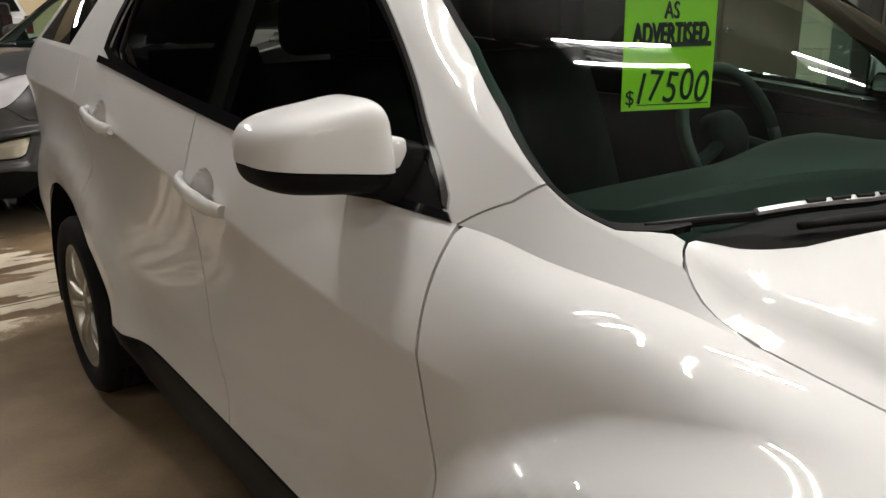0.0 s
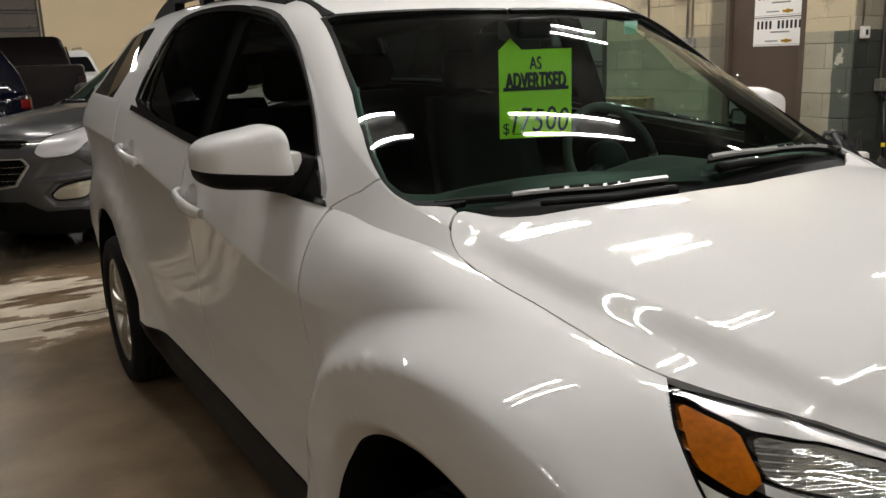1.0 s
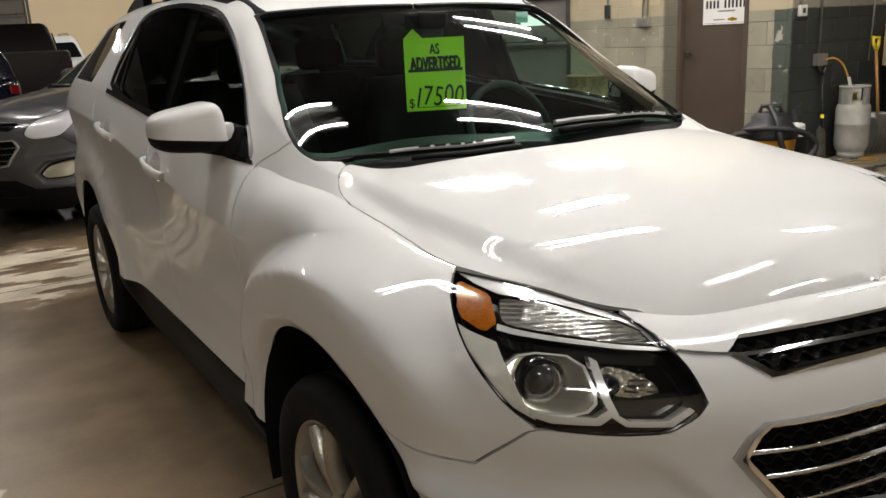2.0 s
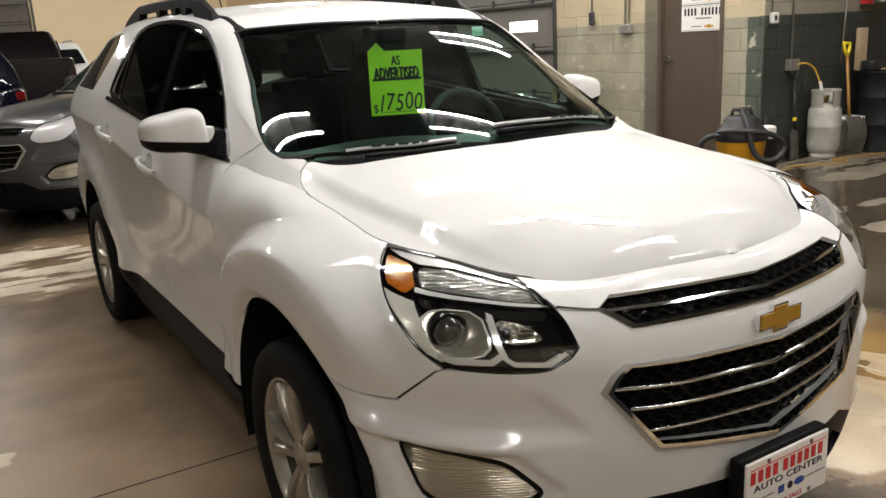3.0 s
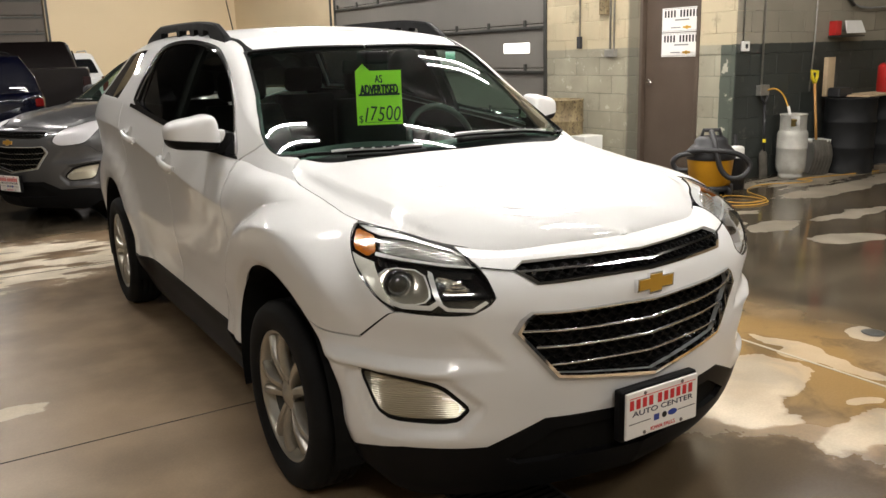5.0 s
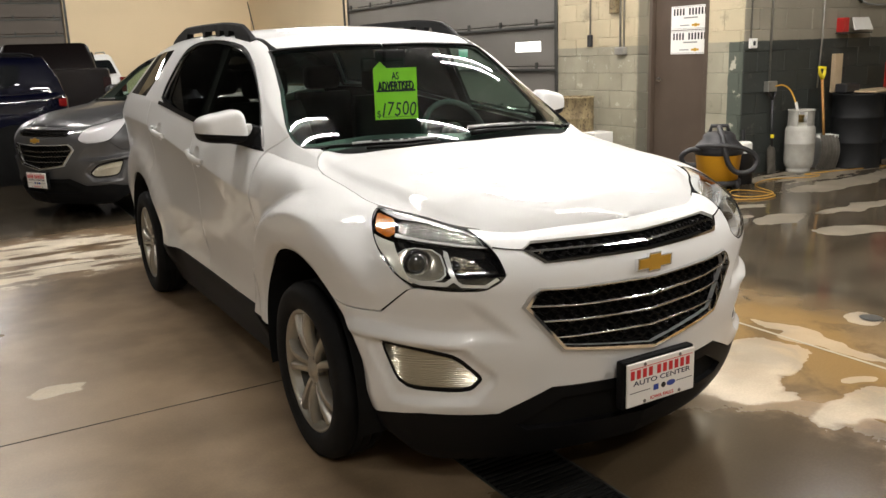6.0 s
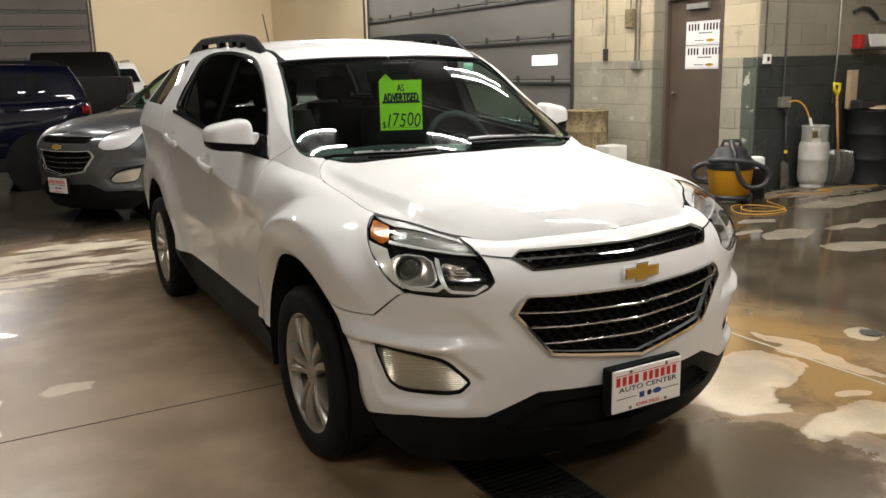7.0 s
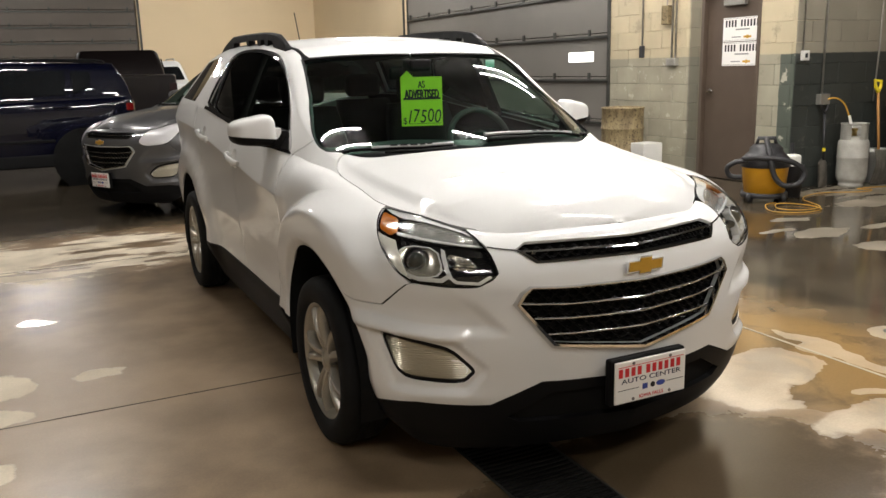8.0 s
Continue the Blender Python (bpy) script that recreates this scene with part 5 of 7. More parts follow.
def headlamp(car):
    """Each headlamp: a black housing under a clear cover, with amber reflector, turn lamp, projector and chrome strips."""
    full = chaikin(HEADLAMP, 1)
    for side, sgn in (("right", -1), ("left", 1)):
        lamp = lamp_part("headlamp", full, GLOSS_BLACK, car, side, "clear headlamp with amber reflector and chrome inside", off=-0.055, grid=0.03)
        wall = trimmed_wall(full, -0.056, 0.0)
        link_mesh("lamp_wall", [(sgn * p[0], p[1], p[2]) for p in wall[0]], wall[1], GLOSS_BLACK, lamp, smooth=True)
        lamp_part("lamp_rim", full, GLOSS_BLACK, lamp, side, "black rim", holes=[grow(full, -0.005)], off=0.0, grid=0.03, flange=0.01)
        cover = lamp_part("lamp_cover", grow(full, -0.004), CLEAR, lamp, side, "clear cover", off=-0.002, grid=0.025, push=None)
        cover.visible_shadow = False
        lamp_part("amber_reflector", chaikin([(1.098, 1.845), (0.992, 1.80), (0.930, 1.60), (0.949, 1.52), (1.022, 1.565)], 1, r=0.12), AMBER, lamp, side, "amber side reflector", off=-0.012, grid=0.02, flange=0.02)
        lamp_part("eyebrow", [(1.118, 1.925), (1.02, 1.975), (0.90, 1.985), (0.73, 1.985), (0.655, 1.92), (0.612, 1.76), (0.588, 1.62), (0.606, 1.745), (0.652, 1.845), (0.73, 1.885), (0.842, 1.875), (0.974, 1.825), (1.06, 1.868)], LAMP_SILVER, lamp, side, "silver upper trim", off=-0.008, grid=0.02, flange=0.02)
        lamp_part("turn_lamp", chaikin([(0.961, 1.795), (0.829, 1.85), (0.726, 1.86), (0.655, 1.82), (0.611, 1.745), (0.590, 1.625), (0.635, 1.625), (0.743, 1.625), (0.817, 1.61), (0.912, 1.61)], 1, r=0.12), TURN_LENS, lamp, side, "ribbed turn lamp", off=-0.024, grid=0.012, flange=0.02,
                  shape=lambda a, b: -0.012 * step(1.80, 1.66, b))
        lamp_part("divider", [(0.93, 1.595), (0.81, 1.592), (0.71, 1.612), (0.60, 1.618), (0.572, 1.60), (0.60, 1.588), (0.71, 1.580), (0.81, 1.560), (0.925, 1.555)], LAMP_SILVER, lamp, side, "bright dividing strip", off=-0.010, grid=0.02, flange=0.03)
        lamp_part("side_reflector", [(1.03, 1.525), (0.985, 1.50), (0.915, 1.48), (0.875, 1.33), (0.840, 1.15), (0.822, 1.075), (0.86, 1.125), (0.945, 1.33)], SIDE_SILVER, lamp, side, "silver side trim", off=-0.014, grid=0.02, flange=0.03)
        hexa = [(0.893, 1.34), (0.854, 1.46), (0.742, 1.49), (0.712, 1.24), (0.738, 1.14), (0.832, 1.10)]
        lamp_part("projector_bezel", chaikin(grow(hexa, 0.003), 1), LAMP_SILVER, lamp, side, "chrome bezel", holes=[chaikin(grow(hexa, -0.004), 1)], off=-0.018, grid=0.02, flange=0.025)
        lamp_part("projector_bowl", chaikin(hexa, 1), LAMP_BOWL, lamp, side, "satin bowl", off=-0.022, grid=0.012, shape=lambda a, b: -0.030 * np.exp(-((a - 0.805) / 0.05) ** 2 - ((b - 1.31) / 0.15) ** 2))
        c = along(lower, [(0.812, 1.31)])[0] - 0.045 * np.array(LAMP_OUT)
        aim = Vector((sgn * 0.30, -1, 0.02)).to_track_quat("Z", "Y").to_matrix().to_4x4()
        at = Matrix.Translation((sgn * c[0], c[1], c[2])) @ aim
        part("projector_ring", lathe(bmesh.new(), [(0.043, -0.02), (0.044, 0.012), (0.040, 0.017), (0.037, 0.012)], at, 32, False), GLOSS_BLACK, lamp, smooth=40)
        part("projector_lens", lathe(bmesh.new(), [(0.038, 0.008), (0.035, 0.018), (0.027, 0.027), (0.014, 0.032), (0.0005, 0.033)], at, 32), LENS_DARK, lamp, "dark glass projector lens", smooth=60)
        for strip in ([(0.835, 1.138), (0.796, 1.120), (0.720, 1.135), (0.697, 1.195), (0.686, 1.165), (0.713, 1.090), (0.796, 1.072), (0.835, 1.095)], [(0.689, 1.178), (0.664, 1.128), (0.594, 1.128), (0.556, 1.215), (0.547, 1.19), (0.588, 1.092), (0.668, 1.092), (0.692, 1.145)]):
            lamp_part("light_strip", strip, LAMP_SILVER, lamp, side, "pale running-light strip", off=-0.012, grid=0.02, flange=0.03)
        lamp_part("dipped_bowl", chaikin([(0.70, 1.46), (0.63, 1.42), (0.585, 1.30), (0.66, 1.25), (0.70, 1.30)], 2), LAMP_BOWL, lamp, side, "chrome bowl", off=-0.042, grid=0.012, shape=lambda a, b: 0.006 * np.sin(a * 140) * np.cos(b * 40))
        lamp_part("bowl_divider", [(0.727, 1.50), (0.712, 1.48), (0.693, 1.26), (0.680, 1.165), (0.692, 1.155), (0.706, 1.23), (0.722, 1.40)], LAMP_SILVER, lamp, side, "bright strip between the bowls", off=-0.014, grid=0.02, flange=0.03)
        for k in range(5):
            z0 = 1.29 + 0.036 * k
            lamp_part("bowl_facet", [(0.676 - 0.012 * k, z0), (0.600 + 0.006 * k, z0 + 0.006), (0.602 + 0.006 * k, z0 + 0.020), (0.674 - 0.012 * k, z0 + 0.014)], CHROME, lamp, side, off=-0.036, grid=0.02, flange=0.008, shape=lambda a, b: 0.004 * np.sin(a * 160))
        c = along(lower, [(0.685, 1.33)])[0] - 0.03 * np.array(LAMP_OUT)
        part("bulb", lathe(bmesh.new(), [(0.016, -0.02), (0.016, 0.0), (0.010, 0.012), (0.0005, 0.016)], Matrix.Translation((sgn * c[0], c[1], c[2])) @ aim, 16), GLOSS_BLACK, lamp, smooth=50)


LENS_DARK = material("projector_glass", (0.03, 0.032, 0.03), 0.03, coat=1.0)
SATIN_CHROME = material("satin_chrome", (0.50, 0.505, 0.51), 0.34, metal=0.5, vary=0.06)


def trimmed_wall(loop, lo, hi):
    """A band along a loop of the flank, between two depths."""
    pts = resample(np.array(loop) * (1, 0.5), 0.012) / (1, 0.5)
    a, b = along(lower, pts) + lo * np.array(LAMP_OUT), along(lower, pts) + hi * np.array(LAMP_OUT)
    n = len(pts)
    return np.concatenate([a, b]), [(i, (i + 1) % n, n + (i + 1) % n, n + i) for i in range(n)]


LATTICE = material("lattice_black", (0.006, 0.006, 0.006), 0.40, spec=0.10)


def mesh_rows(car, loop, name, off):
    """The black zigzag lattice behind the chrome bars."""
    lp = np.array(loop)
    bm = bmesh.new()
    for k, z in enumerate(np.arange(0.50, 0.95, 0.021)):
        chain = []
        for i, s in enumerate(np.arange(0, 0.49, 0.0115)):
            q = (s, b_at(s, z + (0.0055 if ((i // 2) + k) % 2 else -0.0055)))
            if inside(np.array([q]), lp)[0]:
                chain.append(q)
        if len(chain) < 3:
            continue
        p = along(lower, chain, off)
        for sgn in (-1, 1):
            rows = []
            for q in p:
                c = Vector((sgn * q[0], q[1], q[2]))
                rows.append([bm.verts.new(c + Vector(d)) for d in ((0, -0.008, 0.0022), (0, -0.008, -0.0022), (0, 0.008, -0.004), (0, 0.008, 0.004))])
            for a, b in zip(rows, rows[1:]):
                for j in range(4):
                    bm.faces.new((a[j], a[(j + 1) % 4], b[(j + 1) % 4], b[j]))
    bmesh.ops.recalc_face_normals(bm, faces=bm.faces)
    return tagged(part(name, bm, LATTICE, car, "black honeycomb lattice"), kind="stuff")


def grilles(car):
    inner = [(0, 1.045), (0.415, 1.055), (0.458, 0.935), (0.338, 0.712), (0, 0.635)]
    panel("grille_backing", lower, [(0, 1.085), (0.44, 1.09), (0.495, 0.935), (0.36, 0.67), (0, 0.59)], INNER_BLACK, car, "both", off=-0.05, grid=0.04)
    panel("grille_surround", lower, GRILLE, SATIN_CHROME, car, "both", "satin chrome grille surround", holes=[[(-0.01, 1.045)] + inner[1:4] + [(-0.01, 0.635)]], off=0.003, flange=0.03, grid=0.02,
          shape=None)
    lip = [((1 - k) * p[0] + k * q[0], (1 - k) * p[1] + k * q[1]) for k in (0.55,) for p, q in zip(GRILLE, inner)]
    panel("grille_inner_trim", lower, lip, CHROME, car, "both", "bright inner edge", holes=[[(-0.01, 1.047)] + [(a - 0.001, b) for a, b in inner[1:4]] + [(-0.01, 0.637)]], off=0.009, flange=0.02, grid=0.02)
    mesh_rows(car, inner, "grille_lattice", -0.032)
    for b0, b1, s1 in ((0.915, 0.935, 0.452), (0.834, 0.852, 0.405), (0.748, 0.758, 0.358)):
        bar = [(0, b0 + 0.005), (s1, b1 + 0.005), (s1, b1 - 0.005), (0, b0 - 0.005)]
        panel("grille_bar", lower, bar, DARK_CHROME, car, "both", "chrome grille bar", off=-0.008, flange=0.010, grid=0.03, shape=lambda a, b, m=(b0 + b1) / 2: -0.010 * np.clip((b - m + 0.02 * (0.25 - a)) / 0.016, -1, 1) ** 2)
    panel("slot_backing", lower, [(0, 1.69), (0.44, 1.73), (0.475, 1.57), (0.41, 1.34), (0, 1.34)], INNER_BLACK, car, "both", off=-0.035, grid=0.04)
    mesh_rows(car, SLOT, "slot_lattice", -0.018)
    panel("slot_bar", lower, [(0, 1.515), (0.44, 1.57), (0.445, 1.54), (0, 1.482)], CHROME, car, "both", "chrome bar of the upper slot", off=-0.004, flange=0.018, grid=0.03)
    panel("slot_trim", lower, [(0, 1.392), (0.385, 1.392), (0.448, 1.565), (0.560, 1.607), (0.562, 1.587), (0.460, 1.548), (0.396, 1.362), (0, 1.362)], CHROME, car, "both", "chrome strip under the bonnet", off=0.003, flange=0.012, grid=0.03)
    edge = chaikin(FOG, 2, r=0.16)
    for side in ("right", "left"):
        lamp = lamp_part("fog_lamp", edge, GLOSS_BLACK, car, side, "ribbed clear fog lamp in a black bezel", off=-0.03, grid=0.03)
        lamp_part("fog_bezel", grow(edge, 0.004), TRIM_BLACK, lamp, side, "black bezel", holes=[grow(edge, -0.010)], off=-0.004, flange=0.03, grid=0.02)
        lamp_part("fog_lens", grow(edge, -0.012), FOG_LENS, lamp, side, "clear ribbed lens", off=-0.012, grid=0.015, shape=lambda a, b: -0.014 * step(0.60, 0.66, b) - 0.008 * step(0.50, 0.47, b) + 0.006 * np.cos((a - 0.8) * 9))
        lamp_part("fog_reflector", chaikin([(0.700, 0.610), (0.655, 0.600), (0.628, 0.550), (0.662, 0.505), (0.700, 0.505)], 1), REFLECTOR, lamp, side, "bright reflector bowl", off=-0.009, grid=0.012, shape=lambda a, b: -0.010 * np.exp(-((a - 0.665) / 0.02) ** 2 - ((b - 0.55) / 0.03) ** 2))
    headlamp(car)


def nose_badges(car):
    y = -0.905
    base = [(-0.078, -0.020), (-0.026, -0.020), (-0.030, -0.032), (0.022, -0.032), (0.026, -0.020), (0.074, -0.020), (0.082, 0.018), (0.030, 0.018), (0.034, 0.031), (-0.018, 0.031), (-0.022, 0.018), (-0.070, 0.018)]
    m = pose(0, y + 0.012, 0.812, 82, 0, 0)
    badge = part("nose_badge", prism(bmesh.new(), base, 0.020, m), CHROME, car, "chrome-edged gold badge shape")
    part("badge_face", prism(bmesh.new(), [(a * 0.9, b * 0.80) for a, b in base], 0.003, m @ Matrix.Translation((0, 0, 0.0202))), GOLD, badge, "gold face")
    # plate on its black bracket
    pm = pose(0.002, -0.955, 0.422, 90, 0, 0)
    br = part("plate_bracket", box(bmesh.new(), -0.164, 0.162, -0.947, -0.912, 0.338, 0.506, 0.008), TRIM_BLACK, car, "black plate bracket")
    plate = part("plate", boxed(-0.1525, 0.1565, -0.956, -0.9475, 0.346, 0.498, 0.004), PLATE_WHITE, br, "white dealer plate with red and blue print")
    for x0, n in ((-0.138, 4), (-0.020, 6)):
        for k in range(n):
            part("letter_bar", boxed(x0 + 0.0268 * k, x0 + 0.0268 * k + 0.0165, -0.9575, -0.9563, 0.442, 0.473), PLATE_RED, plate, "red bar of lettering")
    lettering("AUTO CENTER", 0.024, NAVY, plate, pose(0.004, -0.9567, 0.426, 90, 0, 0), squeeze=1.6)
    lettering("IOWA FALLS", 0.018, PLATE_RED, plate, pose(0.004, -0.9567, 0.361, 90, 0, 0), squeeze=1.05)
    for x0, x1 in ((-0.14, -0.05), (0.07, 0.145)):
        part("print_line", boxed(x0, x1, -0.9573, -0.9563, 0.3945, 0.3965), INK, plate)
    part("print_line", boxed(-0.14, 0.145, -0.9573, -0.9563, 0.478, 0.480), PLATE_RED, plate)
    part("print_mark", boxed(-0.035, -0.013, -0.9573, -0.9563, 0.385, 0.405), PLATE_BLUE, plate)
    for x, w in ((0.010, 0.010), (0.045, 0.020)):
        part("print_mark", prism(bmesh.new(), [(w * math.cos(t), 0.010 * math.sin(t)) for t in np.linspace(0, 2 * math.pi, 17)[:-1]], 0.001, pose(x, -0.9563, 0.395, 90, 0, 0)), PLATE_BLUE if w > 0.015 else INK, plate)
    for x, z in ((-0.075, 0.487), (0.085, 0.487), (-0.075, 0.358), (0.085, 0.358)):
        part("screw", lathe(bmesh.new(), [(0.006, 0), (0.006, 0.002), (0.0005, 0.003)], pose(x, -0.956, z, 90, 0, 0), 12), STEEL_NUT, plate)


def mirrors(car):
    for sgn in (-1, 1):
        mid = 0.908 if sgn < 0 else 0.87  # the left one is folded in a little
        def shell(lo, hi, grow_by=0.0):
            bm = bmesh.new()
            ex = 0.50
            f = lambda v: math.copysign(abs(v) ** ex, v)
            rows = []
            for i in range(25):
                t = -math.pi / 2 + math.pi * i / 24
                row = []
                for k in range(40):
                    a = 2 * math.pi * k / 40
                    x, y, z = f(math.cos(t)) * f(math.cos(a)), f(math.cos(t)) * f(math.sin(a)), f(math.sin(t))
                    taper = 1 - 0.10 * x * sgn
                    row.append(bm.verts.new((sgn * mid + x * (0.106 + grow_by - (0.014 + 0.012 * z) * (x * sgn < 0)), 0.795 + y * (0.098 + grow_by) * (1.0 if y < 0 else 0.55) + 0.03 * (x * sgn), 1.229 + z * ((0.064 if z > 0 else 0.073) + grow_by) * taper - 0.012 * x * sgn * (z > 0))))
                rows.append(row)
            for a, b in zip(rows, rows[1:]):
                for k in range(40):
                    bm.faces.new((a[k], a[(k + 1) % 40], b[(k + 1) % 40], b[k]))
            bmesh.ops.remove_doubles(bm, verts=bm.verts, dist=1e-5)
            for z, up in ((lo, -1), (hi, 1)):
                bmesh.ops.bisect_plane(bm, geom=bm.verts[:] + bm.edges[:] + bm.faces[:], plane_co=(sgn * 0.933, 0, z), plane_no=(-0.10 * sgn * up, 0, up), clear_outer=True)
            bmesh.ops.holes_fill(bm, edges=bm.edges)
            bmesh.ops.recalc_face_normals(bm, faces=bm.faces)
            return bm
        cap = part("door_mirror", shell(1.201, 2.0), WHITE_PAINT, car, "white door mirror with black base", smooth=50)
        part("mirror_base", shell(1.0, 1.198, -0.002), TRIM_BLACK, cap, "black lower shell", smooth=50)
        part("mirror_glass", boxed(sgn * (mid - 0.080), sgn * (mid + 0.080), 0.828, 0.838, 1.175, 1.275, 0.004), CHROME, cap)
        def bar(secs):
            bm = bmesh.new()
            rows = [[bm.verts.new((sgn * x, y + dy, z)) for dy, z in ((-w, z0), (-w * 0.8, z1), (w * 0.8, z1), (w, z0))] for x, y, w, z0, z1 in secs]
            for a, b in zip(rows, rows[1:]):
                for k in range(4):
                    bm.faces.new((a[k], a[(k + 1) % 4], b[(k + 1) % 4], b[k]))
            bm.faces.new(rows[0])
            bm.faces.new(rows[-1][::-1])
            bmesh.ops.recalc_face_normals(bm, faces=bm.faces)
            bmesh.ops.bevel(bm, geom=bm.edges[:], offset=0.006, segments=2, affect="EDGES", profile=0.5)
            return bm
        part("mirror_arm", bar([(0.768, 0.715, 0.035, 1.12, 1.226), (0.795, 0.722, 0.038, 1.13, 1.228), (0.812, 0.735, 0.045, 1.14, 1.193), (0.90, 0.785, 0.04, 1.16, 1.192)]), TRIM_BLACK, cap, "black arm", smooth=60)
        part("mirror_foot", bar([(0.797, 0.722, 0.030, 1.190, 1.240), (0.87, 0.775, 0.035, 1.188, 1.236)]), WHITE_PAINT, cap, "white inner piece", smooth=60)
    panel("mirror_sail", upper, [(0.607, 0.01), (0.86, 0.01), (0.80, 0.34), (0.71, 0.44), (0.655, 0.28)], TRIM_BLACK, car, "each", "black triangle at the foot of the window", off=0.004, flange=0.01, grid=0.04)


def roof_rails(car):
    for sgn in (-1, 1):
        ys = np.linspace(1.22, 2.80, 90)
        foot = np.array([float(np.interp(0.585, upper(np.full(60, y), np.linspace(2.0, 0.9, 60))[:, 0], upper(np.full(60, y), np.linspace(2.0, 0.9, 60))[:, 2])) for y in ys])
        rise = 0.062 * np.clip((ys - 1.22) / 0.16, 0, 1) ** 0.7 * np.clip((2.80 - ys) / 0.35, 0, 1) ** 0.7
        bm = bmesh.new()
        rows = []
        for y, f, r in zip(ys, foot, rise):
            z1, z0 = f + r + 0.004, f + max(r - 0.036, -0.006)
            if y < 1.46 or y > 2.42 or min(abs(y - c) for c in (1.60, 1.76, 2.04)) < 0.03:
                z0 = f - 0.012
            rows.append([bm.verts.new((sgn * (0.585 + dx), y, z)) for dx, z in ((0.020, z0), (0.018, z1 - 0.008), (0.010, z1), (-0.010, z1), (-0.018, z1 - 0.008), (-0.020, z0))])
        for a, b in zip(rows, rows[1:]):
            for k in range(6):
                bm.faces.new((a[k], a[(k + 1) % 6], b[(k + 1) % 6], b[k]))
        bm.faces.new(rows[0])
        bm.faces.new(rows[-1])
        bmesh.ops.recalc_face_normals(bm, faces=bm.faces)
        part("roof_rail", bm, TRIM_BLACK, car, "black roof rail", smooth=40)
    panel("roof_ditch", upper, [(1.035, 1.085), (1.08, 1.10), (2.9, 1.10), (2.9, 1.135), (1.08, 1.135), (1.036, 1.15)], TRIM_BLACK, car, "each", "dark roof joint strip", off=0.0025, flange=0.004, grid=0.04)
    mast = part("antenna", lathe(bmesh.new(), [(0.02, 0), (0.014, 0.02), (0.006, 0.035), (0.0005, 0.037)], Matrix.Translation((-0.03, 2.86, 1.665)), 16), TRIM_BLACK, car, smooth=50)
    part("antenna_rod", tube(bmesh.new(), [(-0.03, 2.86, 1.69), (-0.01, 3.03, 1.91)], 0.004, 6), TRIM_BLACK, mast)


def wipers(car):
    """Two wipers parked along the foot of the windscreen."""
    for pts, lift, spine in (([(0.355, 1.02), (0.29, 1.24), (0.235, 1.53), (0.215, 1.76)], -1, (1.0, 3.0)), ([(0.31, 1.13), (0.295, 1.35), (0.265, 1.65), (0.25, 1.97)], 1, (0.4, 3.0))):
        def line(lo, hi, n, off, drop=0.0):
            k = np.linspace(lo, hi, n)
            p = along(screen, list(zip(np.interp(k, range(4), [q[0] for q in pts]) - drop, np.interp(k, range(4), [q[1] for q in pts]))), off)
            return [(lift * q[0], q[1], q[2]) for q in p]
        w = part("wiper", tube(bmesh.new(), line(0, 3, 24, 0.012), 0.0055, 8), WIPER_BLACK, car, "black windscreen wiper", smooth=60)
        part("wiper_rubber", tube(bmesh.new(), line(0, 3, 24, 0.005), 0.004, 6), RUBBER, w)
        part("wiper_arm", tube(bmesh.new(), line(1.2, 3, 16, 0.012, 0.028), [0.006 + 0.006 * i / 15 for i in range(16)], 8), WIPER_BLACK, w, "black wiper arm", smooth=60)
        part("wiper_spine", tube(bmesh.new(), line(*spine, 12, 0.019), [0.0052 + 0.003 * i / 11 for i in range(12)], 6), SPINE, w, "worn metal spine")
        for k in range(5):
            c = spine[0] + 0.38 + 0.21 * k
            part("spine_slot", tube(bmesh.new(), line(c, c + 0.15, 4, 0.0245), 0.0036, 6), WIPER_BLACK, w)


SPINE = material("wiper_spine_metal", (0.50, 0.50, 0.50), 0.35, metal=0.7, vary=0.15)
WIPER_BLACK = material("wiper_black", (0.006, 0.006, 0.006), 0.55, vary=0.15, spec=0.1)


def seat(car, x, y):
    base = part("seat", boxed(x - 0.25, x + 0.25, y - 0.25, y + 0.28, 0.55, 0.75, 0.05, 3), CABIN, car, "black cloth seat", smooth=60)
    bm = bmesh.new()
    rows = []
    for i in range(9):
        t = i / 8
        w = 0.245 - 0.05 * t ** 3
        c = Vector((x, y + 0.25 + 0.20 * t, 0.68 + 0.60 * t))
        rows.append([bm.verts.new(c + Vector((w * a, d, 0))) for a, d in ((-1, -0.03), (-0.9, -0.08), (-0.5, -0.06), (0.5, -0.06), (0.9, -0.08), (1, -0.03), (0.95, 0.06), (-0.95, 0.06))])
    for a, b in zip(rows, rows[1:]):
        for k in range(8):
            bm.faces.new((a[k], a[(k + 1) % 8], b[(k + 1) % 8], b[k]))
    bm.faces.new(rows[-1])
    bm.faces.new(rows[0][::-1])
    part("seat_back", bm, CABIN, base, smooth=50)
    part("head_rest", boxed(x - 0.13, x + 0.13, y + 0.40, y + 0.50, 1.30, 1.46, 0.04, 3), CABIN, base, smooth=60)


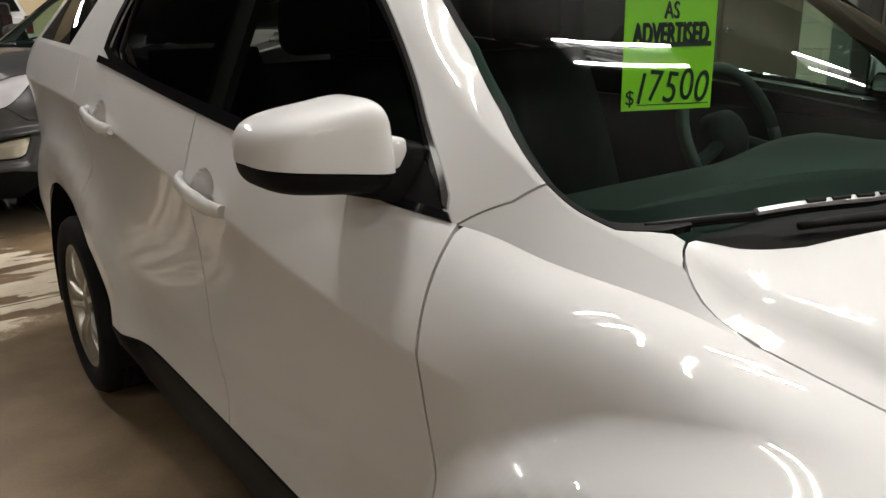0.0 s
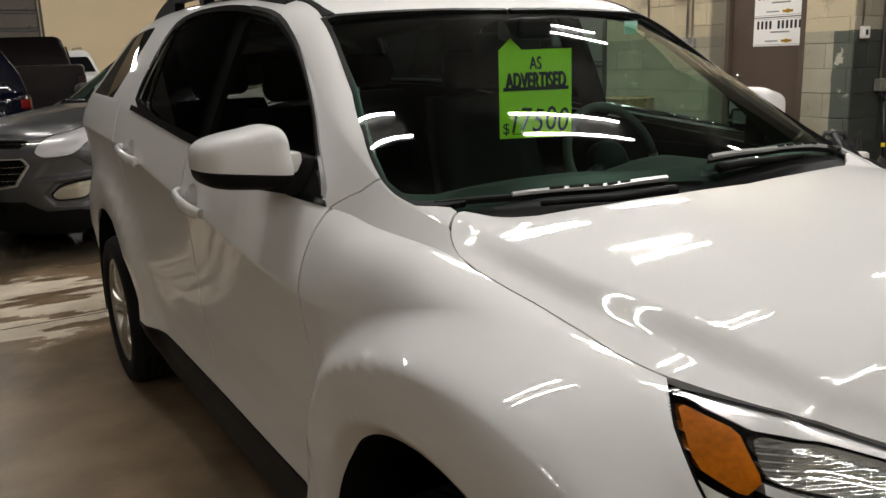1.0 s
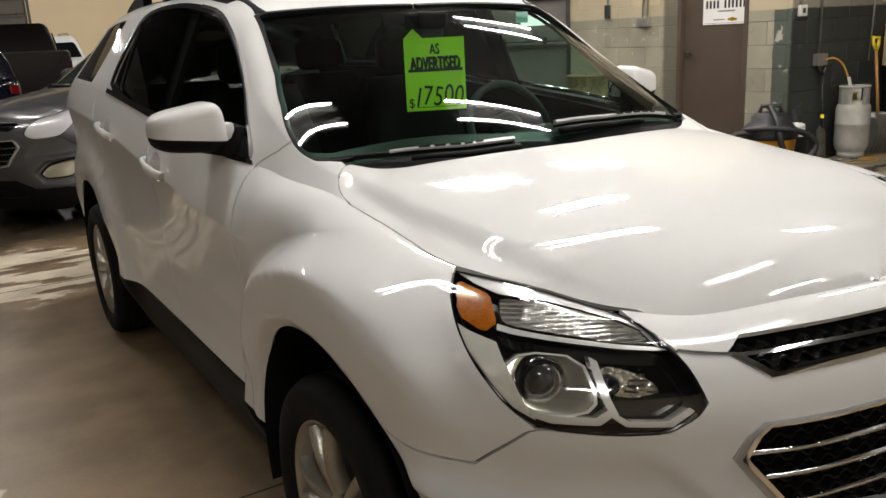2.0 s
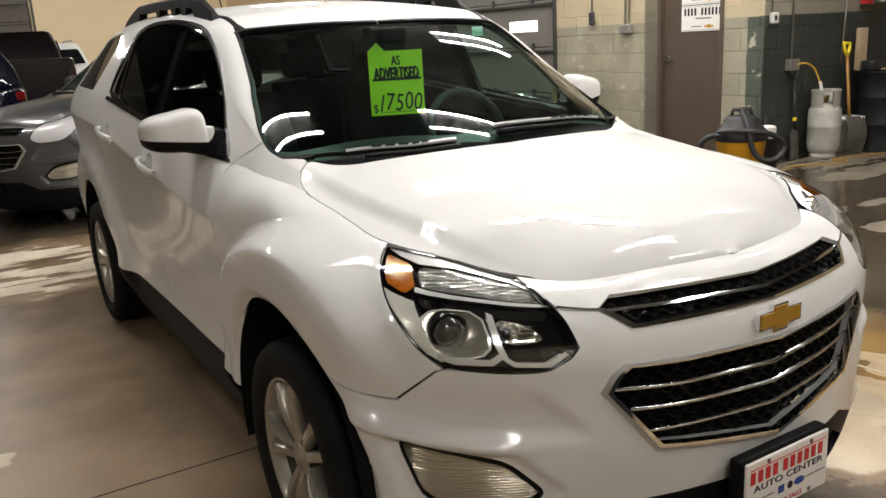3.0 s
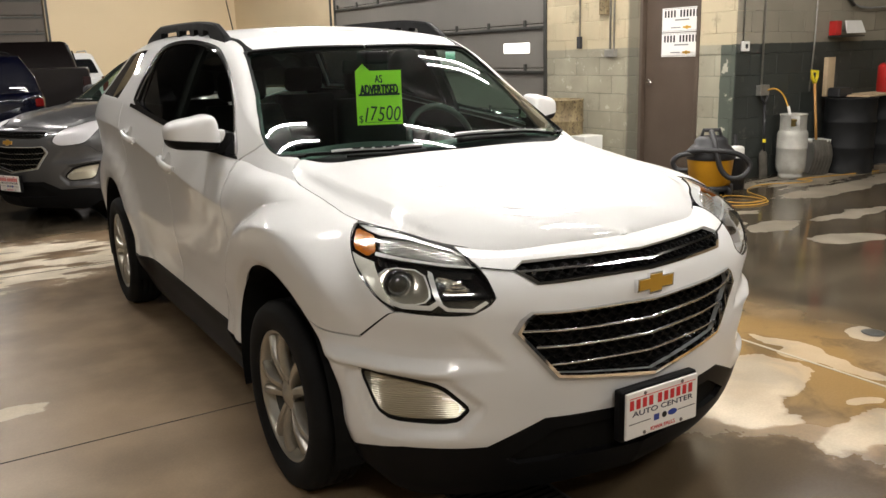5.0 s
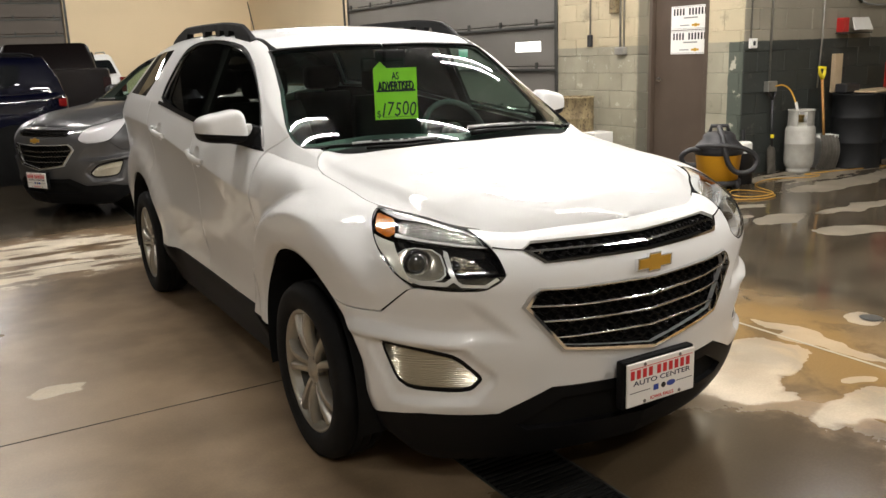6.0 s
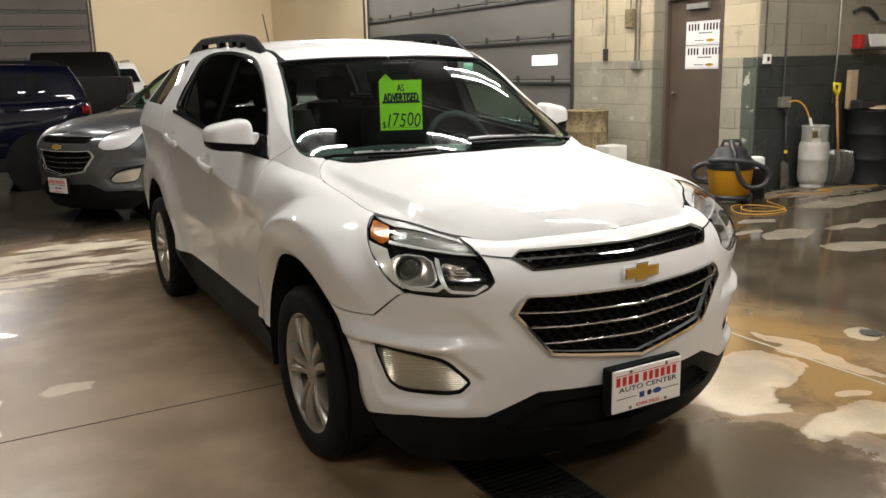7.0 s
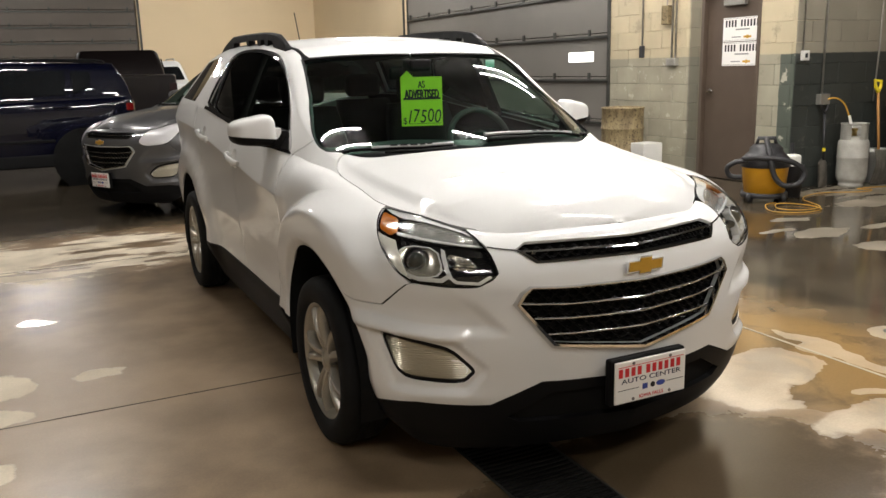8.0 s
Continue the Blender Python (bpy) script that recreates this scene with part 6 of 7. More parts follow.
def cabin(car):
    bm = bmesh.new()
    rows = []
    for i in range(13):
        t = i / 12
        y, z = 0.34 + 0.48 * t, 1.085 + 0.02 * math.sin(math.pi * t) - 0.10 * max(0, t - 0.75) ** 2 * 16 * 0.25
        rows.append([bm.verts.new((x, y - 0.10 * (1 - (x / 0.7) ** 2) * (1 - t), z + 0.035 * math.exp(-((x - 0.36) / 0.16) ** 2) * step(0.5, 0.9, t) - 0.03 * (abs(x) / 0.7) ** 4)) for x in np.linspace(-0.70, 0.70, 23)])
    rows.append([bm.verts.new((x, 0.83, 0.72)) for x in np.linspace(-0.70, 0.70, 23)])
    for a, b in zip(rows, rows[1:]):
        for k in range(22):
            bm.faces.new((a[k], a[k + 1], b[k + 1], b[k]))
    dash = part("dashboard", bm, CABIN, car, "black dashboard", smooth=50)
    part("cabin_floor", boxed(-0.74, 0.74, 0.5, 3.5, 0.36, 0.42), CABIN, car)
    for sgn in (-1, 1):
        part("door_card", boxed(sgn * 0.80, sgn * 0.815, 0.6, 2.9, 0.42, 1.10, 0.004, 1), CABIN, car)
    for x in (-0.37, 0.37):
        seat(car, x, 1.30)
        seat(car, x, 2.25)
    part("load_cover", boxed(-0.70, 0.70, 2.85, 3.5, 1.05, 1.09, 0.01), CABIN, car)
    m = pose(0.40, 0.97, 1.085, 66, 0, 0)
    ring = [m @ Vector((0.185 * math.cos(t), 0.185 * math.sin(t), 0)) for t in np.linspace(0, 2 * math.pi, 40)]
    sw = part("steering_wheel", tube(bmesh.new(), ring, 0.016, 10), CABIN_GREY, car, "black steering wheel", smooth=60)
    part("wheel_boss", lathe(bmesh.new(), [(0.075, -0.05), (0.07, 0.0), (0.04, 0.02), (0.0005, 0.022)], m, 24), CABIN, sw, smooth=50)
    for a in (-20, 200, 270):
        part("wheel_arm", tube(bmesh.new(), [m @ Vector((0.05 * math.cos(radians(a)), 0.05 * math.sin(radians(a)), -0.01)), m @ Vector((0.18 * math.cos(radians(a)), 0.18 * math.sin(radians(a)), 0))], 0.018, 8), CABIN, sw)
    rv = part("inside_mirror", boxed(-0.12, 0.12, 0.985, 1.015, 1.435, 1.50, 0.012, 3), CABIN, car, "black inside mirror", smooth=60)
    part("mirror_stalk", tube(bmesh.new(), [(0, 0.99, 1.49), (0, 0.965, 1.535)], 0.012, 8), CABIN, rv)
    part("sensor_cover", boxed(-0.06, 0.06, 0.86, 0.97, 1.475, 1.535, 0.012), CABIN, car)
    part("inspection_sticker", boxed(0.43, 0.485, 0.955, 0.958, 1.485, 1.525), STICKER, car, "small pale sticker inside the windscreen")


STICKER = material("pale_sticker", (0.35, 0.62, 0.52), 0.5)

white_car = crossover()

# price card behind the windscreen
card = thing("price_card", pose(-0.003, 0.863, 1.322, 90, 0, -23.5), "neon green price card hung behind the windscreen", "price card")
part("card", prism(bmesh.new(), [(-0.107, -0.125), (0.107, -0.125), (0.107, 0.125), (-0.04, 0.125), (-0.072, 0.158), (-0.107, 0.125)], 0.0012), CARD_GREEN, card)
lettering("AS", 0.050, INK, card, pose(0.0, 0.086, 0.0018), name="word", squeeze=0.62)
lettering("AS", 0.050, INK, card, pose(0.002, 0.084, 0.0018), name="word", squeeze=0.62)
for dx, dy in ((0, 0), (0.0015, -0.0015), (0.003, -0.003), (0.0045, -0.0045), (0.0015, 0)):
    lettering("ADVERTISED", 0.062, INK, card, pose(dx, 0.038 + dy, 0.0018), name="word", squeeze=0.50)
part("word_shadow", boxed(-0.095, 0.098, 0.010, 0.020, 0.0012, 0.0022), INK, card)
lettering("$", 0.046, INK, card, pose(-0.088, -0.098, 0.0018), name="word", squeeze=0.9)
for x, d, r in ((-0.062, "1", -3), (-0.030, "7", 2), (0.008, "5", -2), (0.046, "0", 3), (0.082, "0", -2)):
    lettering(d, 0.098, INK, card, pose(x, -0.078 + 0.003 * r / 3, 0.0018, 0, 0, -8 + r), name="figure", squeeze=0.72)
part("underline", boxed(-0.07, 0.10, -0.114, -0.112, 0.0012, 0.002), INK, card)

# the grey car of the same kind, parked behind
grey_car = copy_thing(white_car, pose(-0.421, 6.785, 0, 0, 0, -61.74))
tagged(grey_car, "dusty dark grey crossover with chrome grille parked at an angle", "car")
for o in grey_car.children_recursive:
    if o.type == "MESH" and o.data.materials[0] == WHITE_PAINT:
        o.material_slots[0].link = "OBJECT"
        o.material_slots[0].material = GREY_PAINT
    elif o.type == "MESH" and o.data.materials[0] in (CLEAR,):
        o.material_slots[0].link = "OBJECT"
        o.material_slots[0].material = FROSTED


# ---- blocks of the walls beside the brown door, laid in half bond ----
def block_mesh(w, h, d, mat):
    me = bpy.data.meshes.new("concrete_block")
    bm = boxed(0, w, 0, d, 0, h, 0.0035, 1)
    bm.to_mesh(me)
    bm.free()
    me.materials.append(mat)
    return me


def lay_blocks(parent, start, length, turn, mats, top=2.7):
    """Courses of blocks from start along the wall; mats(x) gives the paint at a distance along it."""
    cache = {}
    course, pitch = 0.236, 0.47
    for r in range(int(top / course)):
        x = 0.0
        first = pitch / 2 if r % 2 else pitch
        while x < length - 0.02:
            w = min(first if x == 0 else pitch, length - x)
            mat = mats(x + w / 2)
            key = (round(w, 3), mat.name)
            if key not in cache:
                cache[key] = block_mesh(w - 0.005, course - 0.005, 0.05, mat)
            ob = new("concrete_block", cache[key])
            ob.parent = parent
            ob.matrix_basis = pose(*start, 0, 0, turn) @ pose(x, random.uniform(-0.0012, 0.0012), r * course + 0.003)
            x += w


# ---- things along the walls ----
BLACK_PLASTIC = material("black_plastic", (0.02, 0.02, 0.022), 0.45, vary=0.2, bump=0.05)
YELLOW = material("yellow_plastic", (0.62, 0.30, 0.012), 0.4, vary=0.1)
BRIGHT_YELLOW = material("bright_yellow", (0.75, 0.60, 0.02), 0.4, vary=0.06)
TANK_GREY = material("tank_paint", (0.36, 0.35, 0.31), 0.45, vary=0.22, scale=8, bump=0.06)
DRUM_BLACK = material("drum_paint", (0.012, 0.0125, 0.013), 0.55, spec=0.16, vary=0.35, scale=6, bump=0.06)
def rusty_material():
    """Ochre paint, eaten by brown rust in runs and spots."""
    m = bpy.data.materials.new("rusty_ochre")
    m.use_nodes = True
    nt, p = mix_nodes(m)
    pos = node(nt, "NewGeometry").outputs["Position"]
    tall = node(nt, "Mapping", Vector=pos)
    tall.inputs["Scale"].default_value = (1.0, 1.0, 0.35)
    runs = node(nt, "TexNoise", Vector=tall.outputs[0], Scale=13.0, Detail=6.0, Roughness=0.65)
    spots = node(nt, "TexNoise", Vector=pos, Scale=34.0, Detail=5.0, Roughness=0.7)
    col = blend(nt, ramp(nt, runs.outputs["Fac"], 0.35, 0.7), (0.25, 0.195, 0.10), (0.13, 0.095, 0.048))
    col = blend(nt, ramp(nt, spots.outputs["Fac"], 0.53, 0.62), col, (0.062, 0.038, 0.020))
    nt.links.new(col, p.inputs["Base Color"])
    p.inputs["Roughness"].default_value = 0.75
    bump = node(nt, "Bump", Height=spots.outputs["Fac"], Strength=0.3, Distance=0.004)
    nt.links.new(bump.outputs[0], p.inputs["Normal"])
    return m


RUSTY = rusty_material()
WOOD = material("ash_handle", (0.42, 0.21, 0.06), 0.5, vary=0.15, scale=14)
CARDBOARD = material("cardboard", (0.42, 0.32, 0.20), 0.8, vary=0.12)
TIMBER = material("old_timber", (0.10, 0.075, 0.05), 0.8, vary=0.3, scale=9, bump=0.3)
RED = material("red_paint", (0.42, 0.018, 0.015), 0.4, vary=0.15)
WORN_STEEL = material("shovel_steel", (0.25, 0.23, 0.20), 0.5, metal=0.4, vary=0.35, scale=9)
WHITE_PLASTIC = material("white_plastic", (0.68, 0.67, 0.63), 0.45, vary=0.05)
CORD = material("yellow_cord", (0.50, 0.27, 0.03), 0.5, vary=0.1)


def smooth_line(pts, n=6):
    out = []
    for i in range(len(pts) - 1):
        p = [Vector(pts[max(0, min(len(pts) - 1, j))]) for j in (i - 1, i, i + 1, i + 2)]
        for k in range(n):
            t = k / n
            out.append(0.5 * (2 * p[1] + (p[2] - p[0]) * t + (2 * p[0] - 5 * p[1] + 4 * p[2] - p[3]) * t * t + (3 * p[1] - p[0] - 3 * p[2] + p[3]) * t ** 3))
    return out + [Vector(pts[-1])]


tank = thing("gas_cylinder", pose(6.64, 3.40, 0, 0, 0, 35), "dull grey steel gas cylinder with open collar by the wall", "gas cylinder")
part("shell", lathe(bmesh.new(), [(0.12, 0.0), (0.135, 0.0), (0.135, 0.04), (0.125, 0.045), (0.15, 0.07), (0.165, 0.12), (0.168, 0.17), (0.168, 0.335), (0.171, 0.34), (0.171, 0.352), (0.168, 0.357), (0.168, 0.49), (0.160, 0.53), (0.135, 0.56), (0.06, 0.585), (0.0005, 0.59)], n=40), TANK_GREY, tank, smooth=40)
for a0, a1 in ((-60, 15), (60, 135), (180, 260)):
    bm = bmesh.new()
    rows = [[bm.verts.new((r * math.cos(radians(a)), r * math.sin(radians(a)), z)) for r, z in ((0.146, 0.54), (0.146, 0.72), (0.149, 0.725), (0.140, 0.725), (0.140, 0.54))] for a in np.linspace(a0 - 90, a1 - 90, 10)]
    for a, b in zip(rows, rows[1:]):
        for k in range(4):
            bm.faces.new((a[k], b[k], b[k + 1], a[k + 1]))
    part("collar", bm, TANK_GREY, tank, smooth=50)
part("collar_ring", tube(bmesh.new(), [(0.144 * math.cos(t), 0.144 * math.sin(t), 0.725) for t in np.linspace(0, 2 * math.pi, 33)], 0.010, 8), TANK_GREY, tank, smooth=60)
part("valve", lathe(bmesh.new(), [(0.03, 0.59), (0.025, 0.64), (0.035, 0.645), (0.035, 0.67), (0.0005, 0.675)], n=16), material("brass", (0.45, 0.32, 0.12), 0.35, metal=1.0, vary=0.2), tank, smooth=40)
part("warning_label", boxed(-0.01, 0.07, -0.158, -0.150, 0.60, 0.625), INK, tank, "small black label")

spade = thing("spade", pose(6.30, 3.50, 0, -6, 4, 0), "black-handled steel spade leaning on the wall", "spade")
part("shaft", tube(bmesh.new(), [(0, 0, 0.32), (0, 0, 0.88)], 0.017, 10), BLACK_PLASTIC, spade, smooth=60)
part("collar", tube(bmesh.new(), [(0, 0, 0.42), (0, 0, 0.46)], 0.020, 10), BRIGHT_YELLOW, spade)
part("grip", tube(bmesh.new(), [(0, 0, 0.86), (-0.05, 0, 0.93), (-0.055, 0, 0.99), (0.055, 0, 0.99), (0.05, 0, 0.93), (0, 0, 0.86)], 0.017, 8), BLACK_PLASTIC, spade, smooth=60)
bm = bmesh.new()
rows = [[bm.verts.new((w * k, -0.012 + 0.02 * k * k + 0.03 * (z - 0.15), z)) for k in (-1, -0.5, 0, 0.5, 1)] for w, z in ((0.075, 0.006), (0.078, 0.1), (0.078, 0.26), (0.07, 0.30), (0.02, 0.34))]
for a, b in zip(rows, rows[1:]):
    for k in range(4):
        bm.faces.new((a[k], a[k + 1], b[k + 1], b[k]))
bmesh.ops.solidify(bm, geom=bm.faces[:], thickness=0.003)
part("blade", bm, WORN_STEEL, spade, smooth=60)

snow = thing("snow_shovel", pose(6.99, 3.30, 0, -8, 5, 0), "grey ribbed snow shovel with wooden shaft and yellow grip", "snow shovel")
part("shaft", tube(bmesh.new(), [(0, 0, 0.36), (0, 0.02, 1.12)], 0.016, 10), WOOD, snow, "varnished wooden shaft", smooth=60)
part("grip", tube(bmesh.new(), [(0, 0.02, 1.08), (-0.045, 0.02, 1.15), (-0.055, 0.02, 1.215), (0.055, 0.02, 1.215), (0.045, 0.02, 1.15), (0, 0.02, 1.08)], 0.02, 8), BRIGHT_YELLOW, snow, "yellow grip", smooth=60)
bm = bmesh.new()
rows = [[bm.verts.new((0.19 * k * (1 - 0.12 * t), -0.02 - 0.08 * math.sin(math.pi * t * 0.8) + 0.008 * math.cos(k * 18), 0.008 + 0.40 * t)) for k in np.linspace(-1, 1, 29)] for t in np.linspace(0, 1, 9)]
for a, b in zip(rows, rows[1:]):
    for k in range(28):
        bm.faces.new((a[k], a[k + 1], b[k + 1], b[k]))
bmesh.ops.solidify(bm, geom=bm.faces[:], thickness=0.005)
part("blade", bm, WORN_STEEL, snow, smooth=60)


def drum(x, y, mat, label, lid=True):
    d = thing("drum", pose(x, y, 0), label, "drum", "drums")
    prof = [(0.27, 0.0), (0.292, 0.0), (0.292, 0.012), (0.285, 0.02), (0.285, 0.28), (0.294, 0.295), (0.294, 0.31), (0.285, 0.325), (0.285, 0.58), (0.294, 0.595), (0.294, 0.61), (0.285, 0.625), (0.285, 0.86), (0.293, 0.868), (0.293, 0.885), (0.27, 0.885), (0.268, 0.872), (0.0005, 0.872)]
    part("barrel", lathe(bmesh.new(), prof, n=48), mat, d, smooth=35)
    part("bung", lathe(bmesh.new(), [(0.03, 0.872), (0.03, 0.885), (0.0005, 0.887)], Matrix.Translation((0.16, 0.05, 0)), 12), mat, d)
    return d


drum(7.52, 3.27, DRUM_BLACK, "black steel drum with boards on its lid by the wall")
drum(8.17, 3.25, DRUM_BLACK, "black steel drum standing beside another drum")
drum(5.46, 6.12, RUSTY, "rusty ochre steel drum against the block wall")
lid = thing("board", pose(7.80, 3.22, 0.889, 0, 0, 4), "brown cardboard sheet lying on the drums", "cardboard")
part("sheet", boxed(-0.35, 0.42, -0.18, 0.2, 0.0, 0.022, 0.003, 1), CARDBOARD, lid)
tb = thing("tool_block", pose(7.42, 3.36, 0.887), "dark grease tub standing on the drum", "tub")
part("tub", boxed(-0.13, 0.13, -0.08, 0.08, 0, 0.11, 0.02, 2), BLACK_PLASTIC, tb)
po = thing("timber_post", pose(7.42, 3.52, 0.889), "short pale timber offcut standing on the drum", "timber")
part("offcut", boxed(-0.07, 0.07, -0.03, 0.03, 0, 0.46, 0.004, 1), CARDBOARD, po)
can = thing("fuel_can", pose(8.22, 3.25, 0.912), "red metal fuel can on a drum", "fuel can")
part("body", lathe(bmesh.new(), [(0.12, 0), (0.13, 0.01), (0.13, 0.30), (0.125, 0.31), (0.10, 0.34), (0.03, 0.36), (0.0005, 0.362)], n=32), RED, can, smooth=40)
part("handle", tube(bmesh.new(), [(-0.10, 0, 0.33), (-0.08, 0, 0.40), (0.08, 0, 0.40), (0.10, 0, 0.33)], 0.009, 8), STEEL_NUT, can, smooth=60)
ex = thing("wall_box", pose(7.62, 3.64, 1.60), "red wall box with white papers on its shelf", "wall box")
part("box", boxed(-0.09, 0.02, -0.10, 0, 0, 0.17, 0.01), RED, ex)
part("shelf", boxed(-0.10, 0.40, -0.16, 0, -0.02, -0.004, 0.003, 1), STEEL_DARK, ex)
part("papers", prism(bmesh.new(), [(0.08, 0.02), (0.44, 0.02), (0.37, 0.17), (0.06, 0.17)], 0.02, pose(0, -0.13, 0.0, 80, 0, 0)), WHITE_PLASTIC, ex, "tilted white papers")
pail = thing("pail", pose(7.16, 3.44, 0), "white plastic pail behind the snow shovel", "pail")
part("body", lathe(bmesh.new(), [(0.12, 0), (0.135, 0.01), (0.15, 0.36), (0.157, 0.365), (0.157, 0.40), (0.0005, 0.402)], n=32), WHITE_PLASTIC, pail, smooth=40)
plank = thing("timber_beam", pose(8.3, 2.98, 0, 0, 0, 8), "old dark timber beam lying on the floor", "timber")
part("beam", boxed(-0.6, 0.9, -0.06, 0.06, 0, 0.09, 0.006, 1), TIMBER, plank)
part("beam", boxed(-0.5, 0.9, 0.07, 0.17, 0, 0.07, 0.006, 1), TIMBER, plank)

vac = thing("shop_vacuum", pose(5.10, 3.26, 0, 0, 0, -40) @ Matrix.Scale(1.0, 4), "yellow and black workshop vacuum cleaner with coiled hose", "vacuum cleaner")
part("tub", lathe(bmesh.new(), [(0.19, 0.07), (0.205, 0.075), (0.235, 0.36), (0.24, 0.37), (0.24, 0.385), (0.2, 0.385)], n=40), YELLOW, vac, "yellow tub", smooth=40)
part("lid", lathe(bmesh.new(), [(0.25, 0.37), (0.255, 0.40), (0.245, 0.45), (0.20, 0.50), (0.17, 0.525), (0.165, 0.565), (0.12, 0.605), (0.0005, 0.615)], n=40), BLACK_PLASTIC, vac, "black motor lid", smooth=45)
part("carry_handle", tube(bmesh.new(), [(-0.10, 0, 0.58), (-0.08, 0, 0.665), (0.08, 0, 0.665), (0.10, 0, 0.58)], 0.022, 8), BLACK_PLASTIC, vac, smooth=60)
part("skirt", lathe(bmesh.new(), [(0.21, 0.045), (0.24, 0.05), (0.235, 0.10), (0.205, 0.10)], n=40), BLACK_PLASTIC, vac, smooth=40)
for a in range(45, 405, 90):
    part("castor", lathe(bmesh.new(), [(0.0005, -0.02), (0.045, -0.018), (0.048, 0), (0.045, 0.018), (0.0005, 0.02)], pose(0.23 * math.cos(radians(a)), 0.23 * math.sin(radians(a)), 0.048, 90, 0, a), 20), BLACK_PLASTIC, vac, smooth=40)
for pts in ([(-0.20, -0.18, 0.44), (-0.32, -0.17, 0.43), (-0.40, -0.15, 0.36), (-0.36, -0.15, 0.28), (-0.25, -0.17, 0.27)],
            [(-0.25, -0.16, 0.46), (-0.12, -0.27, 0.485), (0.08, -0.30, 0.475), (0.25, -0.26, 0.43), (0.35, -0.24, 0.33), (0.29, -0.27, 0.22), (0.15, -0.30, 0.205), (0.06, -0.305, 0.29), (0.02, -0.30, 0.42), (0.0, -0.25, 0.55), (-0.01, -0.12, 0.635), (0.0, 0.06, 0.65)]):
    line = smooth_line(pts, 12)
    part("hose", tube(bmesh.new(), line, [0.026 + 0.0025 * (i % 2) for i in range(len(line))], 10), BLACK_PLASTIC, vac, "black corrugated hose", smooth=30)
bin_ = thing("waste_bin", pose(5.52, 3.30, 0), "small black bin with a white bag beside the vacuum", "bin")
part("body", lathe(bmesh.new(), [(0.11, 0), (0.12, 0.005), (0.14, 0.34), (0.145, 0.345), (0.135, 0.345), (0.11, 0.02), (0.0005, 0.02)], n=28), BLACK_PLASTIC, bin_, smooth=40)
part("bag", box(bmesh.new(), -0.09, 0.10, -0.07, 0.07, 0.10, 0.46, 0.03, 2), WHITE_PLASTIC, bin_, "white paper bag", smooth=60)
part("wand", tube(bmesh.new(), [(0.05, -0.02, 0.05), (0.07, 0.05, 0.58)], 0.022, 8), BLACK_PLASTIC, bin_)
cart = thing("carton", pose(5.55, 5.72, 0), "low white carton beside the rusty drum", "carton")
part("body", boxed(-0.16, 0.16, -0.14, 0.14, 0, 0.42, 0.006, 1), WHITE_PLASTIC, cart)


cord = thing("extension_cord", Matrix(), "yellow extension cord lying in loops on the floor", "cord")
part("cable", tube(bmesh.new(), smooth_line([(5.05, 3.05, 0.01), (4.84, 2.99, 0.01), (4.62, 2.70, 0.01), (4.80, 2.50, 0.01), (5.10, 2.52, 0.012), (5.16, 2.80, 0.012), (4.98, 2.95, 0.02), (4.75, 2.75, 0.02), (4.86, 2.56, 0.02), (5.2, 2.62, 0.012), (5.45, 3.05, 0.01), (5.9, 3.22, 0.01), (6.35, 3.02, 0.01), (6.55, 3.05, 0.01), (6.5, 3.2, 0.01), (6.95, 3.12, 0.01), (7.6, 3.0, 0.01), (8.6, 2.95, 0.01)]), 0.0055, 8), CORD, cord, smooth=60)
lead = thing("gas_hose", Matrix(), "yellow hose hanging from a wall box to the cylinder", "hose")
part("tube", tube(bmesh.new(), smooth_line([(6.36, 3.60, 1.0), (6.46, 3.54, 1.02), (6.56, 3.50, 0.95), (6.60, 3.45, 0.80), (6.61, 3.42, 0.70)]), 0.010, 8), CORD, lead, smooth=60)
part("sleeve", tube(bmesh.new(), [(6.598, 3.45, 0.82), (6.612, 3.42, 0.68)], 0.017, 8), WHITE_PLASTIC, lead)


def conduit(name, m, pieces, boxes, label):
    c = thing(name, m, label, "conduit")
    for pts, r in pieces:
        part("pipe", tube(bmesh.new(), pts, r, 8), GALV, c, smooth=60)
    for x0, x1, z0, z1, d, mat in boxes:
        part("outlet_box", boxed(x0, x1, -d, 0, z0, z1, 0.006, 1), mat, c)
    return c


EAST = pose(5.898, 0, 0, 0, 0, -90)
conduit("conduit", EAST @ pose(-6.25, 0, 0), [([(0, -0.02, 1.62), (0, -0.02, CEILING)], 0.012)], [(-0.035, 0.035, 1.54, 1.70, 0.05, BLACK_PLASTIC)], "grey conduit down to a black switch on the block wall")
conduit("conduit", EAST @ pose(-5.62, 0, 0), [([(-0.03, -0.02, 1.50), (-0.03, -0.02, CEILING)], 0.014), ([(0.04, -0.02, 1.50), (0.04, -0.02, CEILING)], 0.012)], [(-0.09, 0.09, 1.42, 1.52, 0.07, GALV)], "pair of grey conduits down to a metal outlet box")
conduit("fire_bell", EAST @ pose(-5.75, 0, 0), [([(0, -0.03, 2.1), (0, -0.03, 2.6)], 0.010)], [(-0.06, 0.06, 1.96, 2.20, 0.08, RUSTY)], "rusty pull box with loose wires on the wall")
SOUTH = pose(0, 3.648, 0)
conduit("thermostat", SOUTH @ pose(6.02, 0, 0), [([(-0.03, -0.015, 1.56), (-0.03, -0.015, CEILING)], 0.008)], [(-0.055, 0.055, 1.45, 1.56, 0.04, WHITE_PLASTIC), (-0.02, 0.02, 1.48, 1.53, 0.046, BLACK_PLASTIC)], "white thermostat on the tan and green wall")
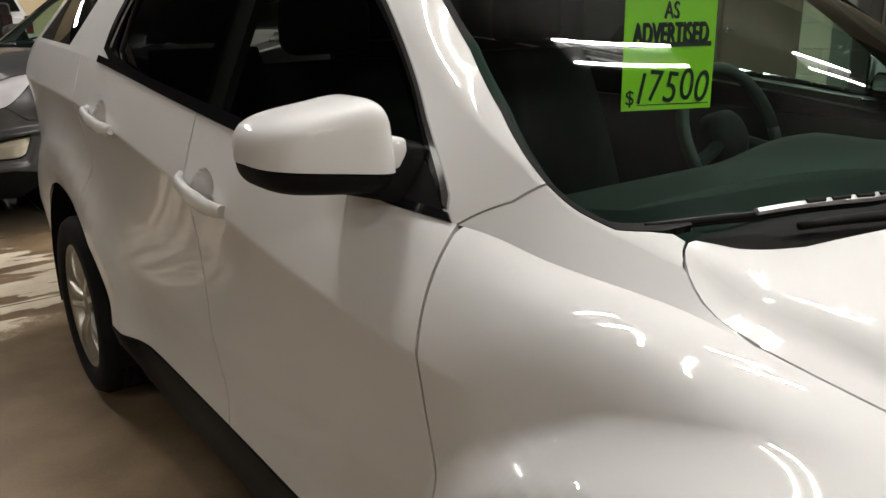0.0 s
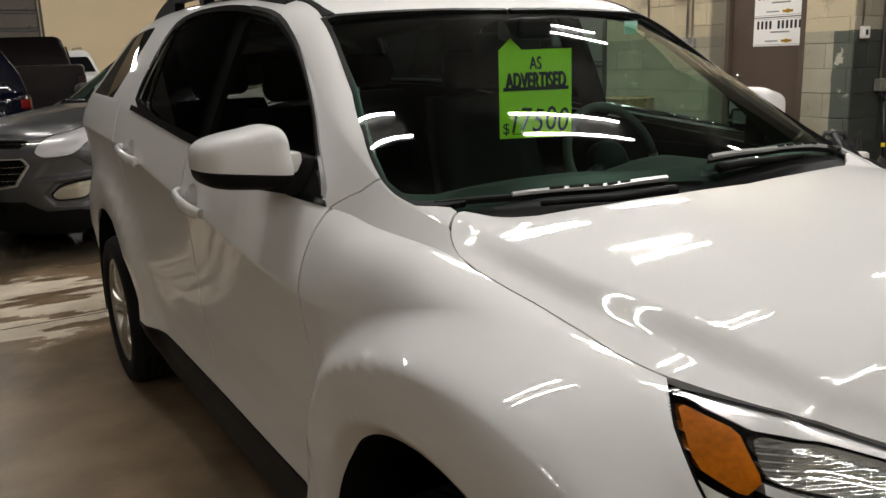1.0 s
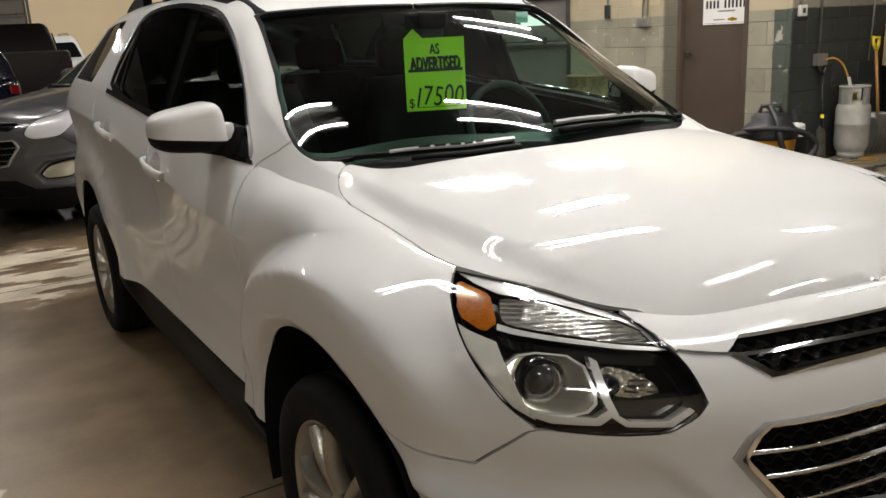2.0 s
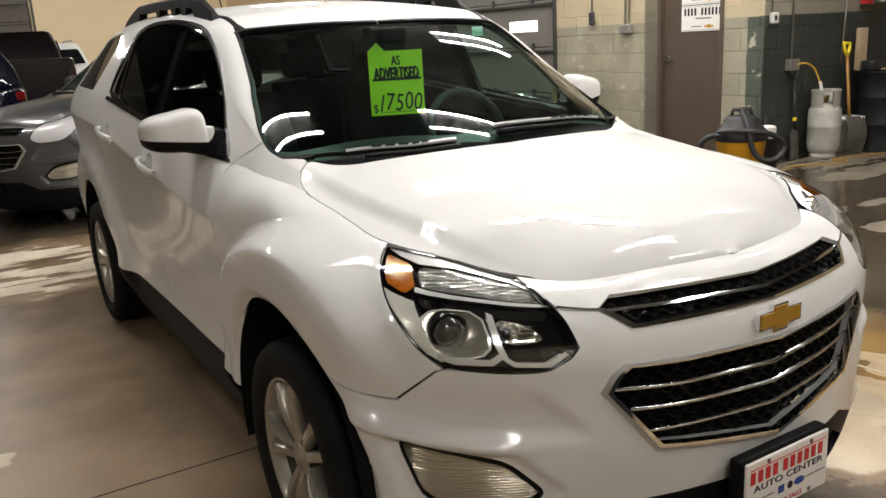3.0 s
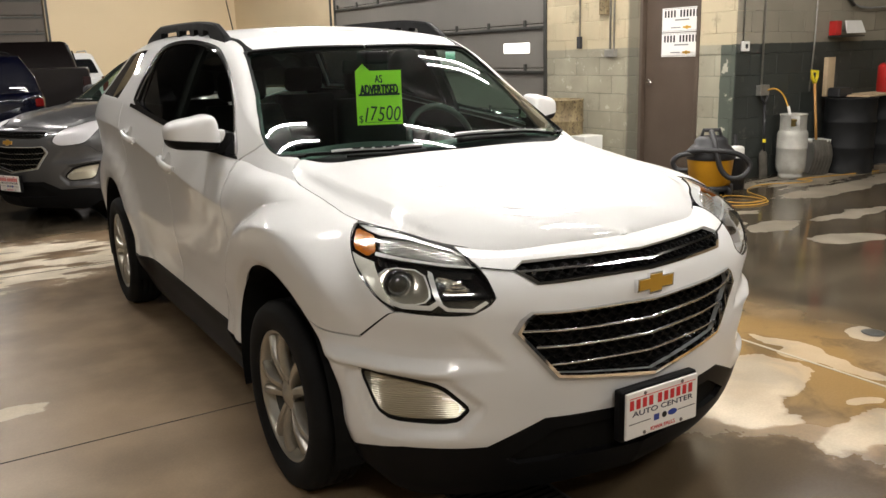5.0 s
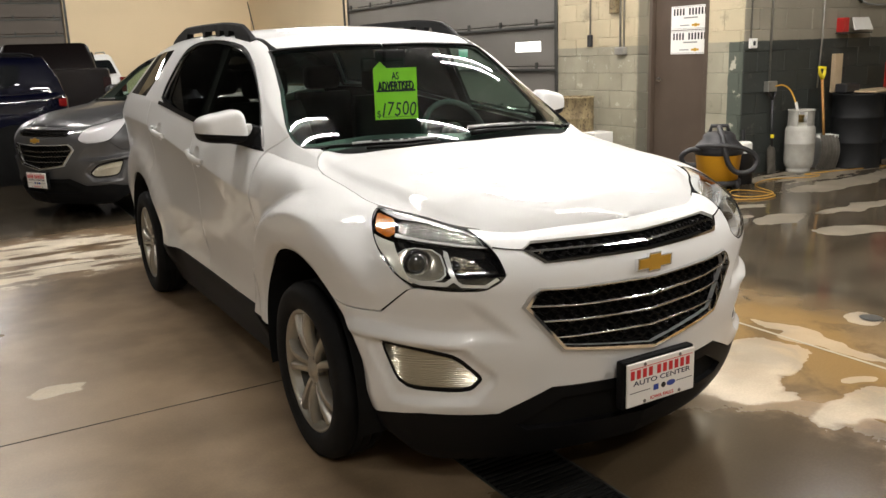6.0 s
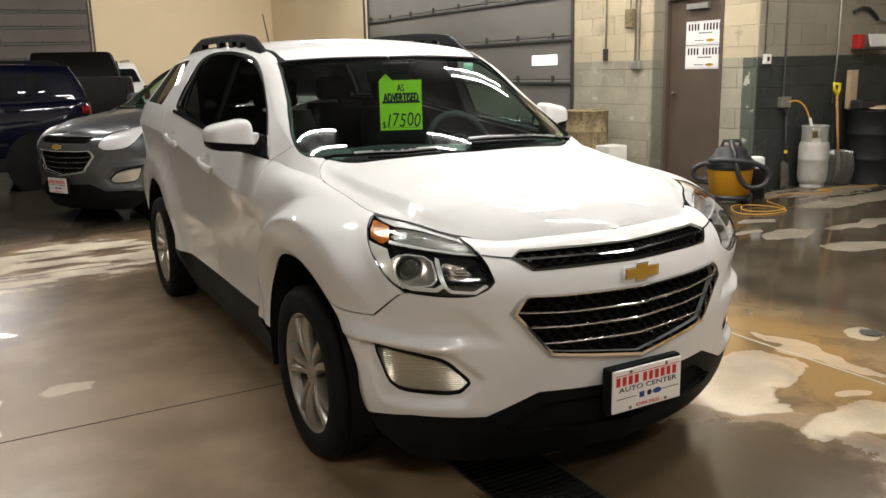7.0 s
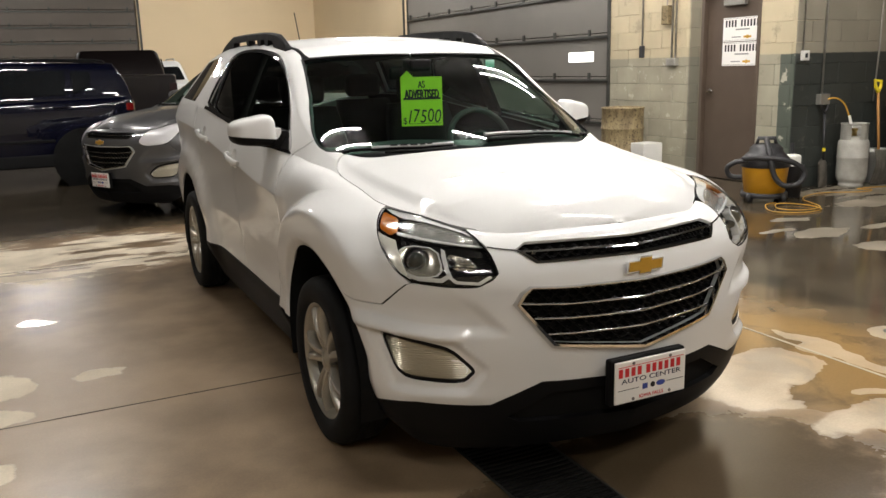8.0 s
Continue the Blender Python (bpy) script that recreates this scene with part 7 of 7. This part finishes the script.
conduit("conduit", SOUTH @ pose(6.33, 0, 0), [([(0, -0.02, 1.05), (0, -0.02, CEILING)], 0.012)], [(-0.07, 0.09, 0.95, 1.07, 0.07, GALV)], "thin conduit down to a metal outlet box")
conduit("conduit", SOUTH @ pose(7.22, 0, 0), [([(0, -0.02, 0.95), (0.04, -0.02, 1.6), (0.05, -0.02, CEILING)], 0.010)], [], "thin dark pipe running up the wall")

# floor drain, trench grating and slab joints
dr = thing("floor_drain", pose(2.29, -0.28, 0.002), "small round dark floor drain", "drain", kind="structure")
part("grate", lathe(bmesh.new(), [(0.0005, 0.0), (0.055, 0.0), (0.06, 0.003), (0.05, 0.005), (0.0005, 0.005)], n=28), STEEL_DARK, dr)
# bar colour darkened to stand for the car's shade over the grating
GRATE = material("shaded_grate", (0.012, 0.011, 0.010), 0.5, metal=0.3, vary=0.3)
trench = thing("trench_drain", pose(-0.29, 0, 0.001), "dark steel trench grating set in the floor", "grating", kind="structure")
part("channel", boxed(-0.17, 0.17, -6, 8.0, 0.0, 0.002), INNER_BLACK, trench)
for x in (-0.175, 0.165):
    part("edge_angle", boxed(x, x + 0.012, -6, 8.0, 0.0, 0.006, 0.002, 1), STEEL_DARK, trench)
for i in range(90):
    part("grate_bar", boxed(-0.16, 0.16, -1.9 + i * 0.03, -1.9 + i * 0.03 + 0.012, 0.002, 0.007), GRATE, trench)
JOINT = material("joint_dark", (0.03, 0.025, 0.02), 0.8, vary=0.3)
JOINT_PALE = material("joint_filler", (0.34, 0.29, 0.21), 0.6, vary=0.2)
structure("slab_joint_1", boxed(-9.7, -0.47, 0.797, 0.803, 0.0, 0.0015), JOINT, "thin dark saw-cut joint across the slab", "joint")
structure("slab_joint_2", boxed(1.655, 1.672, -8.6, 3.0, 0.0, 0.002), JOINT_PALE, "pale filled joint along the slab", "joint")
structure("slab_joint_3", boxed(-9.7, -0.47, 4.1, 4.106, 0.0, 0.0015), JOINT, "thin dark saw-cut joint across the slab", "joint")


# ---- the other parked vehicles ----
def loft(bm, stations):
    """Joins sections of equal length into a closed skin."""
    rows = [[bm.verts.new(p) for p in s] for s in stations]
    for a, b in zip(rows, rows[1:]):
        for k in range(len(a)):
            bm.faces.new((a[k], a[(k + 1) % len(a)], b[(k + 1) % len(b)], b[k]))
    bm.faces.new(rows[0][::-1])
    bm.faces.new(rows[-1])
    bmesh.ops.recalc_face_normals(bm, faces=bm.faces)
    return bm


def section(y, w, z0, z1, r=0.10, wt=None):
    """A rounded rectangle across the vehicle."""
    out = []
    wt = wt or w
    for cx, cz, a0 in ((wt - r, z1 - r, 0), (-wt + r, z1 - r, 90), (-w + r * 0.6, z0 + r * 0.6, 180), (w - r * 0.6, z0 + r * 0.6, 270)):
        for a in (0, 30, 60, 90):
            rr = r if a0 < 180 else r * 0.6
            out.append((cx + rr * math.cos(radians(a0 + a)), y, cz + rr * math.sin(radians(a0 + a))))
    return out


def flat_pane(parent, name, pts, sgn, mat, label=""):
    bm = bmesh.new()
    front = [bm.verts.new((sgn * (u + 0.006), y, z)) for u, y, z in pts]
    back = [bm.verts.new((sgn * (u - 0.02), y, z)) for u, y, z in pts]
    bm.faces.new(front)
    bm.faces.new(back[::-1])
    for i in range(len(pts)):
        j = (i + 1) % len(pts)
        bm.faces.new((front[i], front[j], back[j], back[i]))
    bmesh.ops.recalc_face_normals(bm, faces=bm.faces)
    return part(name, bm, mat, parent, label)


SOLID_GLASS = material("dark_window", (0.006, 0.007, 0.008), 0.04, spec=0.6)


def plain_wheels(car, x, ys):
    src = [o for o in white_car.children if o.name.startswith("wheel") and o.type == "EMPTY"][0]
    for y in ys:
        for sgn in (-1, 1):
            w = copy_thing(src, pose(sgn * x, y, 0.36, 0, 90 * sgn, 0))
            w.parent = car


def blue_suv():
    car = thing("compact_suv", pose(-3.28, 10.45, 0, 0, 0, -90), "dark blue boxy compact crossover with roof rails, seen from its side", "car")
    h = 0.90
    part("lower_body", loft(bmesh.new(), [section(-1.15, 0.70, 0.35, 0.80), section(-1.0, 0.84, 0.32, 0.95), section(-0.3, h, 0.30, 1.06), section(0.4, h, 0.30, 1.16), section(2.5, h, 0.30, 1.20), section(2.72, 0.84, 0.36, 1.22), section(2.80, 0.72, 0.45, 1.15)]), BLUE_PAINT, car, "dark blue painted body", smooth=50)
    part("cabin", loft(bmesh.new(), [section(0.25, 0.86, 1.0, 1.18, 0.06, 0.82), section(0.85, 0.87, 1.0, 1.64, 0.12, 0.70), section(1.2, 0.87, 1.0, 1.71, 0.12, 0.70), section(2.56, 0.87, 1.0, 1.67, 0.12, 0.70), section(2.71, 0.86, 1.0, 1.42, 0.12, 0.76), section(2.76, 0.84, 1.0, 1.20, 0.06, 0.82)]), BLUE_PAINT, car, smooth=50)
    for sgn in (-1, 1):
        for pts in (((0.835, 0.62, 1.24), (0.835, 1.02, 1.24), (0.755, 1.02, 1.56), (0.755, 0.90, 1.56)), ((0.835, 1.08, 1.24), (0.835, 1.90, 1.26), (0.755, 1.90, 1.58), (0.755, 1.08, 1.58)), ((0.83, 2.0, 1.27), (0.82, 2.20, 1.34), (0.755, 2.26, 1.56), (0.755, 2.0, 1.57))):
            flat_pane(car, "side_window", [(u - 0.012, y, z) for u, y, z in pts], sgn, SOLID_GLASS, "dark side window")
        part("cladding", boxed(sgn * 0.86, sgn * 0.912, -0.9, 2.6, 0.28, 0.46, 0.02, 2), TRIM_BLACK, car, "black lower cladding")
        part("roof_rail", tube(bmesh.new(), smooth_line([(sgn * 0.60, 0.95, 1.66), (sgn * 0.60, 1.1, 1.735), (sgn * 0.60, 2.3, 1.72), (sgn * 0.60, 2.45, 1.65)]), 0.016, 8), TRIM_BLACK, car, smooth=60)
        part("tail_lamp", boxed(sgn * 0.70, sgn * 0.872, 2.66, 2.775, 1.0, 1.12, 0.03, 2), RED_LENS, car, "red tail lamp")
        part("wheel_arch", lathe(bmesh.new(), [(0.30, 0), (0.44, 0), (0.44, 0.03), (0.30, 0.03)], pose(sgn * 0.885, 2.08, 0.36, 0, 90 * sgn, 0), 36), INNER_BLACK, car)
        part("wheel_arch", lathe(bmesh.new(), [(0.30, 0), (0.44, 0), (0.44, 0.03), (0.30, 0.03)], pose(sgn * 0.885, -0.45, 0.36, 0, 90 * sgn, 0), 36), INNER_BLACK, car)
        part("door_handle", boxed(sgn * 0.895, sgn * 0.925, 1.72, 1.90, 1.08, 1.11, 0.01, 2), BLUE_PAINT, car)
        part("side_mouldings", boxed(sgn * 0.885, sgn * 0.912, 0.1, 1.7, 0.62, 0.66, 0.008, 1), TRIM_BLACK, car)
    part("rear_window", loft(bmesh.new(), [section(2.60, 0.62, 1.24, 1.56, 0.06), section(2.735, 0.62, 1.24, 1.30, 0.02)]), SOLID_GLASS, car)
    plain_wheels(car, 0.80, (-0.45, 2.08))
    return car


DULL_RED = material("dull_red_lens", (0.015, 0.001, 0.001), 0.4, spec=0.2)


def pickup():
    truck = thing("pickup_truck", pose(-0.085, 15.47, 0, 0, 0, 173), "black pickup truck parked behind the blue car", "truck")
    part("bed", loft(bmesh.new(), [section(1.35, 0.98, 0.55, 1.45, 0.05), section(3.35, 0.98, 0.55, 1.50, 0.05), section(3.42, 0.96, 0.60, 1.48, 0.05)]), BLACK_PAINT, truck, smooth=40)
    part("front_body", loft(bmesh.new(), [section(-1.95, 0.85, 0.5, 1.15), section(-1.7, 0.98, 0.45, 1.25), section(-0.5, 1.0, 0.45, 1.32), section(1.33, 1.0, 0.45, 1.34)]), BLACK_PAINT, truck, smooth=50)
    part("cab", loft(bmesh.new(), [section(-0.7, 0.90, 1.1, 1.36, 0.06), section(-0.05, 0.92, 1.1, 1.92, 0.12, 0.76), section(0.3, 0.92, 1.1, 1.99, 0.14, 0.76), section(1.05, 0.92, 1.1, 1.97, 0.14, 0.76), section(1.30, 0.92, 1.1, 1.45, 0.10, 0.86)]), BLACK_PAINT, truck, smooth=50)
    part("rear_window", loft(bmesh.new(), [section(1.10, 0.66, 1.46, 1.84, 0.06), section(1.275, 0.70, 1.46, 1.50, 0.02)]), SOLID_GLASS, truck, "dark rear window")
    for sgn in (-1, 1):
        flat_pane(truck, "side_window", [(0.885, -0.35, 1.40), (0.885, 0.95, 1.40), (0.80, 0.90, 1.80), (0.80, 0.0, 1.80)], sgn, SOLID_GLASS)
        part("tail_lamp", boxed(sgn * 0.86, sgn * 0.985, 3.36, 3.44, 0.95, 1.35, 0.01, 1), DULL_RED, truck)
    part("bumper", boxed(-0.95, 0.95, 3.40, 3.55, 0.50, 0.68, 0.03, 2), CHROME, truck)
    plain_wheels(truck, 0.88, (-1.0, 2.55))
    return truck


def white_suv():
    car = thing("white_suv", pose(0.76, 17.95, 0, 0, 0, 180), "white sport utility car with dark rear window at the far wall", "car")
    part("lower_body", loft(bmesh.new(), [section(-2.9, 0.86, 0.45, 1.1), section(-2.4, 0.97, 0.35, 1.25), section(-0.3, 0.97, 0.35, 1.28), section(0.4, 0.96, 0.35, 1.28), section(0.5, 0.90, 0.45, 1.22)]), WHITE_PAINT, car, smooth=50)
    part("cabin", loft(bmesh.new(), [section(-2.4, 0.84, 1.1, 1.30, 0.06), section(-1.7, 0.90, 1.1, 1.80, 0.14, 0.76), section(0.05, 0.90, 1.1, 1.80, 0.14, 0.76), section(0.42, 0.90, 1.1, 1.30, 0.08, 0.88)]), WHITE_PAINT, car, smooth=50)
    part("rear_window", loft(bmesh.new(), [section(0.10, 0.70, 1.36, 1.72, 0.06), section(0.395, 0.76, 1.36, 1.40, 0.02)]), SOLID_GLASS, car, "dark rear window")
    for sgn in (-1, 1):
        part("roof_rail", tube(bmesh.new(), [(sgn * 0.62, -1.4, 1.80), (sgn * 0.62, -1.3, 1.86), (sgn * 0.62, -0.1, 1.85), (sgn * 0.62, 0.02, 1.78)], 0.016, 8), SATIN, car, smooth=60)
        part("tail_lamp", boxed(sgn * 0.80, sgn * 0.93, 0.40, 0.52, 0.95, 1.28, 0.02, 2), RED_LENS, car)
        flat_pane(car, "side_window", [(0.86, -2.0, 1.32), (0.86, -0.1, 1.32), (0.785, -0.15, 1.70), (0.785, -1.6, 1.70)], sgn, SOLID_GLASS)
    plain_wheels(car, 0.85, (-2.1, -0.4))
    return car


blue_suv()
pickup()
white_suv()
lay_blocks(wall_east, (5.895, DOOR_Y0, 0), DOOR_Y0 - 3.655, -90, lambda x: PIER)
lay_blocks(wall_east, (5.895, BAY_Y0 - 0.02, 0), BAY_Y0 - 0.02 - DOOR_Y1, -90, lambda x: PIER)
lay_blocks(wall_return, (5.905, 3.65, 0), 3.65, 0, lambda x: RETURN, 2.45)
